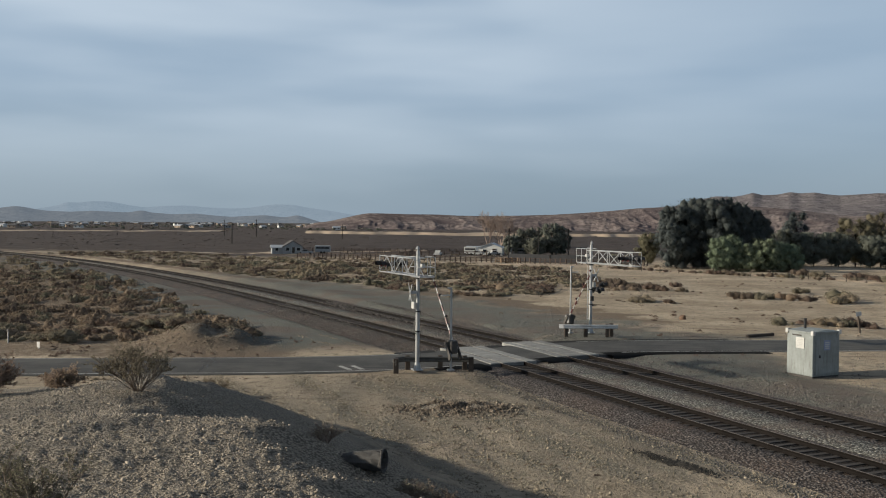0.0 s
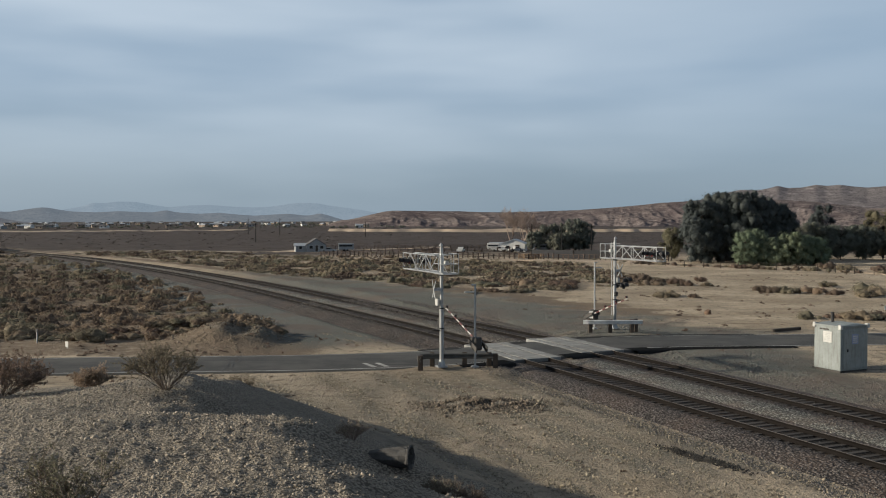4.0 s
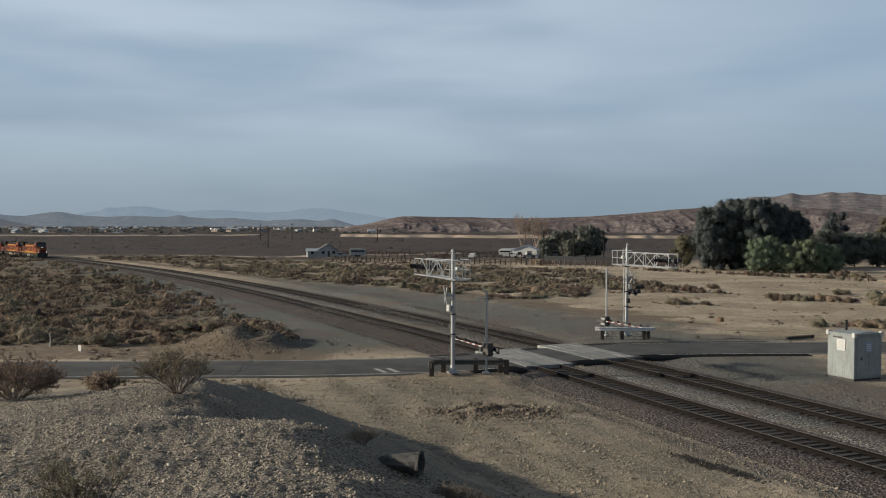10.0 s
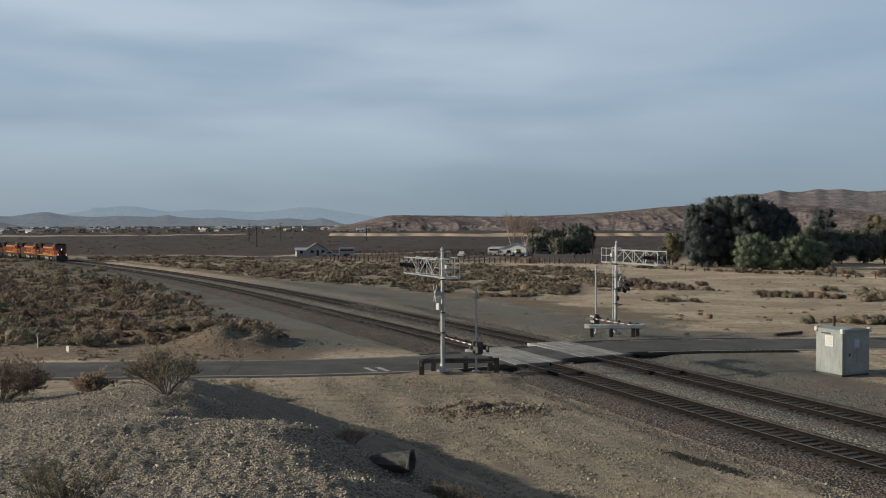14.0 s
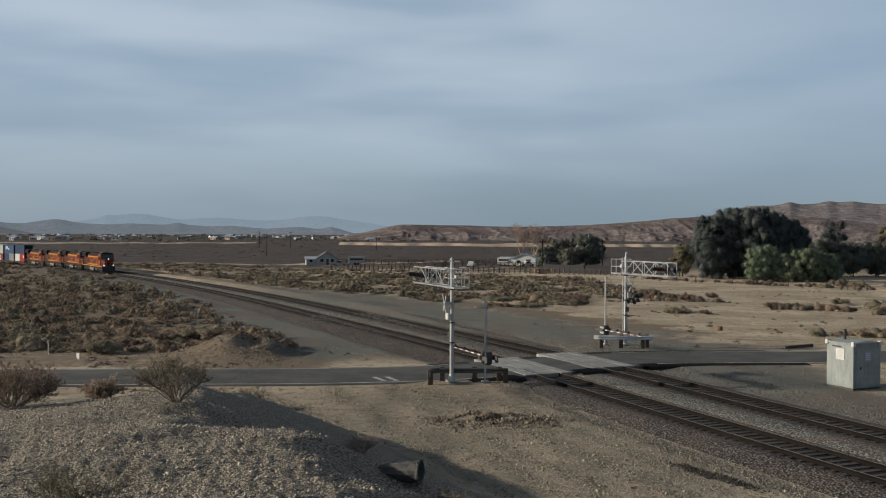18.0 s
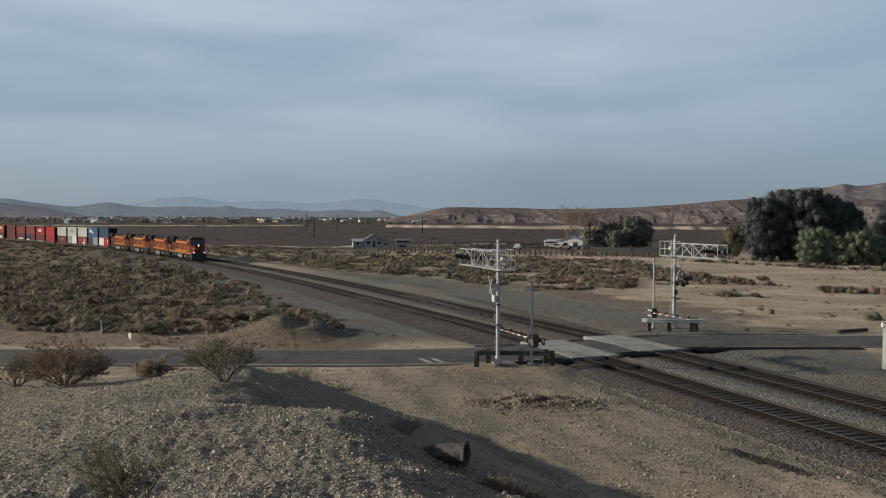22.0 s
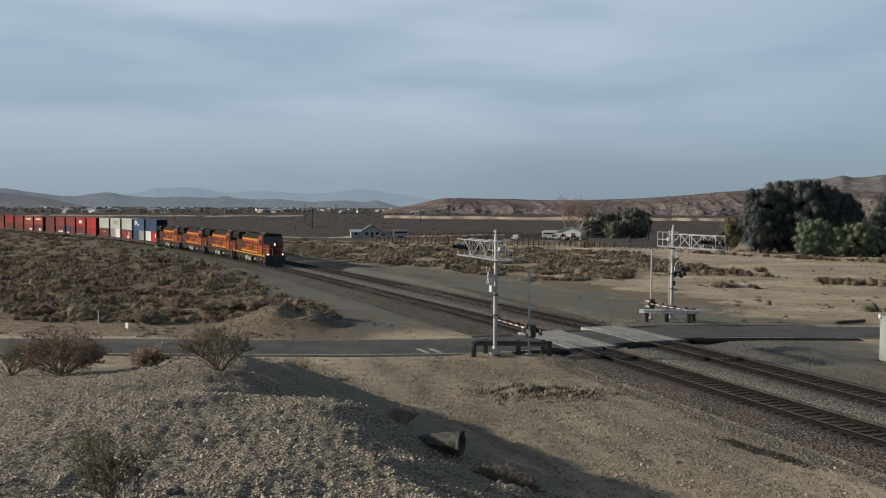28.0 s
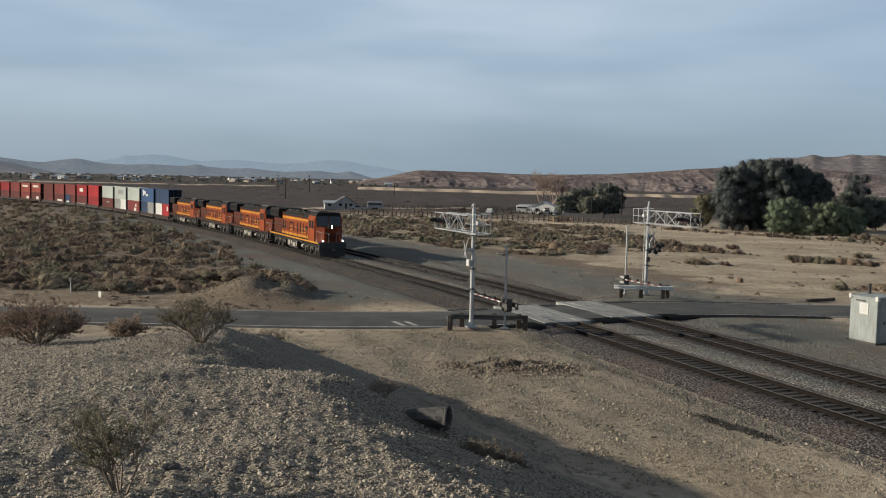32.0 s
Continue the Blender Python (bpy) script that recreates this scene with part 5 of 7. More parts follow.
def lamp_head(parent, x, y, z, face, name="flasher"):
    """A round black target with hood and red lens; face: 1 or -1 along y."""
    m = Mesh().disc((x, y, z), (0, 1, 0), 0.24, 0.05, 18)
    hd = part(name, m, BLACK, parent, "black round flasher target")
    hood = Mesh()
    n = 12
    for k in range(n):
        a0, a1 = math.pi * (k / n * 1.3 - 0.15), math.pi * ((k + 1) / n * 1.3 - 0.15)
        v = [(x + 0.16 * math.cos(a), y + face * d, z + 0.16 * math.sin(a)) for a in (a0, a1) for d in (0.02, 0.34)]
        hood.add(v, [(0, 1, 3, 2)])
    part("hood", hood, BLACK, hd)
    part("lens", Mesh().disc((x, y + face * 0.035, z), (0, 1, 0), 0.15, 0.03, 14), LENS_RED, hd, "unlit red lens")
    part("back_housing", Mesh().disc((x, y - face * 0.14, z), (0, 1, 0), 0.14, 0.24, 10), BLACK, hd)
    return hd


def signal_mast(at, label, ladder, ln):
    """Cantilever signal: mast at the origin, truss arm along +x over the road, basket behind."""
    ob = thing("cantilever_signal", at, label, "crossing signal", "crossing signals")
    part("mast", Mesh().tube([(0, 0, 0.25), (0, 0, 3.1)], 0.11, 14).tube([(0, 0, 3.1), (0, 0, 6.25)], 0.09, 14).tube([(0, 0, 6.25), (0, 0, 6.45)], 0.05, 8), ALU, ob, "silver tubular mast")
    part("mast_base", Mesh().box(-0.25, -0.25, 0.0, 0.25, 0.25, 0.08, 0.02).tube([(0, 0, 0.08), (0, 0, 0.4)], 0.2, 12, 0.14), ALU, ob, "cast mast base")
    for z in (2.05, 3.1, 4.85):
        part("mast_band", Mesh().disc((0, 0, z), (0, 0, 1), 0.16, 0.07, 14), BLACK, ob, "dark clamp band")
    z0, z1, w, bay = 4.97, 5.86, 0.36, (ln - 0.16) / 4
    for y in (-w, w):
        for z in (z0, z1):
            part("chord", Mesh().tube([(0.0, y, z), (ln, y, z)], 0.028, 6), ALU, ob)
    for k in range(4):
        x0, x1 = 0.15 + k * bay, 0.15 + (k + 1) * bay
        for y in (-w, w):
            a, b = ((x0, y, z0), (x1, y, z1)) if k % 2 == 0 else ((x0, y, z1), (x1, y, z0))
            part("brace", Mesh().tube([a, b], 0.026, 5).tube([(x1, y, z0), (x1, y, z1)], 0.022, 5), ALU, ob)
        for z in (z0, z1):
            part("cross_brace", Mesh().tube([(x0, -w, z), (x0, w, z)], 0.022, 5), ALU, ob)
    part("walkway", Mesh().box(0.1, -w + 0.04, z0 - 0.05, ln, w - 0.04, z0 - 0.015), GALV, ob, "steel grating walkway")
    m = Mesh()
    for z in (z0 + 0.02, z0 + 0.48, z0 + 1.0):
        m.tube([(0, -0.42, z), (-1.25, -0.42, z), (-1.25, 0.42, z), (0, 0.42, z)], 0.02, 5)
    for x, y in ((-1.25, -0.42), (-1.25, 0.42), (-0.62, -0.42), (-0.62, 0.42), (-1.25, 0)):
        m.tube([(x, y, z0), (x, y, z0 + 1.0)], 0.02, 5)
    part("basket", m, ALU, ob, "railed service basket")
    part("basket_floor", Mesh().box(-1.25, -0.42, z0 - 0.05, 0, 0.42, z0 - 0.02), GALV, ob)
    part("junction_box", Mesh().box(-0.5, -0.2, z0 + 0.4, -0.25, 0.0, z0 + 0.62, 0.02), WHITE, ob)
    for x in (ln - 0.3, ln - 0.85) if ladder else (ln - 0.6, ln - 1.3):
        lamp_head(ob, x, 0.46, 5.42, 1)
        lamp_head(ob, x, -0.46, 5.42, -1)
    m = Mesh().tube([(ln - 1.1, 0.45, 5.08), (ln - 0.05, 0.45, 5.08)], 0.03, 6).tube([(ln - 0.55, 0.3, 5.08), (ln - 0.55, 0.46, 5.08)], 0.03, 6)
    part("lamp_bracket", m, BLACK, ob)
    part("cable_box", Mesh().box(0.1, -0.12, 2.3, 0.24, 0.12, 2.62, 0.02), DARK_STEEL, ob)
    part("cable_conduit", Mesh().tube([(0.13, 0.0, 0.1), (0.13, 0.0, 4.9)], 0.03, 6), GALV, ob)
    part("bell_bracket", Mesh().tube([(0, 0.08, 1.95), (0, 0.5, 1.98)], 0.035, 6), BLACK, ob)
    m = Mesh()
    for s in (-1, 1):
        a = radians(45) * s
        c, si = math.cos(a), math.sin(a)
        pts = [(u * c - v * si, u * si + v * c) for u, v in ((-0.62, -0.06), (0.62, -0.06), (0.62, 0.06), (-0.62, 0.06))]
        m.prism([(px, 4.1 + pz) for px, pz in pts], "y", 0.42 + 0.012 * s, 0.44 + 0.012 * s)
    c, si = math.cos(radians(-12)), math.sin(radians(-12))
    m.v = [(px * c - (py - 0.43) * si, 0.43 + px * si + (py - 0.43) * c, pz) for px, py, pz in m.v]
    part("crossbuck", m, ALU, ob, "greyed white crossbuck boards")
    part("crossbuck_clamp", Mesh().box(-0.06, 0.05, 4.02, 0.06, 0.42, 4.18), GALV, ob)
    part("track_sign", Mesh().box(-0.18, 0.2, 3.25, 0.18, 0.3, 3.6, 0.02), WHITE, ob, "small white plate")
    if ladder:
        for x, y in ((-0.4, 0.45), (0.4, 0.45), (0.05, 0.95)):
            lamp_head(ob, x, y, 3.05 if y < 0.9 else 3.4, 1)
        part("lamp_arm", Mesh().tube([(-0.45, 0.35, 3.05), (0.45, 0.35, 3.05)], 0.035, 6).tube([(0, 0, 3.05), (0, 0.4, 3.05), (0.05, 0.8, 3.4)], 0.04, 6), BLACK, ob)
        m = Mesh()
        for x in (-0.42, -0.2):
            m.tube([(x, 0, 0.9), (x, 0, 6.1)], 0.022, 5)
        for k in range(17):
            m.tube([(-0.42, 0, 1.0 + k * 0.3), (-0.2, 0, 1.0 + k * 0.3)], 0.012, 4)
        part("ladder", m, ALU, ob, "narrow service ladder")
    part("bell", Mesh().tube([(0.05, 0, 6.35), (0.05, 0, 6.42), (0.05, 0, 6.5)], 0.13, 10, 0.04), GALV, ob)
    return ob


GATES = []


def crossing_gate(at, label, tall, length, pivot_z):
    """Gate stand; the arm turns about y at pivot_z, reaching along +x when down."""
    ob = thing("crossing_gate", at, label, "crossing gate", "crossing gates")
    part("stand", Mesh().tube([(0, 0, 0.1), (0, 0, tall)], 0.06, 10).box(-0.16, -0.16, 0, 0.16, 0.16, 0.1, 0.02), ALU, ob, "pale slim stand tube")
    part("stand_top", Mesh().box(-0.07, -0.05, tall - 0.08, 0.07, 0.2, tall, 0.02), ALU, ob)
    part("stand_bracket", Mesh().box(-0.05, 0.06, tall - 0.45, 0.05, 0.6, tall - 0.38, 0.01), WHITE, ob)
    m = Mesh().box(-0.34, -0.26, pivot_z - 0.35, 0.3, 0.14, pivot_z + 0.32, 0.05)
    part("mechanism", m, DARK_STEEL, ob, "dark grey gate motor case")
    part("mechanism_door", Mesh().box(-0.26, -0.29, pivot_z - 0.28, 0.22, -0.26, pivot_z + 0.22, 0.015), GALV, ob, "pale motor case door")
    m = Mesh()
    for y in (-0.36, 0.24):
        m.prism([(-0.05, -0.12), (0.3, -0.08), (0.3, 0.08), (-0.05, 0.12), (-0.75, 0.1), (-0.8, -0.18), (-0.55, -0.2), (-0.45, -0.1)], "y", y - 0.03, y + 0.03)
    pivot = new("gate_arm", Mesh().tube([(0.15, -0.2, 0), (length, -0.2, 0)], 0.045, 6, 0.025).data("gate_arm", WHITE))
    pivot.parent = ob
    tagged(pivot, "red and white striped gate arm")
    part("counterweight", m, DARK_STEEL, pivot, "dark counterweight arms")
    n = int((length - 0.5) / 0.8)
    for k in range(n):
        x = 0.6 + k * 0.8
        r = 0.05 - 0.02 * x / length
        part("stripe", Mesh().tube([(x, -0.2, 0), (x + 0.4, -0.2, 0)], r + 0.004, 6), RED, pivot)
    for x in (length * 0.4, length * 0.7, length - 0.1):
        lm = part("arm_lamp", Mesh().box(x - 0.05, -0.26, 0.05, x + 0.05, -0.14, 0.2, 0.015), BLACK, pivot)
        part("lens", Mesh().disc((x, -0.27, 0.13), (0, 1, 0), 0.045, 0.02, 8), LENS_RED, lm)
    GATES.append((pivot, pivot_z))
    return ob


GATE_FALL = [(0, 50), (1, 45), (2, 37), (3, 27), (3.5, 22), (4.5, 16), (5.5, 12), (6, 9), (7, 2), (7.5, 0), (32, 0)]

signal_mast(pose(-1.2, 48.35, 0.0, 0, 0, ARM_YAW), "silver cantilever crossing signal with white crossbuck beside the road", False, 4.75)
signal_mast(pose(10.6, 65.6, 0.02, 0, 0, ARM_YAW + 180), "silver cantilever crossing signal with ladder beyond the tracks", True, 5.35)
crossing_gate(pose(0.55, 48.55, -0.05, 0, 0, ARM_YAW), "crossing gate with striped arm and dark grey motor case", 4.4, 4.6, 1.3)
crossing_gate(pose(9.15, 65.4, 0.0, 0, 0, ARM_YAW + 180), "far crossing gate with striped arm and dark grey motor case", 4.75, 4.6, 1.05)


RAIL_PALE = surface("bright_galvanised_beam", (0.58, 0.59, 0.59), 0.75, 0.6, 0.1, 2, 18, 0.4, 0.1)
RAIL_GREY = surface("weathered_rail_steel", (0.09, 0.09, 0.085), 0.6, 0.75, 0.1, 2, 18, 0.5, 0.1)


def guard_rail(name, line, beam_mat, label, posts, z=0.75):
    ob = thing(name, pose(0, 0, 0), label, "guard rail", "guard rails at the crossing")
    prof = [(0.0, 0.0), (0.05, -0.03), (0.05, -0.09), (0.0, -0.11), (0.0, -0.17), (0.05, -0.19), (0.05, -0.25), (0.0, -0.28)]
    m = Mesh()
    v = []
    for i, (x, y) in enumerate(line):
        a, b = line[max(i - 1, 0)], line[min(i + 1, len(line) - 1)]
        d = Vector((b[0] - a[0], b[1] - a[1])).normalized()
        n = Vector((d.y, -d.x))
        for th in (0, -0.012):
            v += [(x + n.x * (o + th), y + n.y * (o + th), z + h) for o, h in prof]
    k = len(prof)
    f = []
    for i in range(len(line) - 1):
        for j in range(k - 1):
            for th in (0, k):
                a = i * 2 * k + th + j
                f.append((a, a + 1, a + 2 * k + 1, a + 2 * k))
        for j in (0, k - 1):
            a = i * 2 * k + j
            f.append((a, a + k, a + 3 * k, a + 2 * k))
    part("beam", m.add(v, f), beam_mat, ob, "corrugated steel beam")
    for x, y in posts:
        part("post", Mesh().box(x - 0.13, y - 0.12, -0.5, x + 0.13, y + 0.12, z + 0.04, 0.02), TIMBER, ob, "dark timber post")
    return ob


guard_rail("guard_rail", [(-2.3, 47.5), (-2.48, 47.9), (-2.35, 48.4), (-1.9, 48.75), (-0.5, 48.85), (1.0, 48.85), (1.75, 48.8)], RAIL_GREY, "dark curved steel guard rail on timber posts round the mast",
           [(-2.28, 47.7), (-1.72, 49.0), (0.0, 49.1), (1.3, 49.07), (1.62, 48.55)], 0.66)
guard_rail("guard_rail", [(8.15, 63.75), (8.45, 63.65), (9.5, 63.62), (11.0, 63.65), (12.2, 63.75)], RAIL_PALE, "pale galvanised guard rail on timber posts beyond the tracks",
           [(8.65, 63.85), (10.0, 63.85), (11.5, 63.88), (11.85, 64.3)], 0.82)


# ---- signal hut and roadside things ----
def signal_hut():
    yaw = math.degrees(math.atan2(48.25 - 47.4, 20.85 - 19.1))
    hut = thing("signal_hut", pose(19.1, 47.4, -0.08, 0, 0, yaw), "pale grey sheet metal signal hut with signs, streaked paint", "equipment hut")
    w, d, h = 1.92, 1.72, 2.28
    part("wall_shell", Mesh().box(0, 0, 0.06, w, d, h, 0.02), CASE_GREY, hut, "chalky grey walls")
    part("plinth", Mesh().box(0.03, 0.03, -0.25, w - 0.03, d - 0.03, 0.06), DARK_STEEL, hut)
    m = Mesh().add([(-0.05, -0.05, h), (w + 0.05, -0.05, h), (w + 0.05, d + 0.05, h), (-0.05, d + 0.05, h), (-0.05, -0.05, h + 0.07), (w + 0.05, -0.05, h + 0.07), (w + 0.05, d + 0.05, h + 0.07), (-0.05, d + 0.05, h + 0.07), (w / 2, 0.1, h + 0.16), (w / 2, d - 0.1, h + 0.16)],
                   [(0, 1, 5, 4), (1, 2, 6, 5), (2, 3, 7, 6), (3, 0, 4, 7), (4, 5, 8), (5, 6, 9, 8), (6, 7, 9), (7, 4, 8, 9), (3, 2, 1, 0)])
    part("roof", m, CASE_GREY, hut, "shallow pitched metal roof")
    for x, y in ((0.02, 0.02), (w - 0.02, 0.02), (0.02, d - 0.02)):
        part("lifting_lug", Mesh().box(x - 0.09, y - 0.09, h - 0.1, x + 0.09, y + 0.09, h + 0.14, 0.02), WHITE, hut)
    door = part("door", Mesh().box(0.18, -0.03, 0.16, w - 0.18, 0.0, h - 0.18, 0.012), CASE_GREY, hut, "plain grey door")
    part("door_handle", Mesh().box(0.42, -0.07, 1.02, 0.5, -0.03, 1.16, 0.01), BLACK, door)
    sign_b = part("warning_sign", Mesh().box(0.75, -0.045, 1.4, 1.2, -0.032, 1.92), surface("blue_grey_sign", (0.22, 0.27, 0.40), 0.85, 0.5), door, "blue and white notice")
    for k in range(4):
        part("text_bar", Mesh().box(0.82, -0.05, 1.48 + k * 0.1, 1.13, -0.046, 1.53 + k * 0.1), WHITE, sign_b)
    sign = part("notice", Mesh().box(-0.025, 0.55, 1.45, -0.004, 1.1, 2.02), WHITE, hut, "white paper notice")
    for k in range(5):
        part("text_bar", Mesh().box(-0.028, 0.64, 1.56 + k * 0.085, -0.0255, 1.0, 1.58 + k * 0.085), GALV, sign)
    part("vent_louvre", Mesh().box(-0.02, 0.75, 2.08, -0.002, 1.35, 2.16), DARK_STEEL, hut)
    part("vent_pipe", Mesh().tube([(0.78, 1.25, h + 0.1), (0.78, 1.25, h + 0.62)], 0.075, 10).disc((0.78, 1.25, h + 0.64), (0, 0, 1), 0.09, 0.05, 10), BLACK, hut, "black roof pipe")
    return hut


signal_hut()


def ground_at(x, y, dz=0.0):
    return float(ground(x, y)) + dz


def marker_post():
    z = ground_at(31.4, 69.3)
    ob = thing("marker_post", pose(31.4, 69.3, z, 0, -9, 20), "leaning dark post with a white marker board", "marker post")
    part("post", Mesh().box(-0.06, -0.06, -0.2, 0.06, 0.06, 1.45, 0.01), TIMBER, ob)
    part("board", Mesh().box(-0.26, -0.09, 1.3, 0.26, -0.06, 1.62, 0.01), WHITE, ob, "white board")


marker_post()


def small_sign(x, y, high, w, label, plate):
    z = ground_at(x, y)
    ob = thing("roadside_marker", pose(x, y, z, 0, 0, -38), label, "marker")
    part("stake", Mesh().box(-0.03, -0.03, -0.2, 0.03, 0.03, high, 0.005), GALV, ob)
    part("plate", Mesh().box(-w / 2, -0.05, high - w, w / 2, -0.03, high, 0.01), plate, ob, "small flat plate")


small_sign(-24.0, 55.3, 0.42, 0.34, "low white square marker on a stake", WHITE)
small_sign(-27.2, 58.2, 0.9, 0.2, "slim grey roadside stake with small plate", DARK_STEEL)


def fallen_timber(x0, y0, x1, y1, r):
    z0, z1 = ground_at(x0, y0, r * 0.7), ground_at(x1, y1, r * 0.7)
    c = Vector(((x0 + x1) / 2, (y0 + y1) / 2, (z0 + z1) / 2))
    ln = math.hypot(x1 - x0, y1 - y0)
    ob = new("fallen_timber", Mesh().box(-ln / 2, -r, -r, ln / 2, r, r, 0.03).data("fallen_timber", TIMBER))
    ob.matrix_basis = pose(*c, 0, -math.degrees(math.atan2(z1 - z0, ln)), math.degrees(math.atan2(y1 - y0, x1 - x0)))
    tagged(ob, "dark old railway tie lying on the sand", "timber")


fallen_timber(22.0, 66.4, 24.3, 67.6, 0.12)


def lump(name, x, y, size, squash, mat, label, category, seed, sink=0.25):
    """A rough broken lump resting in the ground."""
    bm = bmesh.new()
    bmesh.ops.create_icosphere(bm, subdivisions=3, radius=1)
    rnd = Vector((seed * 3.1, seed * 1.7, seed))
    for v in bm.verts:
        k = 1 + 0.3 * noise.noise(v.co * 1.3 + rnd) + 0.16 * noise.noise(v.co * 3.5 + rnd)
        q = v.co * k
        q.z = max(q.z, -0.5)
        v.co = Vector((q.x * size[0], q.y * size[1], q.z * size[2])) * squash
    me = bpy.data.meshes.new(name)
    bm.to_mesh(me)
    bm.free()
    me.materials.append(mat)
    ob = new(name, me)
    ob.matrix_basis = pose(x, y, ground_at(x, y, size[2] * squash * sink), 0, 0, seed * 40)
    return tagged(ob, label, category)


DRUM = surface("burnt_steel", (0.08, 0.077, 0.073), 0.5, 0.9, 0, 4, 25, 0.6, 0.3)


def old_drum():
    """A crushed dark drum half sunk in the bank."""
    z = ground_at(-1.1, 13.6)
    ob = thing("crushed_drum", pose(-1.1, 13.6, z + 0.1, 0, -2, -12), "dark crushed steel drum lying on the shaded bank", "drum")
    n, m, rings = 16, Mesh(), []
    for i, (x, r) in enumerate(((-0.36, 0.02), (-0.3, 0.1), (-0.17, 0.14), (0.0, 0.155), (0.17, 0.17), (0.28, 0.175), (0.315, 0.19), (0.33, 0.175), (0.315, 0.15), (0.2, 0.14))):
        rings.append([(x + 0.02 * math.sin(k * 2.1 + i), r * math.cos(6.2832 * k / n) * (1 + 0.08 * math.sin(k * 3 + i)), r * math.sin(6.2832 * k / n) * (0.85 + 0.12 * math.sin(k * 1.7 + i * 2))) for k in range(n)])
    v = [p for r in rings for p in r]
    m.add(v, [(i * n + k, i * n + (k + 1) % n, (i + 1) * n + (k + 1) % n, (i + 1) * n + k) for i in range(len(rings) - 1) for k in range(n)])
    part("shell", m, DRUM, ob)
    part("rim", Mesh().tube([(0.322, 0.185 * math.cos(a), 0.17 * math.sin(a)) for a in np.linspace(0, 6.2832, 17)], 0.015, 5), DRUM, ob, "rolled rim")


old_drum()
STUMP_WOOD = surface("stump_wood", (0.16, 0.10, 0.065), 0.6, 0.9, 0, 3, 20, 0.5, 0.4, 0.02)
lump("tree_stump", 21.0, 80.5, (0.32, 0.28, 0.4), 0.9, STUMP_WOOD, "short brown weathered stump on open sand", "stump", 3)


# ---- ranch, fences, houses, poles ----
def pole(x, y, high, arm, label="tall dark wooden utility pole with crossarm"):
    z = ground_at(x, y)
    ob = thing("utility_pole", pose(x, y, z, 0, 0, 10), label, "utility pole", "utility poles")
    part("shaft", Mesh().tube([(0, 0, -0.5), (0, 0, high)], 0.2, 8, 0.15), SOOT, ob)
    if arm:
        part("crossarm", Mesh().box(-1.1, -0.06, high - 0.9, 1.1, 0.06, high - 0.74), TIMBER, ob)
        for x0 in (-0.9, 0, 0.9):
            part("insulator", Mesh().tube([(x0, 0, high - 0.74), (x0, 0, high - 0.5)], 0.05, 6), GREY_TIMBER, ob)


for px, py, ph, pa in ((19.8, 274.5, 8.4, True), (39.4, 289.5, 8.6, True), (29.5, 283.0, 8.2, False), (-95, 420, 9, True), (-150, 640, 11, True), (-120, 600, 11, True), (-60, 560, 9, False)):
    pole(px, py, ph, pa)


def fence(name, pts, step, high, rails, mat, label, thick=0.09, lean=2.0, seed=1):
    rnd = random.Random(seed)
    ob = thing(name, pose(0, 0, 0), label, "fence", "ranch fences")
    post = Mesh().box(-thick, -thick, -0.4, thick, thick, high).data("fence_post", mat)
    for (x0, y0), (x1, y1) in zip(pts[:-1], pts[1:]):
        ln = math.hypot(x1 - x0, y1 - y0)
        n = max(1, round(ln / step))
        for k in range(n + (1 if (x1, y1) == pts[-1] else 0)):
            x, y = x0 + (x1 - x0) * k / n, y0 + (y1 - y0) * k / n
            t = new("post", post)
            t.parent = ob
            t.matrix_basis = pose(x, y, ground_at(x, y) - rnd.uniform(0, 0.25), rnd.uniform(-lean, lean), rnd.uniform(-lean, lean), rnd.uniform(0, 90))
        for h, r in rails:
            m = Mesh()
            m.tube([(x0 + (x1 - x0) * k / n, y0 + (y1 - y0) * k / n, ground_at(x0 + (x1 - x0) * k / n, y0 + (y1 - y0) * k / n) + h) for k in range(n + 1)], r, 4)
            part("rail", m, mat, ob)
    return ob


CORRAL = surface("dark_red_brown_timber", (0.1, 0.072, 0.058), 0.6, 0.9, 0, 1, 12, 0.5, 0.3, vary=0.4)
RAILS = ((0.45, 0.06), (0.85, 0.06), (1.25, 0.06))
fence("corral_fence", [(-38, 244), (-12, 231), (11, 229), (28, 219), (46, 211)], 1.3, 1.45, RAILS, CORRAL, "brown weathered timber corral fence", 0.12, seed=1)
fence("corral_fence", [(-32, 292), (-4, 288), (22, 290)], 2.4, 1.5, RAILS, CORRAL, "brown weathered timber corral fence", 0.12, seed=2)
fence("corral_fence", [(-12, 231), (-9, 288)], 3.0, 1.7, RAILS, CORRAL, "short cross fence between two corral rows", 0.12, seed=3)
fence("corral_fence", [(11, 229), (14, 289)], 3.0, 1.7, RAILS, CORRAL, "short cross fence between two corral rows", 0.12, seed=4)
fence("corral_fence", [(-55, 318), (-10, 322), (30, 330)], 2.6, 1.4, RAILS, CORRAL, "brown weathered timber corral fence", 0.12, seed=5)
# brighter than CORRAL: sunlight on these boards is put into the colour
TAN_BOARD = surface("sunlit_tan_board", (0.3, 0.21, 0.14), 0.7, 0.9, 0, 1, 12, 0.5, 0.3, vary=0.3)
fence("corral_gate", [(13.2, 226.8), (18.5, 226)], 1.4, 1.5, ((0.35, 0.13), (0.75, 0.13), (1.15, 0.13)), TAN_BOARD, "pale tan board corral gate and chute", 0.14, seed=7)
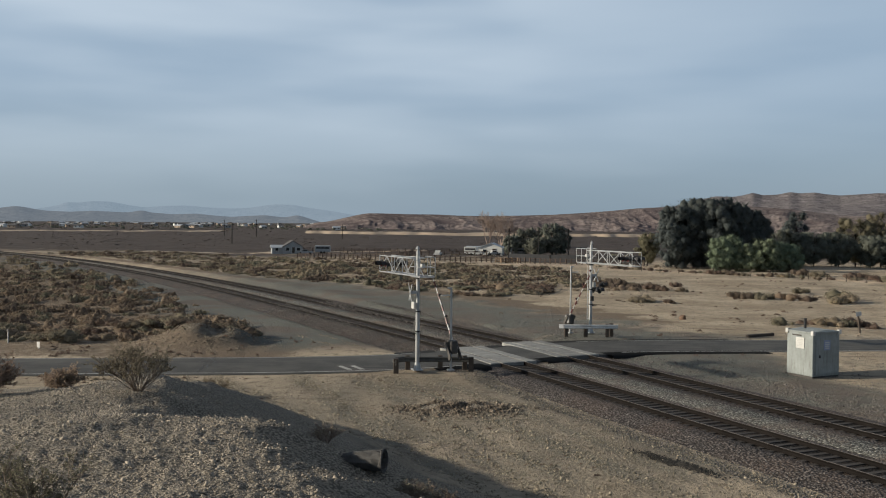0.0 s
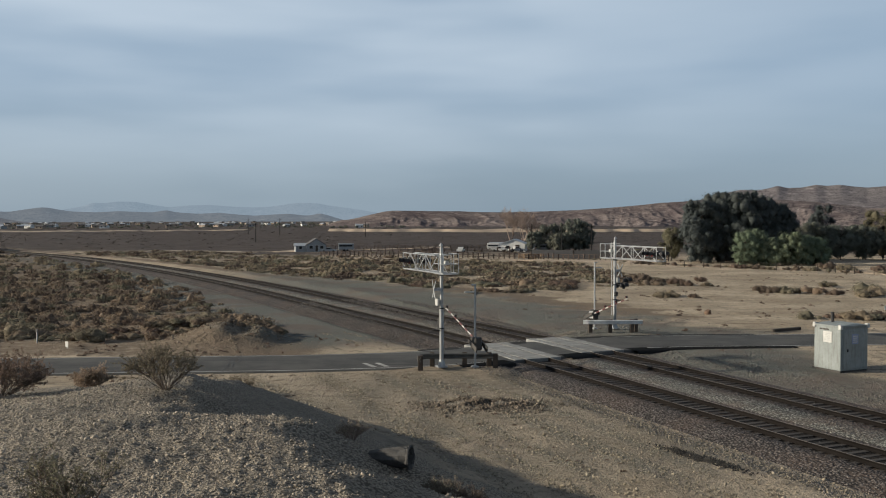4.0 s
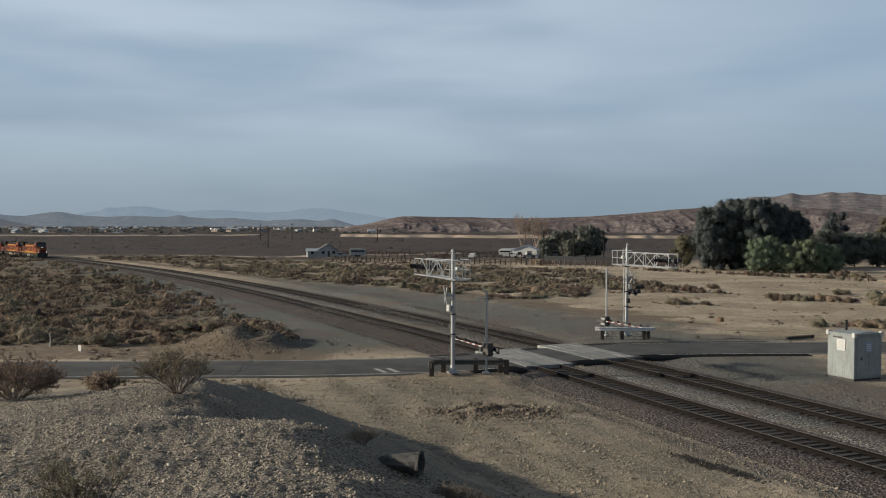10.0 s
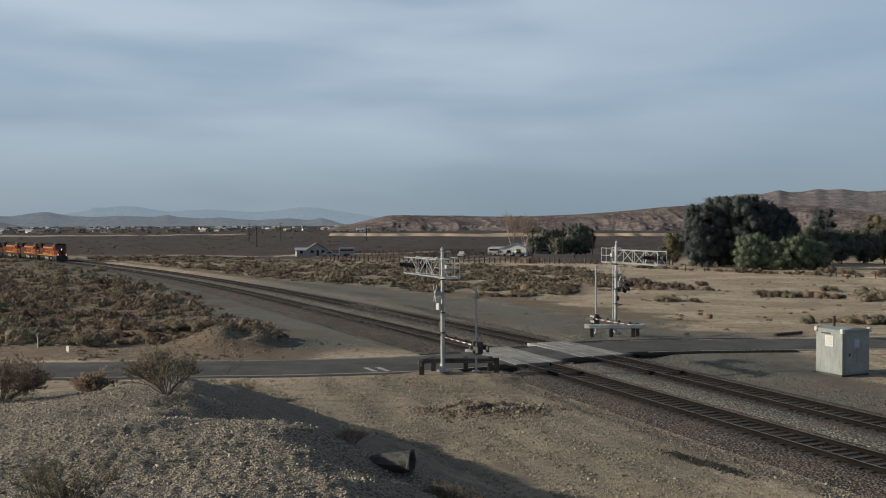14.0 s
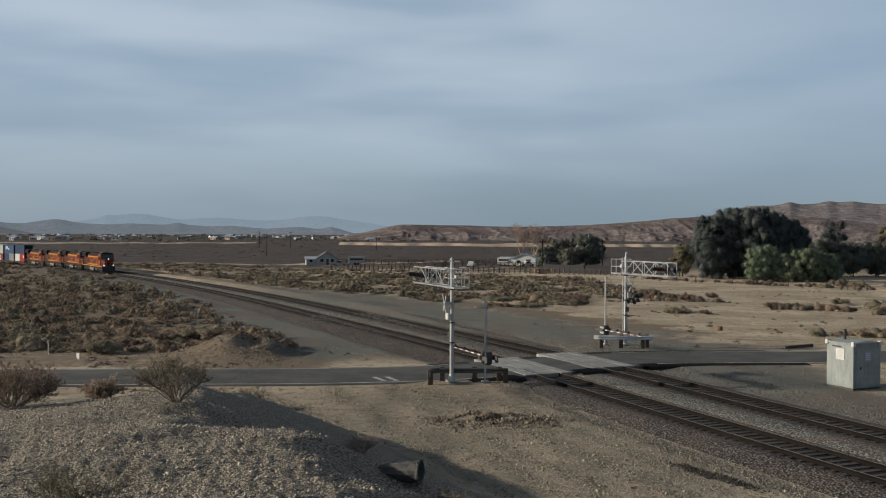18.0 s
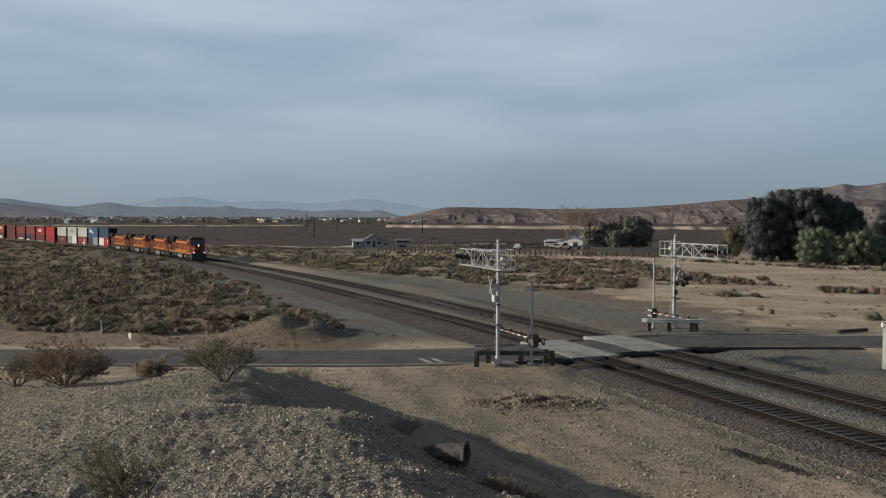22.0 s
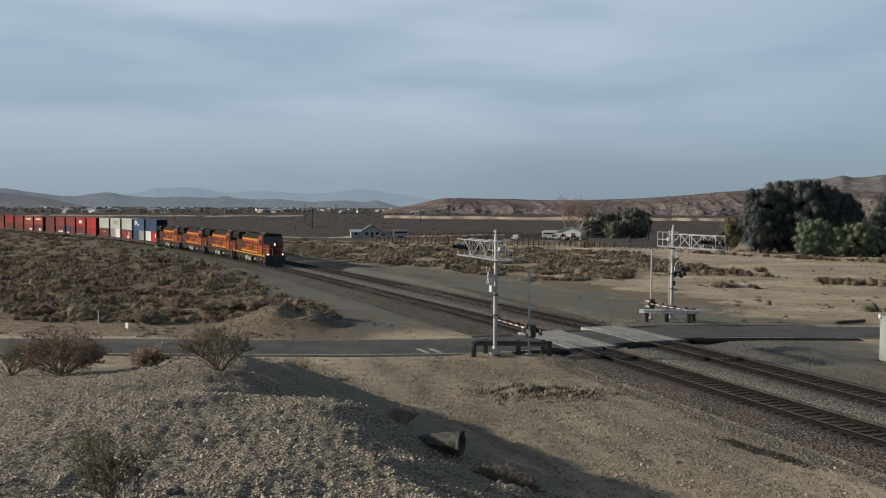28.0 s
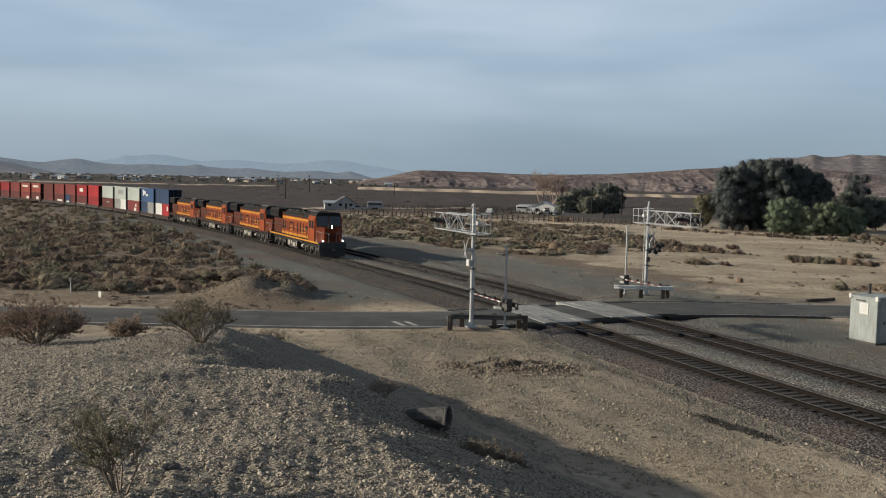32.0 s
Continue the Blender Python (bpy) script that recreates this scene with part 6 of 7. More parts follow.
fence("wire_fence", [(31, 193), (45, 176), (59.5, 158), (67.5, 140), (76, 118)], 4.2, 1.25, ((0.45, 0.012), (0.8, 0.012), (1.15, 0.015)), TIMBER, "low wire fence on thin posts beside a pale track", 0.05, seed=6)
SCREEN = surface("dark_shade_cloth", (0.035, 0.037, 0.042), 0.7, 0.9, 0, 0.5, 6, 0.4, 0.1)


def screen_fence():
    ob = thing("shade_screen", pose(0, 0, 0), "dark shade cloth screen along the corral", "screen fence")
    pts = [(17, 238), (27, 232), (38, 227), (48, 223)]
    for (x0, y0), (x1, y1) in zip(pts[:-1], pts[1:]):
        za, zb = ground_at(x0, y0), ground_at(x1, y1)
        m = Mesh().add([(x0, y0, za - 0.2), (x1, y1, zb - 0.2), (x1, y1, zb + 2.1), (x0, y0, za + 2.1), (x0, y0 + 0.06, za - 0.2), (x1, y1 + 0.06, zb - 0.2), (x1, y1 + 0.06, zb + 2.1), (x0, y0 + 0.06, za + 2.1)],
                       [(0, 1, 2, 3), (5, 4, 7, 6), (3, 2, 6, 7), (0, 4, 5, 1), (0, 3, 7, 4), (1, 5, 6, 2)])
        part("cloth_panel", m, SCREEN, ob)
        part("post", Mesh().box(x0 - 0.08, y0 - 0.1, za - 0.3, x0 + 0.08, y0 + 0.06, za + 2.3), TIMBER, ob)


screen_fence()

STUCCO = surface("pale_blue_grey_siding", (0.3, 0.315, 0.32), 0.85, 0.8, 0, 0.5, 5, 0.3, 0.1)
WALL_WHITE = surface("whitewashed_wall", (0.66, 0.66, 0.63), 0.85, 0.8, 0, 0.5, 5, 0.3, 0.1)
ROOF_PALE = surface("pale_metal_roof", (0.36, 0.385, 0.41), 0.85, 0.5, 0.2, 0.5, 6, 0.3, 0.1)
ROOF_DARK = surface("dark_shingle_roof", (0.09, 0.085, 0.085), 0.7, 0.85, 0, 0.5, 6, 0.3, 0.2)
ADOBE = surface("tan_stucco", (0.34, 0.27, 0.21), 0.85, 0.85, 0, 0.5, 5, 0.3, 0.1)


def gable_block(ob, x0, x1, y0, y1, wall_h, roof_h, wall, roof, along="x"):
    m = Mesh()
    m.box(x0, y0, -0.4, x1, y1, wall_h)
    yc, xc = (y0 + y1) / 2, (x0 + x1) / 2
    if along == "x":
        m.prism([(y0, wall_h), (y1, wall_h), (yc, wall_h + roof_h)], "x", x0, x1)
    else:
        m.prism([(x0, wall_h), (x1, wall_h), (xc, wall_h + roof_h)], "y", y0, y1)
    part("wall", m, wall, ob)
    r = Mesh()
    e, th = 0.35, 0.16
    if along == "x":
        for a, b in ((y0 - e, yc), (y1 + e, yc)):
            za = wall_h - e * roof_h / (yc - y0)
            r.prism([(a, za), (b, wall_h + roof_h), (b, wall_h + roof_h + th), (a, za + th)], "x", x0 - e, x1 + e)
    else:
        for a, b in ((x0 - e, xc), (x1 + e, xc)):
            za = wall_h - e * roof_h / (xc - x0)
            r.prism([(a, za), (b, wall_h + roof_h), (b, wall_h + roof_h + th), (a, za + th)], "y", y0 - e, y1 + e)
    part("roof", r, roof, ob)


def house(x, y, yaw, blocks, windows, label):
    ob = thing("house", pose(x, y, ground_at(x, y), 0, 0, yaw), label, "house")
    for b in blocks:
        gable_block(ob, *b)
    for kind, x0, x1, yy, z0, z1 in windows:
        fr = part(kind, Mesh().box(x0 - 0.08, yy - 0.06, z0 - 0.08, x1 + 0.08, yy - 0.005, z1 + 0.08), WALL_WHITE, ob)
        part("pane" if kind == "window" else "leaf", Mesh().box(x0, yy - 0.08, z0, x1, yy - 0.061, z1), CAB_GLASS if kind == "window" else TIMBER, fr)
    return ob


house(-48.8, 300, 14, [(-2.8, 3.4, -4, 4, 2.2, 1.9, STUCCO, ROOF_DARK, "y"), (-6.2, -2.82, -3, 3, 1.9, 0.7, STUCCO, ROOF_PALE, "x")],
      [("window", -1.9, -0.8, -4, 1.0, 2.0), ("window", 1.5, 2.6, -4, 1.0, 2.0), ("door", 0.0, 0.9, -4, 0.1, 2.1), ("window", -5.2, -4.2, -3, 0.9, 1.8)], "small pale grey gabled ranch house with dark roof")
house(16.5, 316, -12, [(-3.5, 4.5, -3.5, 3.5, 2.5, 1.5, WALL_WHITE, ROOF_PALE, "y"), (-8, -3.52, -2, 3, 2.1, 0.7, WALL_WHITE, ROOF_PALE, "x")],
      [("window", -2.0, -0.8, -3.5, 0.9, 1.9), ("door", 1.2, 2.6, -3.5, 0.1, 2.2)], "white gabled shed behind the corral")


def trailer(x, y, yaw, ln, mat, label):
    ob = thing("stock_trailer", pose(x, y, ground_at(x, y), 0, 0, yaw), label, "trailer")
    part("body", Mesh().box(-ln / 2, -1.1, 0.55, ln / 2, 1.1, 2.6, 0.12), mat, ob)
    part("tongue", Mesh().prism([(-0.9, 0.55), (0.9, 0.55), (0, 0.7)], "x", ln / 2, ln / 2 + 0.9), DARK_STEEL, ob)
    for sx in (-0.5, 0.5):
        for sy in (-1.0, 1.0):
            part("wheel", Mesh().disc((sx, sy, 0.38), (0, 1, 0), 0.38, 0.22, 14), SOOT, ob)
    part("window_strip", Mesh().box(-ln / 2 + 0.4, -1.13, 1.6, ln / 2 - 0.4, -1.101, 2.1), CAB_GLASS, ob)


trailer(-38, 296, 5, 5.0, STUCCO, "dull blue grey stock trailer parked near the ranch house")
trailer(9.5, 306, -10, 4.2, WHITE, "white trailer parked near the shed")
trailer(24, 300, 30, 5.5, STUCCO, "pale blue trailer parked behind the corral")


def parked_car(x, y, yaw, mat, label):
    """A parked pickup or saloon, seen small."""
    ob = thing("parked_car", pose(x, y, ground_at(x, y), 0, 0, yaw), label, "car", "parked cars")
    part("body", Mesh().prism([(-2.4, 0.4), (2.35, 0.4), (2.45, 0.75), (2.3, 0.95), (-2.4, 1.0)], "y", -0.9, 0.9), mat, ob)
    part("cabin", Mesh().prism([(-1.0, 0.98), (-0.75, 1.62), (0.5, 1.65), (1.15, 0.96)], "y", -0.8, 0.8), mat, ob)
    for sy in (-1, 1):
        y0, y1 = sorted((sy * 0.8, sy * 0.815))
        part("side_window", Mesh().prism([(-0.8, 1.06), (-0.62, 1.52), (0.42, 1.54), (0.85, 1.06)], "y", y0, y1), CAB_GLASS, ob)
    part("windscreen", Mesh().prism([(1.16, 1.0), (0.56, 1.58), (0.58, 1.6), (1.19, 1.02)], "y", -0.72, 0.72), CAB_GLASS, ob)
    for sx in (-1.5, 1.5):
        for sy in (-0.82, 0.82):
            part("wheel", Mesh().disc((sx, sy, 0.34), (0, 1, 0), 0.34, 0.2, 14), SOOT, ob)


parked_car(11.0, 296, 165, WHITE, "white car parked before the corral shed")
parked_car(16.4, 294, 20, WHITE, "white pickup parked beside the corral shed")
parked_car(-1.2, 282, 80, WHITE, "small white car parked inside the corral")
parked_car(-43.0, 292, 8, STUCCO, "grey blue pickup parked by the ranch house")


def far_town():
    """Scattered far houses on the plain."""
    rnd = random.Random(21)
    for k in range(130):
        d = rnd.uniform(1100, 2600)
        b = radians(rnd.uniform(4.0, 31.0))
        x, y = -math.sin(b) * d, math.cos(b) * d
        w, h = rnd.uniform(6, 12), rnd.uniform(2.4, 3.0)
        wall, roof = rnd.choice([WALL_WHITE, ADOBE, ADOBE, STUCCO]), rnd.choice([ROOF_PALE, ROOF_DARK, ROOF_DARK])
        ob = thing("far_house", pose(x, y, ground_at(x, y), 0, 0, rnd.uniform(-40, 40)), "small far house on the desert plain", "house", "far houses")
        gable_block(ob, -w / 2, w / 2, -4, 4, h, 1.4, wall, roof)
        for x0 in (-w * 0.3, w * 0.2):
            part("window", Mesh().box(x0, -4.06, 1.0, x0 + 1.4, -4.005, 2.2), CAB_GLASS, ob)


far_town()
PALE_DIRT = surface("pale_dirt", (0.35, 0.275, 0.2), 0.8, 0.95, 0, 0.1, 1.2, 0.4, 0.2, 0.05)


def dirt_track(name, pts, width, lift, label, skirt=1.5, ragged=0.3):
    m = Mesh()
    v = []
    n = 240
    for i in range(n + 1):
        u = i / n * (len(pts) - 1)
        k = min(int(u), len(pts) - 2)
        f = u - k
        x, y = pts[k][0] * (1 - f) + pts[k + 1][0] * f, pts[k][1] * (1 - f) + pts[k + 1][1] * f
        wv = max(0.06, 1 + ragged * float(ripple(x, y, width * 3.0, seed=51)) + 0.7 * ragged * float(ripple(x, y, width * 0.9, seed=52)))
        y = y + ragged * width * 0.3 * float(ripple(x, 0, width * 2.2, seed=53))
        for o, h in ((-width / 2 * wv - skirt, -0.8), (-width / 2 * wv, lift), (width / 2 * wv, lift), (width / 2 * wv + skirt, -0.8)):
            v.append((x, y + o, ground_at(x, y + o) + h))
    m.add(v, [(4 * i + j, 4 * i + j + 1, 4 * i + j + 5, 4 * i + j + 4) for i in range(n) for j in range(3)])
    ob = new(name, m.data(name, PALE_DIRT))
    tagged(ob, label, "dirt track", kind="structure")


dirt_track("dirt_track", [(-115, 790), (-60, 760), (0, 745), (60, 730), (160, 740), (260, 760)], 22, 1.9, "pale dirt track along the foot of the bluff", 14, 0.5)
dirt_track("dirt_track", [(-30, 228), (-8, 220), (12, 217), (30, 208), (47, 199)], 5, 0.08, "pale trodden sand before the corral")
dirt_track("dirt_track", [(-100, 292), (-66, 303), (-30, 322), (-5, 335)], 9, 0.12, "pale sandy track through the brush", 1.5, 0.6)
dirt_track("dirt_track", [(-420, 760), (-300, 800), (-200, 850)], 18, 0.6, "pale bare field in the distance", 12, 0.8)
dirt_track("dirt_track", [(34, 196), (48, 178), (62, 160), (72, 138), (84, 112)], 7, 0.06, "pale sandy track behind the wire fence")


# ---- plants ----
def leaf_material(name, col, var=0.35):
    m, nt, b = nodes_of(name)
    g = nt.nodes.new("ShaderNodeNewGeometry")
    oi = nt.nodes.new("ShaderNodeObjectInfo")
    tc = nt.nodes.new("ShaderNodeTexCoord").outputs["Object"]
    n1 = link_noise(nt, 0.9, 4, 0.6, tc)
    hs = nt.nodes.new("ShaderNodeHueSaturation")
    mr = nt.nodes.new("ShaderNodeMapRange")
    nt.links.new(g.outputs["Random Per Island"], mr.inputs[0])
    mr.inputs[3].default_value, mr.inputs[4].default_value = 1 - var, 1 + var
    nt.links.new(mr.outputs[0], hs.inputs["Value"])
    mh = nt.nodes.new("ShaderNodeMapRange")
    nt.links.new(oi.outputs["Random"], mh.inputs[0])
    mh.inputs[3].default_value, mh.inputs[4].default_value = 0.485, 0.51
    nt.links.new(mh.outputs[0], hs.inputs["Hue"])
    c = mix_rgb(nt, ramp(nt, n1.outputs["Fac"], 0.35, 0.65), tuple(v * 0.6 for v in col), col)
    c = mix_rgb(nt, oi.outputs["Random"], c, tuple(v * 0.75 for v in (col[0], col[1] * 1.05, col[2] * 1.1)))
    nt.links.new(c, hs.inputs["Color"])
    nt.links.new(hs.outputs[0], b.inputs["Base Color"])
    b.inputs["Roughness"].default_value = 0.9
    b.inputs["Specular IOR Level"].default_value = 0.2
    tr = nt.nodes.new("ShaderNodeBsdfTranslucent")
    nt.links.new(hs.outputs[0], tr.inputs[0])
    ms = nt.nodes.new("ShaderNodeMixShader")
    ms.inputs[0].default_value = 0.4
    bump(nt, b, link_noise(nt, 11.0, 4, 0.7, tc).outputs["Fac"], 0.9, 0.08)
    nt.links.new(b.outputs[0], ms.inputs[1])
    nt.links.new(tr.outputs[0], ms.inputs[2])
    nt.links.new(ms.outputs[0], nt.nodes["Material Output"].inputs[0])
    return m


BRUSH_TAN = leaf_material("dry_tan_brush", (0.315, 0.25, 0.175), 0.16)
BRUSH_BROWN = leaf_material("dead_brown_brush", (0.19, 0.14, 0.106), 0.16)
BRUSH_OLIVE = leaf_material("grey_olive_brush", (0.245, 0.218, 0.154), 0.16)
BRUSH_GREEN = leaf_material("dull_green_leaf", (0.195, 0.182, 0.122), 0.25)
BRUSH_STRAW = leaf_material("straw_brush", (0.4, 0.325, 0.235), 0.16)
BRUSH_RUSSET = leaf_material("russet_dead_brush", (0.27, 0.195, 0.148), 0.16)
BRUSH_DARK = leaf_material("dark_plain_brush", (0.13, 0.11, 0.097), 0.12)
FOLIAGE_DARK = leaf_material("dark_pine_foliage", (0.108, 0.122, 0.117), 0.08)
FOLIAGE_GREEN = leaf_material("grey_green_foliage", (0.205, 0.25, 0.165), 0.1)
FOLIAGE_OLIVE = leaf_material("olive_foliage", (0.175, 0.184, 0.15), 0.1)
FOLIAGE_YELLOW = leaf_material("autumn_foliage", (0.215, 0.19, 0.125), 0.15)
TWIG = surface("grey_brown_twig", (0.19, 0.148, 0.115), 0.6, 0.9, 0, 3, 25, 0.4, 0.2)
TWIG_PALE = surface("pale_bare_twig", (0.30, 0.23, 0.19), 0.7, 0.9, 0, 3, 25, 0.4, 0.2)
BARK = surface("dark_bark", (0.07, 0.055, 0.045), 0.6, 0.9, 0, 2, 12, 0.5, 0.4, 0.03)


def blades(rng, centres, size, quads=False, normals=None):
    """Small random leaf faces at the given centres."""
    n = len(centres)
    a = rng.normal(size=(n, 3))
    a /= np.linalg.norm(a, axis=1, keepdims=True)
    if normals is None:
        b = np.cross(a, rng.normal(size=(n, 3)))
    else:  # leaves lie roughly along the outside of their clump
        out = normals / np.maximum(np.linalg.norm(normals, axis=1, keepdims=True), 1e-6) + 0.3 * rng.normal(size=(n, 3))
        a = np.cross(out, a)
        a /= np.linalg.norm(a, axis=1, keepdims=True)
        b = np.cross(out, a)
    b /= np.linalg.norm(b, axis=1, keepdims=True)
    s = size * rng.uniform(0.6, 1.4, (n, 1))
    if quads:
        v = np.stack([centres - a * s, centres + b * s * 0.6, centres + a * s, centres - b * s * 0.6], 1)
        return v.reshape(-1, 3), np.arange(4 * n).reshape(-1, 4)
    v = np.stack([centres - a * s * 0.6 - b * s * 0.5, centres + b * s * 0.9, centres + a * s * 0.9 - b * s * 0.3], 1)
    return v.reshape(-1, 3), np.arange(3 * n).reshape(-1, 3)


def dome(rng, centre, r, around, rings, rough=0.28, low=-0.55):
    """One lumpy dome of packed twigs."""
    a, up = np.arange(around) * 6.2832 / around, np.linspace(low, 1.25, rings)
    turn = a + 0.4 * np.arange(rings)[:, None]
    v = np.stack([np.cos(up)[:, None] * np.cos(turn), np.cos(up)[:, None] * np.sin(turn), np.sin(up)[:, None] + 0 * a], -1).reshape(-1, 3)
    v = np.concatenate([v, [(0, 0, 1.0)]])
    v = v * (r * rng.uniform(1.06 - rough, 1.06, (len(v), 1))) + centre
    f = []
    for j in range(rings - 1):
        for i in range(around):
            p, q = j * around + i, j * around + (i + 1) % around
            f += [(p, q, q + around), (p, q + around, p + around)]
    last = (rings - 1) * around
    f += [(last + i, last + (i + 1) % around, len(v) - 1) for i in range(around)]
    return v, np.array(f)


def merged(pieces):
    vs, fs, o = [], [], 0
    for v, f in pieces:
        vs.append(v)
        fs.append(f + o)
        o += len(v)
    return np.concatenate(vs), np.concatenate(fs)


def shrub_verts(seed, n, size, core=(9, 4)):
    """A low spreading clump about 1 m wide and 0.5 m high, resting at z = 0: lumpy domes of packed twigs with leaf sprays round them."""
    rng = np.random.default_rng(seed)
    k = int(rng.integers(5, 9))
    hubs = np.stack([rng.uniform(-0.38, 0.38, k), rng.uniform(-0.38, 0.38, k), rng.uniform(0.04, 0.2, k)], -1)
    rad = rng.uniform(0.1, 0.24, k)
    hubs[0], rad[0] = (rng.uniform(-0.1, 0.1), rng.uniform(-0.1, 0.1), 0.14), rng.uniform(0.24, 0.32)
    pick = rng.integers(0, k, n)
    d = rng.normal(size=(n, 3))
    d[:, 2] = np.abs(d[:, 2]) * 0.9 - 0.15
    d /= np.linalg.norm(d, axis=1, keepdims=True)
    c = hubs[pick] + d * (rad[pick] * (1.0 + 0.13 * rng.normal(size=n)))[:, None]
    c[:, 2] = np.maximum(c[:, 2], rng.uniform(0.0, 0.1, n))
    leaves = blades(rng, c, size, normals=d + 0.25 * rng.normal(size=(n, 3)))
    return merged([leaves] + [dome(rng, h, r * 0.86, *core, 0.3) for h, r in zip(hubs, rad)]) if core else leaves


def joined(name, kinds, spots, mat, label, category):
    """Many copies of a few clumps in one mesh; spots: x, y, z, width, height, turn, kind."""
    vs, fs, o = [], [], 0
    for x, y, z, w, h, a, k in spots:
        v, f = kinds[int(k)]
        c, s = math.cos(a), math.sin(a)
        q = np.stack([(v[:, 0] * c - v[:, 1] * s) * w + x, (v[:, 0] * s + v[:, 1] * c) * w + y, v[:, 2] * h + z], -1)
        vs.append(q)
        fs.append(f + o)
        o += len(v)
    ob = new(name, raw_mesh(name, np.concatenate(vs), np.concatenate(fs), mat, smooth=True))
    return tagged(ob, label, category, kind="stuff")


def build_brush():
    rng = np.random.default_rng(11)
    fine = [shrub_verts(100 + k, 640, 0.029, (8, 3)) for k in range(8)]
    mid = [shrub_verts(200 + k, 240, 0.045, (5, 2)) for k in range(8)]
    low = [shrub_verts(300 + k, 56, 0.09, (4, 2)) for k in range(6)]
    least = [shrub_verts(350 + k, 22, 0.24, core=None) for k in range(5)]
    def scatter(n, x0, x1, y0, y1, mask, small, large, power=1.0):
        y = y0 + (y1 - y0) * rng.uniform(0, 1, n) ** power
        x = rng.uniform(x0, x1, n)
        inside = (x > -y * 0.66 - 4) & (x < y * 0.62 + 4)
        p = mask(x, y)
        keep = inside & (rng.uniform(0, 1, n) < p)
        x, y = x[keep], y[keep]
        w = rng.uniform(small, large, len(x)) * (0.6 + 0.9 * rng.uniform(0, 1, len(x)) ** 3)
        return [(a, b, float(c), d, d * hh, t, 0) for a, b, c, d, hh, t in zip(x, y, ground(x, y) - 0.03, w, rng.uniform(0.5, 0.85, len(x)), rng.uniform(0, 6.28, len(x)))]

    def gaps(x, y):
        return smooth(-0.9, 0.3, ripple(x, y, 17, seed=21) + 0.4 * ripple(x, y, 6, seed=22))

    def left_mask(x, y):
        open_sand = smooth(0.2, 0.8, ripple(x, y, 16, seed=23) + smooth(78, 62, y)) * smooth(-21, -28, x) * smooth(105, 72, y)
        return in_left_field(x, y) * (0.3 + 0.45 * gaps(x, y)) * (1 - 0.6 * open_sand) * (1 - 0.8 * np.exp(-((x + 15.0) / 3.4) ** 4 - ((y - 58.8) / 2.3) ** 4))

    left = scatter(8000, -110, -8, 59, 150, left_mask, 1.0, 2.4, 1.35)
    left_far = scatter(7600, -260, -40, 150, 420, left_mask, 1.3, 2.7, 1.25)
    mid_near = scatter(6800, -90, 40, 100, 200, lambda x, y: in_mid_field(x, y) * (0.05 + 0.85 * gaps(x, y)), 1.2, 2.8)
    mid_far = scatter(3000, -120, 45, 190, 300, lambda x, y: in_mid_field(x, y) * (0.2 + 0.8 * gaps(x, y)), 1.3, 2.6)
    plain = scatter(5500, -420, 160, 300, 720, lambda x, y: 0.75 * smooth(-1.0, 0.5, ripple(x, y, 60, seed=24)) * smooth(300, 345, y) * (np.abs(off_track(x, y)) > 12), 0.9, 1.9)
    plain += scatter(4500, -900, 500, 700, 1500, lambda x, y: 0.8 * smooth(-1.0, 0.4, ripple(x, y, 120, seed=25)) * (1 - smooth(690, 715, y) * smooth(800, 785, y) * smooth(-140, -110, x)), 1.4, 3.0)
    mid_near = [(a, b, c, w * 1.25, h * 0.85, t, k) for a, b, c, w, h, t, k in mid_near]
    mid_far = [(a, b, c, w * 1.25, h * 0.85, t, k) for a, b, c, w, h, t, k in mid_far]
    strip = scatter(600, -40, 70, 200, 300, lambda x, y: 0.35 * gaps(x, y) * (in_mid_field(x, y) < 0.3), 1.0, 2.0)
    sand = [(34.8, 108, 2.6), (36.6, 106.6, 2.4), (38.2, 107.4, 2.2), (39.6, 105.7, 2.2), (41.4, 104.4, 1.8), (46.0, 119, 2.0), (47.5, 121, 1.8), (42.8, 100.3, 2.6), (44.6, 102.5, 3.0), (45.9, 108, 3.4), (28.2, 76.3, 1.7), (30.6, 76.6, 1.5), (31.6, 75.0, 2.2),
            (33.4, 75.6, 2.0), (34.4, 74.6, 1.6), (32.3, 74.4, 1.5), (21.7, 101.7, 2.4), (22.9, 102.6, 2.2), (24.6, 100.2, 1.5), (29.0, 121, 2.2), (30.9, 120, 1.8), (27.5, 124, 2.4), (25.0, 131, 2.6), (22.5, 138, 2.4), (33.0, 130, 1.8), (39.5, 66.5, 2.0), (41.0, 67.2, 2.4), (52.5, 104, 2.6), (54.0, 98, 2.0), (47.5, 84, 2.2), (50, 80.5, 2.4)]
    for k in range(26):
        u = k / 25
        sand.append((36 + 34 * u + rng.uniform(-1, 1), 192 - 46 * u + rng.uniform(-1.5, 1.5), rng.uniform(1.2, 2.6)))
    for k in range(14):
        u = k / 13
        sand.append((66 + 14 * u + rng.uniform(-2, 2), 168 - 34 * u + rng.uniform(-3, 3), rng.uniform(2.2, 3.8)))
    # the nearest clumps are things of their own
    meshes = [[raw_mesh("shrub", v, f, m, smooth=True) for v, f in fine] for m in (BRUSH_TAN, BRUSH_BROWN, BRUSH_OLIVE)]
    labels = ("low rounded dry tan desert shrub", "low dead brown desert shrub", "low grey olive desert shrub")

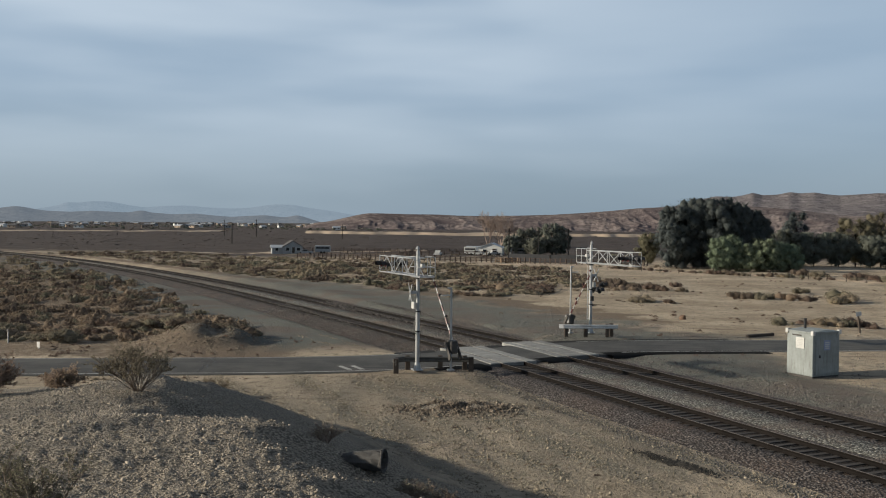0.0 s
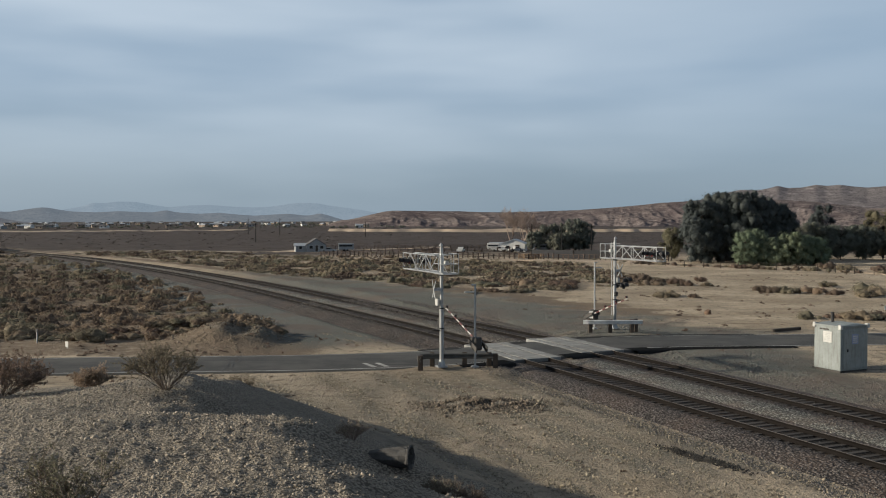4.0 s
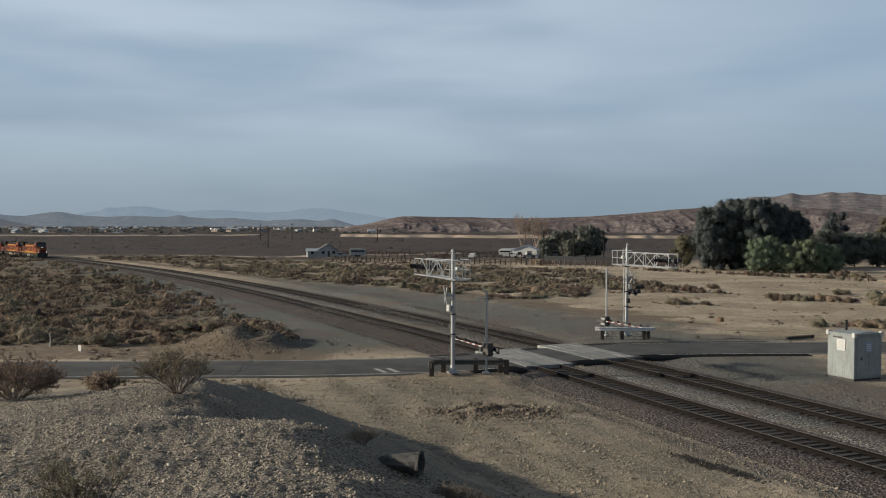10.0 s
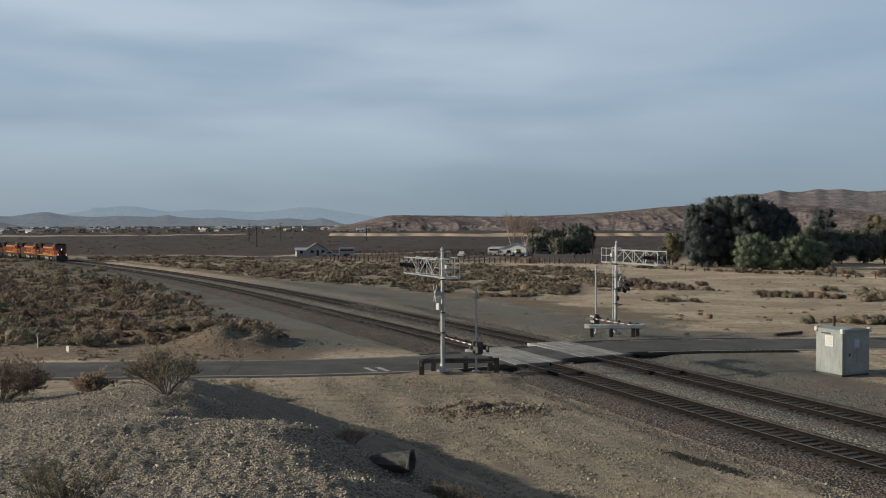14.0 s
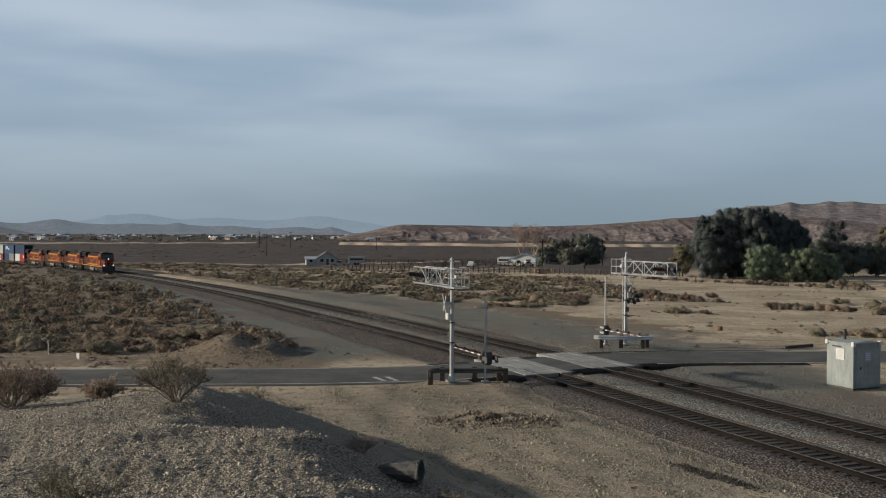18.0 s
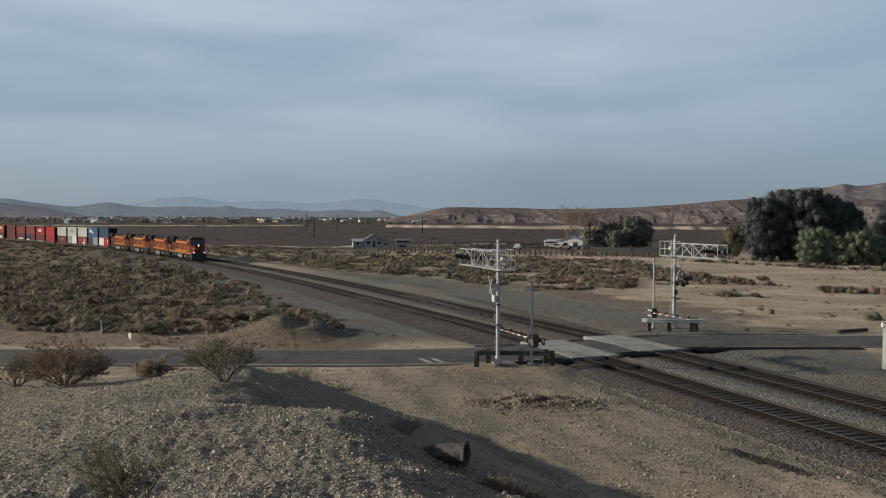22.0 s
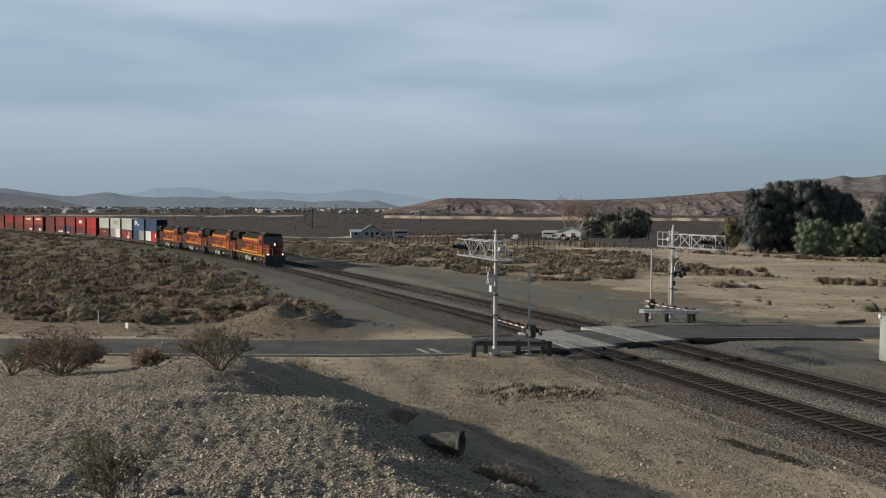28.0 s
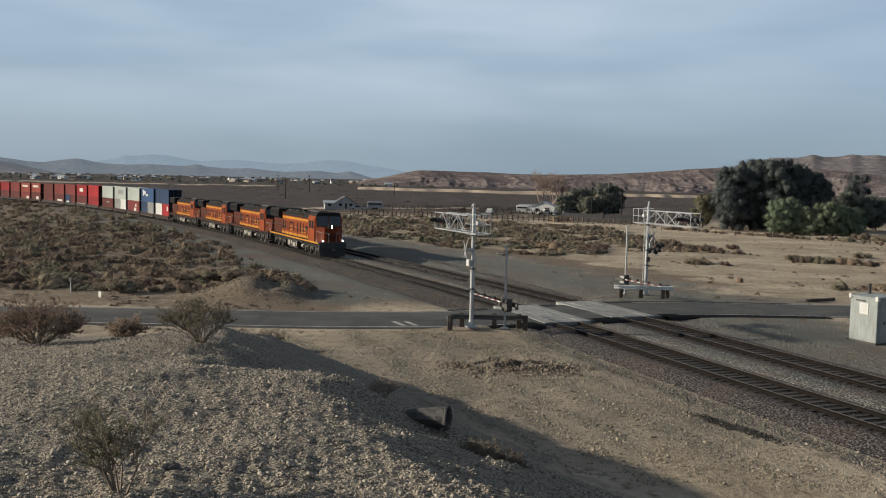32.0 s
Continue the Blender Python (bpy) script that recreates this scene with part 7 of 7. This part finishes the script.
    def single(x, y, w, h, kind):
        ob = new("desert_shrub", meshes[kind][int(rng.integers(0, 8))])
        ob.matrix_basis = pose(x, y, ground_at(x, y, -0.03), 0, 0, rng.uniform(0, 360)) @ Matrix.Diagonal((w, w, h, 1))
        tagged(ob, labels[kind], "shrub", "desert shrubs")

    for x, y, w in sand:
        single(x, y, w * 1.25, w * rng.uniform(0.75, 1.1), int(rng.choice([0, 1, 1, 2])))
    left.sort(key=lambda s: s[1])
    mid_near.sort(key=lambda s: s[1])
    for x, y, z, w, h, a, k in left[:150] + mid_near[:60]:
        single(x, y, w, h, int(rng.choice([0, 0, 1, 2])))
    rest = [s for s in left[150:] + mid_near[60:] if s[1] < 125]
    beyond = [s for s in left[150:] + mid_near[60:] if s[1] >= 125]
    for share, mat, lab in ((0, BRUSH_TAN, "dense dry tan desert brush"), (1, BRUSH_BROWN, "dead brown desert brush"), (2, BRUSH_OLIVE, "grey olive desert brush")):
        pick = [(*s[:6], int(rng.integers(0, 8))) for i, s in enumerate(rest) if (i * 7919) % 5 in ((0, 1), (2, 3), (4,))[share]]
        joined("desert_brush", mid, pick, mat, lab, "brush")
        pick = [(*s[:6], int(rng.integers(0, 6))) for i, s in enumerate(beyond + left_far + mid_far + strip) if (i * 7919) % 5 in ((0, 1), (2, 3), (4,))[share]]
        joined("far_brush", low, pick, mat, lab + " farther off", "brush")
    plain = [(a, b, c, w, h * 0.55, t, k) for a, b, c, w, h, t, k in plain]
    joined("plain_brush", least, [(*s[:6], int(rng.integers(0, 5))) for s in plain], BRUSH_DARK, "dark brush covering the far plain", "brush")


build_brush()


def build_tufts():
    """Small dead tufts and weeds along the verges and on the open sand."""
    rng = np.random.default_rng(91)
    kinds = [shrub_verts(500 + k, 26, 0.16, core=None) for k in range(6)]
    spots = []

    def strew(n, x0, x1, y0, y1, mask, lo, hi):
        x, y = rng.uniform(x0, x1, n), rng.uniform(y0, y1, n)
        keep = rng.uniform(0, 1, n) < mask(x, y)
        for a, b in zip(x[keep], y[keep]):
            w = rng.uniform(lo, hi)
            spots.append((a, b, ground_at(a, b, -0.02), w, w * rng.uniform(0.5, 1.1), rng.uniform(0, 6.28), int(rng.integers(0, 6))))

    def verge(x, y):
        d = y - road_y(x)
        edge = np.exp(-((d - 3.9) / 0.35) ** 2) + 0.8 * np.exp(-((d + 4.0) / 0.5) ** 2) + 0.25 * np.exp(-((d - 6) / 1.5) ** 2)
        return edge * (np.abs(off_track(x, y)) > 8) * smooth(-0.7, 0.5, ripple(x, y, 3, seed=41))

    def open_sand(x, y):
        return 0.5 * (np.abs(off_track(x, y)) > 9) * (np.abs(y - road_y(x)) > 3.6) * (mound(x, y) < 0.6) * smooth(-0.2, 1.0, ripple(x, y, 6, seed=42))

    strew(5000, -45, 60, 40, 75, verge, 0.12, 0.34)
    strew(2600, -30, 14, 28, 49, open_sand, 0.08, 0.24)
    strew(2600, 5, 75, 66, 160, open_sand, 0.2, 0.6)
    strew(900, -40, -8, 52, 62, open_sand, 0.15, 0.4)
    joined("dry_tufts", kinds, spots, BRUSH_BROWN, "small dead tufts and weeds on the sand", "weeds")


build_tufts()


def tree(x, y, high, wide, mat, label, seed, n=5000, leaf=0.3, trunk=0.15, lowest=0.12, peak=0.6, name="tree", group="trees"):
    """A tapered trunk with limbs, and a crown of many small leaves in clumps round the limb ends."""
    rng = np.random.default_rng(seed)
    ob = thing(name, pose(x, y, ground_at(x, y, -0.1)), label, "tree", group)
    m = Mesh().tube([(0, 0, -0.3), (0.1, 0, high * 0.3), (0.0, 0.1, high * 0.62), (0.1, 0, high * 0.9)], trunk * high / 9, 8, 0.05)
    ends = []
    k = int(26 + n / 220)
    for i in range(k):
        z = high * (lowest + (0.95 - lowest) * (i + rng.uniform(0, 1)) / k)
        u = (z / high - lowest) / (1 - lowest)
        shape = min(1.0, (u / max(peak, 0.05) * 0.75 + 0.42) if u < peak else math.sqrt(max(0.02, 1 - ((u - peak) / (1.03 - peak)) ** 2)))
        r = wide / 2 * shape * rng.uniform(0.55, 1.05)
        a = rng.uniform(0, 6.283)
        e = (math.cos(a) * r, math.sin(a) * r, min(high * 0.97, z + rng.uniform(-0.02, 0.06) * high))
        ends.append(e)
        if i % 2 == 0:
            m.tube([(0, 0, z * 0.8), (e[0] * 0.5, e[1] * 0.5, (z * 0.8 + e[2]) / 2 + 0.2), e], 0.03 * high / 6, 5, 0.012)
    part("trunk", m, BARK, ob, "dark tapered trunk with limbs")
    ends = np.array(ends)
    pick = rng.integers(0, k, n)
    spread = wide * rng.uniform(0.09, 0.16, k)
    way = rng.normal(size=(n, 3))
    way = way / np.linalg.norm(way, axis=1, keepdims=True) * (0.45 + 0.8 * rng.uniform(0, 1, (n, 1)) ** 0.7)
    c = ends[pick] + way * spread[pick][:, None] * np.array([1, 1, 0.9])
    inner = rng.uniform(0, 1, n) < 0.25
    c[inner, :2] *= rng.uniform(0.2, 0.9, (inner.sum(), 1))
    c[:, 2] = np.clip(c[:, 2], high * lowest * 0.4, high * 1.04)
    out = way * 0.6 + np.stack([c[:, 0], c[:, 1], c[:, 2] - high * 0.45], -1) / (wide * 0.35)
    v, f = blades(rng, c, leaf, normals=out)
    lumps = [dome(rng, e, q * rng.uniform(0.6, 0.85), 7, 4, 0.5, -1.2) for e, q in zip(ends, spread)]
    part("crown", raw_mesh("crown", *merged([(v, f)] + lumps), mat, smooth=True), mat, ob, "leafy crown with gaps")
    return ob


def bare_tree(x, y, high, seed, mat, label, name="bare_tree", depth=4):
    rng = random.Random(seed)
    ob = thing(name, pose(x, y, ground_at(x, y, -0.05)), label, "tree")
    m = Mesh()

    def grow(p, d, ln, r, k):
        q = p + d * ln
        m.tube([p, (p + q) / 2 + Vector((rng.uniform(-1, 1), rng.uniform(-1, 1), 0)) * ln * 0.06, q], r, 3, r * 0.6)
        if k:
            for _ in range(3 if k > 1 else 4):
                nd = (d + Vector((rng.uniform(-0.75, 0.75), rng.uniform(-0.75, 0.75), rng.uniform(-0.1, 0.4)))).normalized()
                grow(p + (q - p) * rng.uniform(0.55, 1.0), nd, ln * rng.uniform(0.6, 0.8), r * 0.62, k - 1)

    for _ in range(5):
        grow(Vector((0, 0, 0)), Vector((rng.uniform(-0.6, 0.6), rng.uniform(-0.6, 0.6), 1)).normalized(), high * 0.3, high * 0.011, depth)
    part("bare_crown", m, mat, ob, "bare thin branches")
    return ob


def build_trees():
    grove = ((50.6, 200, 13.6, 8.6), (55.0, 203, 14.8, 10.5), (59.5, 201, 15.2, 10.5), (63.6, 203, 14.4, 10), (67.6, 204, 12.4, 8.6), (70.4, 205, 11.0, 5.6), (58, 207, 14.8, 11))
    for i, (x, y, h, w) in enumerate(grove):
        tree(x, y, h, w, FOLIAGE_DARK, "large dense dark green tree in a grove", 40 + i, 22000, 0.14, lowest=0.05, peak=0.42, group="dark grove")
    for i, (x, y, h, w) in enumerate(((56.2, 187.5, 6.6, 5.6), (58.6, 188.8, 7.3, 5.4), (61.2, 187.2, 5.6, 5.0), (65.0, 187, 6.5, 5.8), (68.0, 188.2, 6.0, 5.2), (71.0, 189.5, 5.6, 5.6))):
        tree(x, y, h, w, FOLIAGE_GREEN, "bushy grey green tree before the dark grove", 60 + i, 15000, 0.1, lowest=0.05, peak=0.3, group="green trees")
    for i, (x, y, h, w, mt) in enumerate(((84.8, 222, 12.4, 6.4, FOLIAGE_DARK), (79, 214, 8.2, 7, FOLIAGE_OLIVE), (85, 212, 7.6, 8, FOLIAGE_OLIVE), (91.5, 214, 7.8, 8, FOLIAGE_OLIVE), (98, 212, 7.2, 8, FOLIAGE_OLIVE), (104, 215, 7.6, 8, FOLIAGE_OLIVE),
                                          (98.5, 221, 11.5, 9, FOLIAGE_YELLOW), (106, 224, 13, 10, FOLIAGE_YELLOW), (118, 216, 14.5, 12, FOLIAGE_YELLOW), (128, 214, 13.0, 12, FOLIAGE_YELLOW), (96, 176, 6.5, 5.5, FOLIAGE_YELLOW), (112, 205, 8, 8, FOLIAGE_OLIVE), (121, 202, 8, 8, FOLIAGE_OLIVE), (46.9, 212, 7.5, 5, FOLIAGE_YELLOW))):
        lab = {FOLIAGE_DARK: "slender dark round topped tree", FOLIAGE_OLIVE: "spreading olive green tree in a row", FOLIAGE_YELLOW: "tall tree with yellow brown autumn leaves"}[mt]
        tree(x, y, h, w, mt, lab, 80 + i, 8000, 0.19, lowest=0.14 if mt is not FOLIAGE_DARK else 0.08, peak=0.5 if mt is not FOLIAGE_DARK else 0.45, group="ranch trees")
    for i, (x, y, h, w) in enumerate(((22.5, 300, 6.4, 6.5), (26.5, 302, 8.8, 7), (31, 304, 9.2, 7), (35.5, 300, 10.6, 7.5), (38.8, 303, 9.8, 6.5), (30, 296, 6.0, 7))):
        tree(x, y, h, w, FOLIAGE_OLIVE, "dense olive green tree behind the corral", 120 + i, 9000, 0.15, lowest=0.1, peak=0.45, group="corral trees")
    bare_tree(20.0, 400, 20.5, 3, TWIG_PALE, "pale leafless tree behind the ranch", depth=5)
    bare_tree(25.5, 405, 20, 4, TWIG_PALE, "pale leafless tree behind the ranch", depth=5)
    bare_tree(30.5, 402, 14.5, 6, TWIG_PALE, "pale leafless tree behind the ranch", depth=5)
    # far trees among the houses
    rng = np.random.default_rng(77)
    low = [shrub_verts(400 + k, 24, 0.16, (5, 2)) for k in range(4)]
    spots = []
    for k in range(600):
        d, b = rng.uniform(1050, 2300), radians(rng.uniform(2, 33))
        x, y, w = -math.sin(b) * d, math.cos(b) * d, rng.uniform(2.5, 6)
        spots.append((x, y, ground_at(x, y), w, w * rng.uniform(0.7, 1.3), rng.uniform(0, 6.28), int(rng.integers(0, 4))))
    joined("far_trees", low, spots, FOLIAGE_OLIVE, "dark far trees among the houses", "trees")


build_trees()


def twiggy_bush(x, y, high, wide, mat, leafmat, label, seed, stems=16, depth=3, leaves=900, leaf=0.014, name="twiggy_bush", bend=0.55):
    """An open bush of thin forking stems with sparse small leaves."""
    rng = random.Random(seed)
    ob = thing(name, pose(x, y, ground_at(x, y, -0.02)), label, "bush", "bushes on the bank")
    m, tips = Mesh(), []

    def grow(p, d, ln, r, k):
        q = p + d * ln
        mid = (p + q) / 2 + Vector((rng.uniform(-1, 1), rng.uniform(-1, 1), rng.uniform(-0.3, 0.3))) * ln * 0.09
        m.tube([p, mid, q], r, 3, r * 0.6)
        tips.append((mid, q))
        if k:
            for _ in range(3):
                nd = (d + Vector((rng.uniform(-1, 1), rng.uniform(-1, 1), rng.uniform(-0.45, 0.75))) * bend).normalized()
                grow(p + (q - p) * rng.uniform(0.45, 1.0), nd, ln * rng.uniform(0.5, 0.78), r * 0.6, k - 1)

    for _ in range(stems):
        a, o = rng.uniform(0, 6.283), rng.uniform(0.1, 1.0)
        d = Vector((math.cos(a) * wide / high * o, math.sin(a) * wide / high * o, 1.0)).normalized()
        grow(Vector((math.cos(a) * 0.05, math.sin(a) * 0.05, 0)), d, high * rng.uniform(0.4, 0.55), 0.011, depth)
    part("stem", m, mat, ob, "thin forking stems")
    nr = np.random.default_rng(seed)
    pick = nr.integers(0, len(tips), leaves)
    c = np.array([np.array(tips[i][0]) * (1 - u) + np.array(tips[i][1]) * u for i, u in zip(pick, nr.uniform(0, 1, leaves))])
    v, f = blades(nr, c + nr.normal(size=c.shape) * 0.015, leaf)
    part("foliage", raw_mesh("foliage", v, f, leafmat), leafmat, ob, "sparse small leaves")
    return ob


twiggy_bush(-6.25, 19.2, 1.12, 1.6, TWIG, BRUSH_OLIVE, "open twiggy creosote bush on the gravel bank", 5, 26, 3, 5200, 0.022, bend=0.75)
twiggy_bush(-10.3, 20.3, 1.2, 2.4, TWIG, BRUSH_RUSSET, "dense dead reddish brown bush on the bank", 6, 44, 3, 9000, 0.024, bend=0.7)
twiggy_bush(-12.0, 21.2, 0.75, 1.4, TWIG, BRUSH_OLIVE, "low straggling bush beside the dead brown one", 7, 18, 3, 1600, 0.028)
twiggy_bush(-9.65, 23.6, 0.62, 0.85, TWIG_PALE, BRUSH_STRAW, "small pale straw coloured bush behind the crest", 8, 34, 3, 6500, 0.025, bend=0.8)
twiggy_bush(-2.95, 6.9, 0.82, 0.6, TWIG, BRUSH_GREEN, "thin scrubby plant with small green leaves on the near gravel", 9, 9, 3, 2600, 0.0125, bend=0.7)
twiggy_bush(-0.28, 12.6, 0.36, 0.6, TWIG, BRUSH_OLIVE, "bare grey twiggy bush on the shaded slope", 11, 30, 3, 600, 0.014, bend=0.8)
twiggy_bush(0.1, 12.5, 0.34, 0.55, TWIG, BRUSH_BROWN, "bare grey twiggy bush low on the shaded slope", 12, 30, 3, 500, 0.014, bend=0.8)
twiggy_bush(-3.05, 25.0, 0.62, 0.75, TWIG_PALE, BRUSH_STRAW, "small dry tumbleweed on the shaded slope", 13, 24, 3, 700, 0.022, bend=0.9)
twiggy_bush(-9.9, 40.6, 0.9, 1.0, TWIG, BRUSH_TAN, "small dry tuft on the sandy verge", 14, 18, 3, 1400, 0.03)


# ---- loose stones ----
STONE = surface("pale_broken_stone", (0.335, 0.292, 0.232), 0.75, 0.95, 0, 5, 40, 0.4, 0.3, 0.01, vary=0.2, island=True)
STONE_GREY = surface("grey_ballast_stone", (0.15, 0.136, 0.124), 0.6, 0.9, 0, 5, 40, 0.4, 0.3, 0.01, vary=0.5, island=True)

STONE_TAN = surface("tan_field_stone", (0.29, 0.25, 0.187), 0.7, 0.95, 0, 5, 40, 0.4, 0.3, 0.01, vary=0.5, island=True, spec=0.2)
STONE_BROWN = surface("red_brown_rubble", (0.21, 0.173, 0.135), 0.6, 0.95, 0, 5, 40, 0.4, 0.3, 0.01, vary=0.5, island=True, spec=0.2)


def stones(name, x, y, z, size, mat, label, seed):
    rng = np.random.default_rng(seed)
    n = len(x)
    base = np.array([(1, 0, 0), (-1, 0, 0), (0, 1, 0), (0, -1, 0), (0, 0, 1), (0, 0, -1)], float)
    tri = np.array([(0, 2, 4), (2, 1, 4), (1, 3, 4), (3, 0, 4), (2, 0, 5), (1, 2, 5), (3, 1, 5), (0, 3, 5)])
    v = base[None] * rng.uniform(0.55, 1.2, (n, 6, 1)) + rng.normal(size=(n, 6, 3)) * 0.16
    a = rng.uniform(0, 6.283, n)
    c, s = np.cos(a)[:, None], np.sin(a)[:, None]
    tilt = rng.normal(size=(n, 2)) * 0.35
    w = np.stack([v[:, :, 0] * c - v[:, :, 1] * s, v[:, :, 0] * s + v[:, :, 1] * c, v[:, :, 2] * 0.55], -1)
    w[:, :, 2] += w[:, :, 0] * tilt[:, :1] + w[:, :, 1] * tilt[:, 1:]
    w = w * size[:, None, None] + np.stack([x, y, z], -1)[:, None]
    f = (tri[None] + 6 * np.arange(n)[:, None, None]).reshape(-1, 3)
    ob = new(name, raw_mesh(name, w.reshape(-1, 3), f, mat))
    return tagged(ob, label, "stones", kind="stuff")


def build_stones():
    rng = np.random.default_rng(5)
    n = 98000
    d = 4.0 + 24 * rng.uniform(0, 1, n) ** 1.7
    b = rng.uniform(-0.36, 0.62, n)
    x, y = -np.sin(b) * d, np.cos(b) * d
    steep = (mound(x, y) - mound(x + 0.2, y)) > 0.06
    keep = (mound(x, y) > 0.4) & (rng.uniform(0, 1, n) < np.where(steep, 0.4, 0.7))
    x, y = x[keep], y[keep]
    size = np.clip(np.exp(rng.normal(-4.25, 0.42, len(x))) * (0.75 + 0.025 * y), 0.007, 0.045)
    stones("bank_gravel", x, y, ground(x, y) + size * 0.25, size, STONE, "pale broken stones strewn over the bank", 1)
    n = 72000
    x, y = rng.uniform(-14, 16, n), rng.uniform(24, 47, n)
    o = off_track(x, y)
    keep = (mound(x, y) < 0.4) & (o < -5) & (x > -0.5 * y) & (rng.uniform(0, 1, n) < 0.2 + 0.8 * smooth(-0.3, 0.7, ripple(o * 2.2, x * 0.3 + y * 0.2, 4.0, seed=32)))
    x, y = x[keep], y[keep]
    size = np.clip(np.exp(rng.normal(-3.6, 0.42, len(x))), 0.014, 0.09)
    stones("scattered_stones", x, y, ground(x, y) + size * 0.2, size, STONE_TAN, "small stones scattered over sandy ground", 2)
    n = 9000
    s, lane = rng.uniform(-44, 14, n), rng.integers(0, 6, n)
    o = np.array([-8.6, -9.9, -11.6, -13.1, -14.9, -17.0])[lane] + 0.5 * np.sin(s * 0.16 + lane) + rng.normal(size=n) * 0.13
    p0, _ = track(0, (NEAR_TRACK + FAR_TRACK) / 2)
    x, y = p0.x + TRACK_D.x * s + TRACK_N.x * o, p0.y + TRACK_D.y * s + TRACK_N.y * o
    keep = (mound(x, y) < 0.35) & (np.abs(y - road_y(x)) > 4.2) & (y > 24) & (rng.uniform(0, 1, n) < smooth(-0.9, 0.5, ripple(x, y, 7, seed=34)))
    x, y = x[keep], y[keep]
    size = np.clip(np.exp(rng.normal(-3.5, 0.4, len(x))), 0.015, 0.09)
    stones("rut_stones", x, y, ground(x, y) + size * 0.25, size, STONE_TAN, "stones thrown up in rows along old wheel ruts", 8)
    n = 3600
    x, y = 0.75 + rng.normal(size=n) * 1.3, 38.6 + rng.normal(size=n) * 0.6
    x, y = x, y - 0.09 * (x - 0.6)
    size = np.clip(np.exp(rng.normal(-3.2, 0.42, n)), 0.02, 0.12)
    stones("rubble_heap", x, y, ground(x, y) + size * 0.3, size, STONE_BROWN, "low ridge of reddish brown rubble", 4)
    n = 1800
    x, y = -15.2 + rng.normal(size=n) * 2.2, 59.2 + rng.normal(size=n) * 1.6
    size = np.clip(np.exp(rng.normal(-3.3, 0.5, n)), 0.02, 0.15)
    stones("spoil_rubble", x, y, ground(x, y) + size * 0.2, size, STONE_BROWN, "stony rubble on the spoil heap", 5)
    n = 15000
    s, o = rng.uniform(-50, 42, n), 5.5 + 15.5 * rng.uniform(0, 1, n) ** 1.5
    p0, _ = track(0, (NEAR_TRACK + FAR_TRACK) / 2)
    x, y = p0.x + TRACK_D.x * s + TRACK_N.x * o, p0.y + TRACK_D.y * s + TRACK_N.y * o
    keep = (np.abs(y - road_y(x)) > 3.6) & (rng.uniform(0, 1, n) < 0.2 + 0.8 * smooth(-0.5, 0.8, ripple(x, y, 6, seed=33)))
    x, y = x[keep], y[keep]
    size = np.clip(np.exp(rng.normal(-3.3, 0.4, len(x))), 0.02, 0.09)
    stones("verge_gravel", x, y, ground(x, y) + size * 0.2, size, STONE_GREY, "grey stones spread beside the tracks", 7)
    n = 52000
    s = -56 + 95 * rng.uniform(0, 1, n) ** 1.2
    o = rng.uniform(-7.0, 7.0, n)
    p0, _ = track(0, (NEAR_TRACK + FAR_TRACK) / 2)
    x, y = p0.x + TRACK_D.x * s + TRACK_N.x * o, p0.y + TRACK_D.y * s + TRACK_N.y * o
    mid = (FAR_TRACK - NEAR_TRACK) / 2
    z = np.interp(o, [-mid - 6.5, -mid - 4.2, -mid - 1.9, mid + 1.9, mid + 4.2, mid + 6.5], [-0.85, -0.62, -0.22, -0.22, -0.62, -0.85])
    z = np.maximum(z, ground(x, y))
    z = np.where(np.abs(o) < 0.9, -0.165, z)
    on_tie = (np.abs(np.abs(o) - mid) < 1.4) & (rng.uniform(0, 1, n) < 0.97)
    cross = np.abs(y - road_y(x)) < 4.0
    keep = ~on_tie & ~cross & (y > 22)
    x, y, z = x[keep], y[keep], z[keep]
    size = rng.uniform(0.026, 0.062, len(x))
    stones("ballast_stones", x, y, z + size * 0.2, size, STONE_GREY, "grey crushed stones of the track bed", 3)


build_stones()
def shaded_rut():
    rng = np.random.default_rng(8)
    n = 1500
    u, w = rng.normal(size=n) * 0.75, rng.normal(size=n) * 0.14
    x, y = 7.75 + u * 0.57 + w * 0.82, 30.2 - u * 0.82 + w * 0.57
    size = rng.uniform(0.02, 0.055, n)
    # near-black stones added to paint the shade of a hollow rut
    stones("rut_shade_patch", x, y, ground(x, y) + size * 0.3, size, surface("rut_shade_stone", (0.06, 0.056, 0.05), 0.6, 0.95, 0, 3, 25, 0.5, 0.5, 0.03, spec=0.2), "dark stones standing in for a shaded rut on the sandy verge", 6)


shaded_rut()
lump("dark_rock", -2.85, 7.7, (0.085, 0.06, 0.05), 1.0, surface("dark_basalt", (0.08, 0.073, 0.066), 0.6, 0.8, 0, 6, 40), "small dark angular rock on the gravel", "rock", 5)


# ---- what moves ----
def motions():
    for ob, behind, lift in ROLLING:
        walk(ob, [(t, Matrix.Translation((0, 0, lift)) @ train_at(t, behind)) for t in RUN_TIMES])
    for arm, height in GATES:
        walk(arm, [(t, pose(0, 0, height, 0, -a, 0)) for t, a in GATE_FALL])


motions()
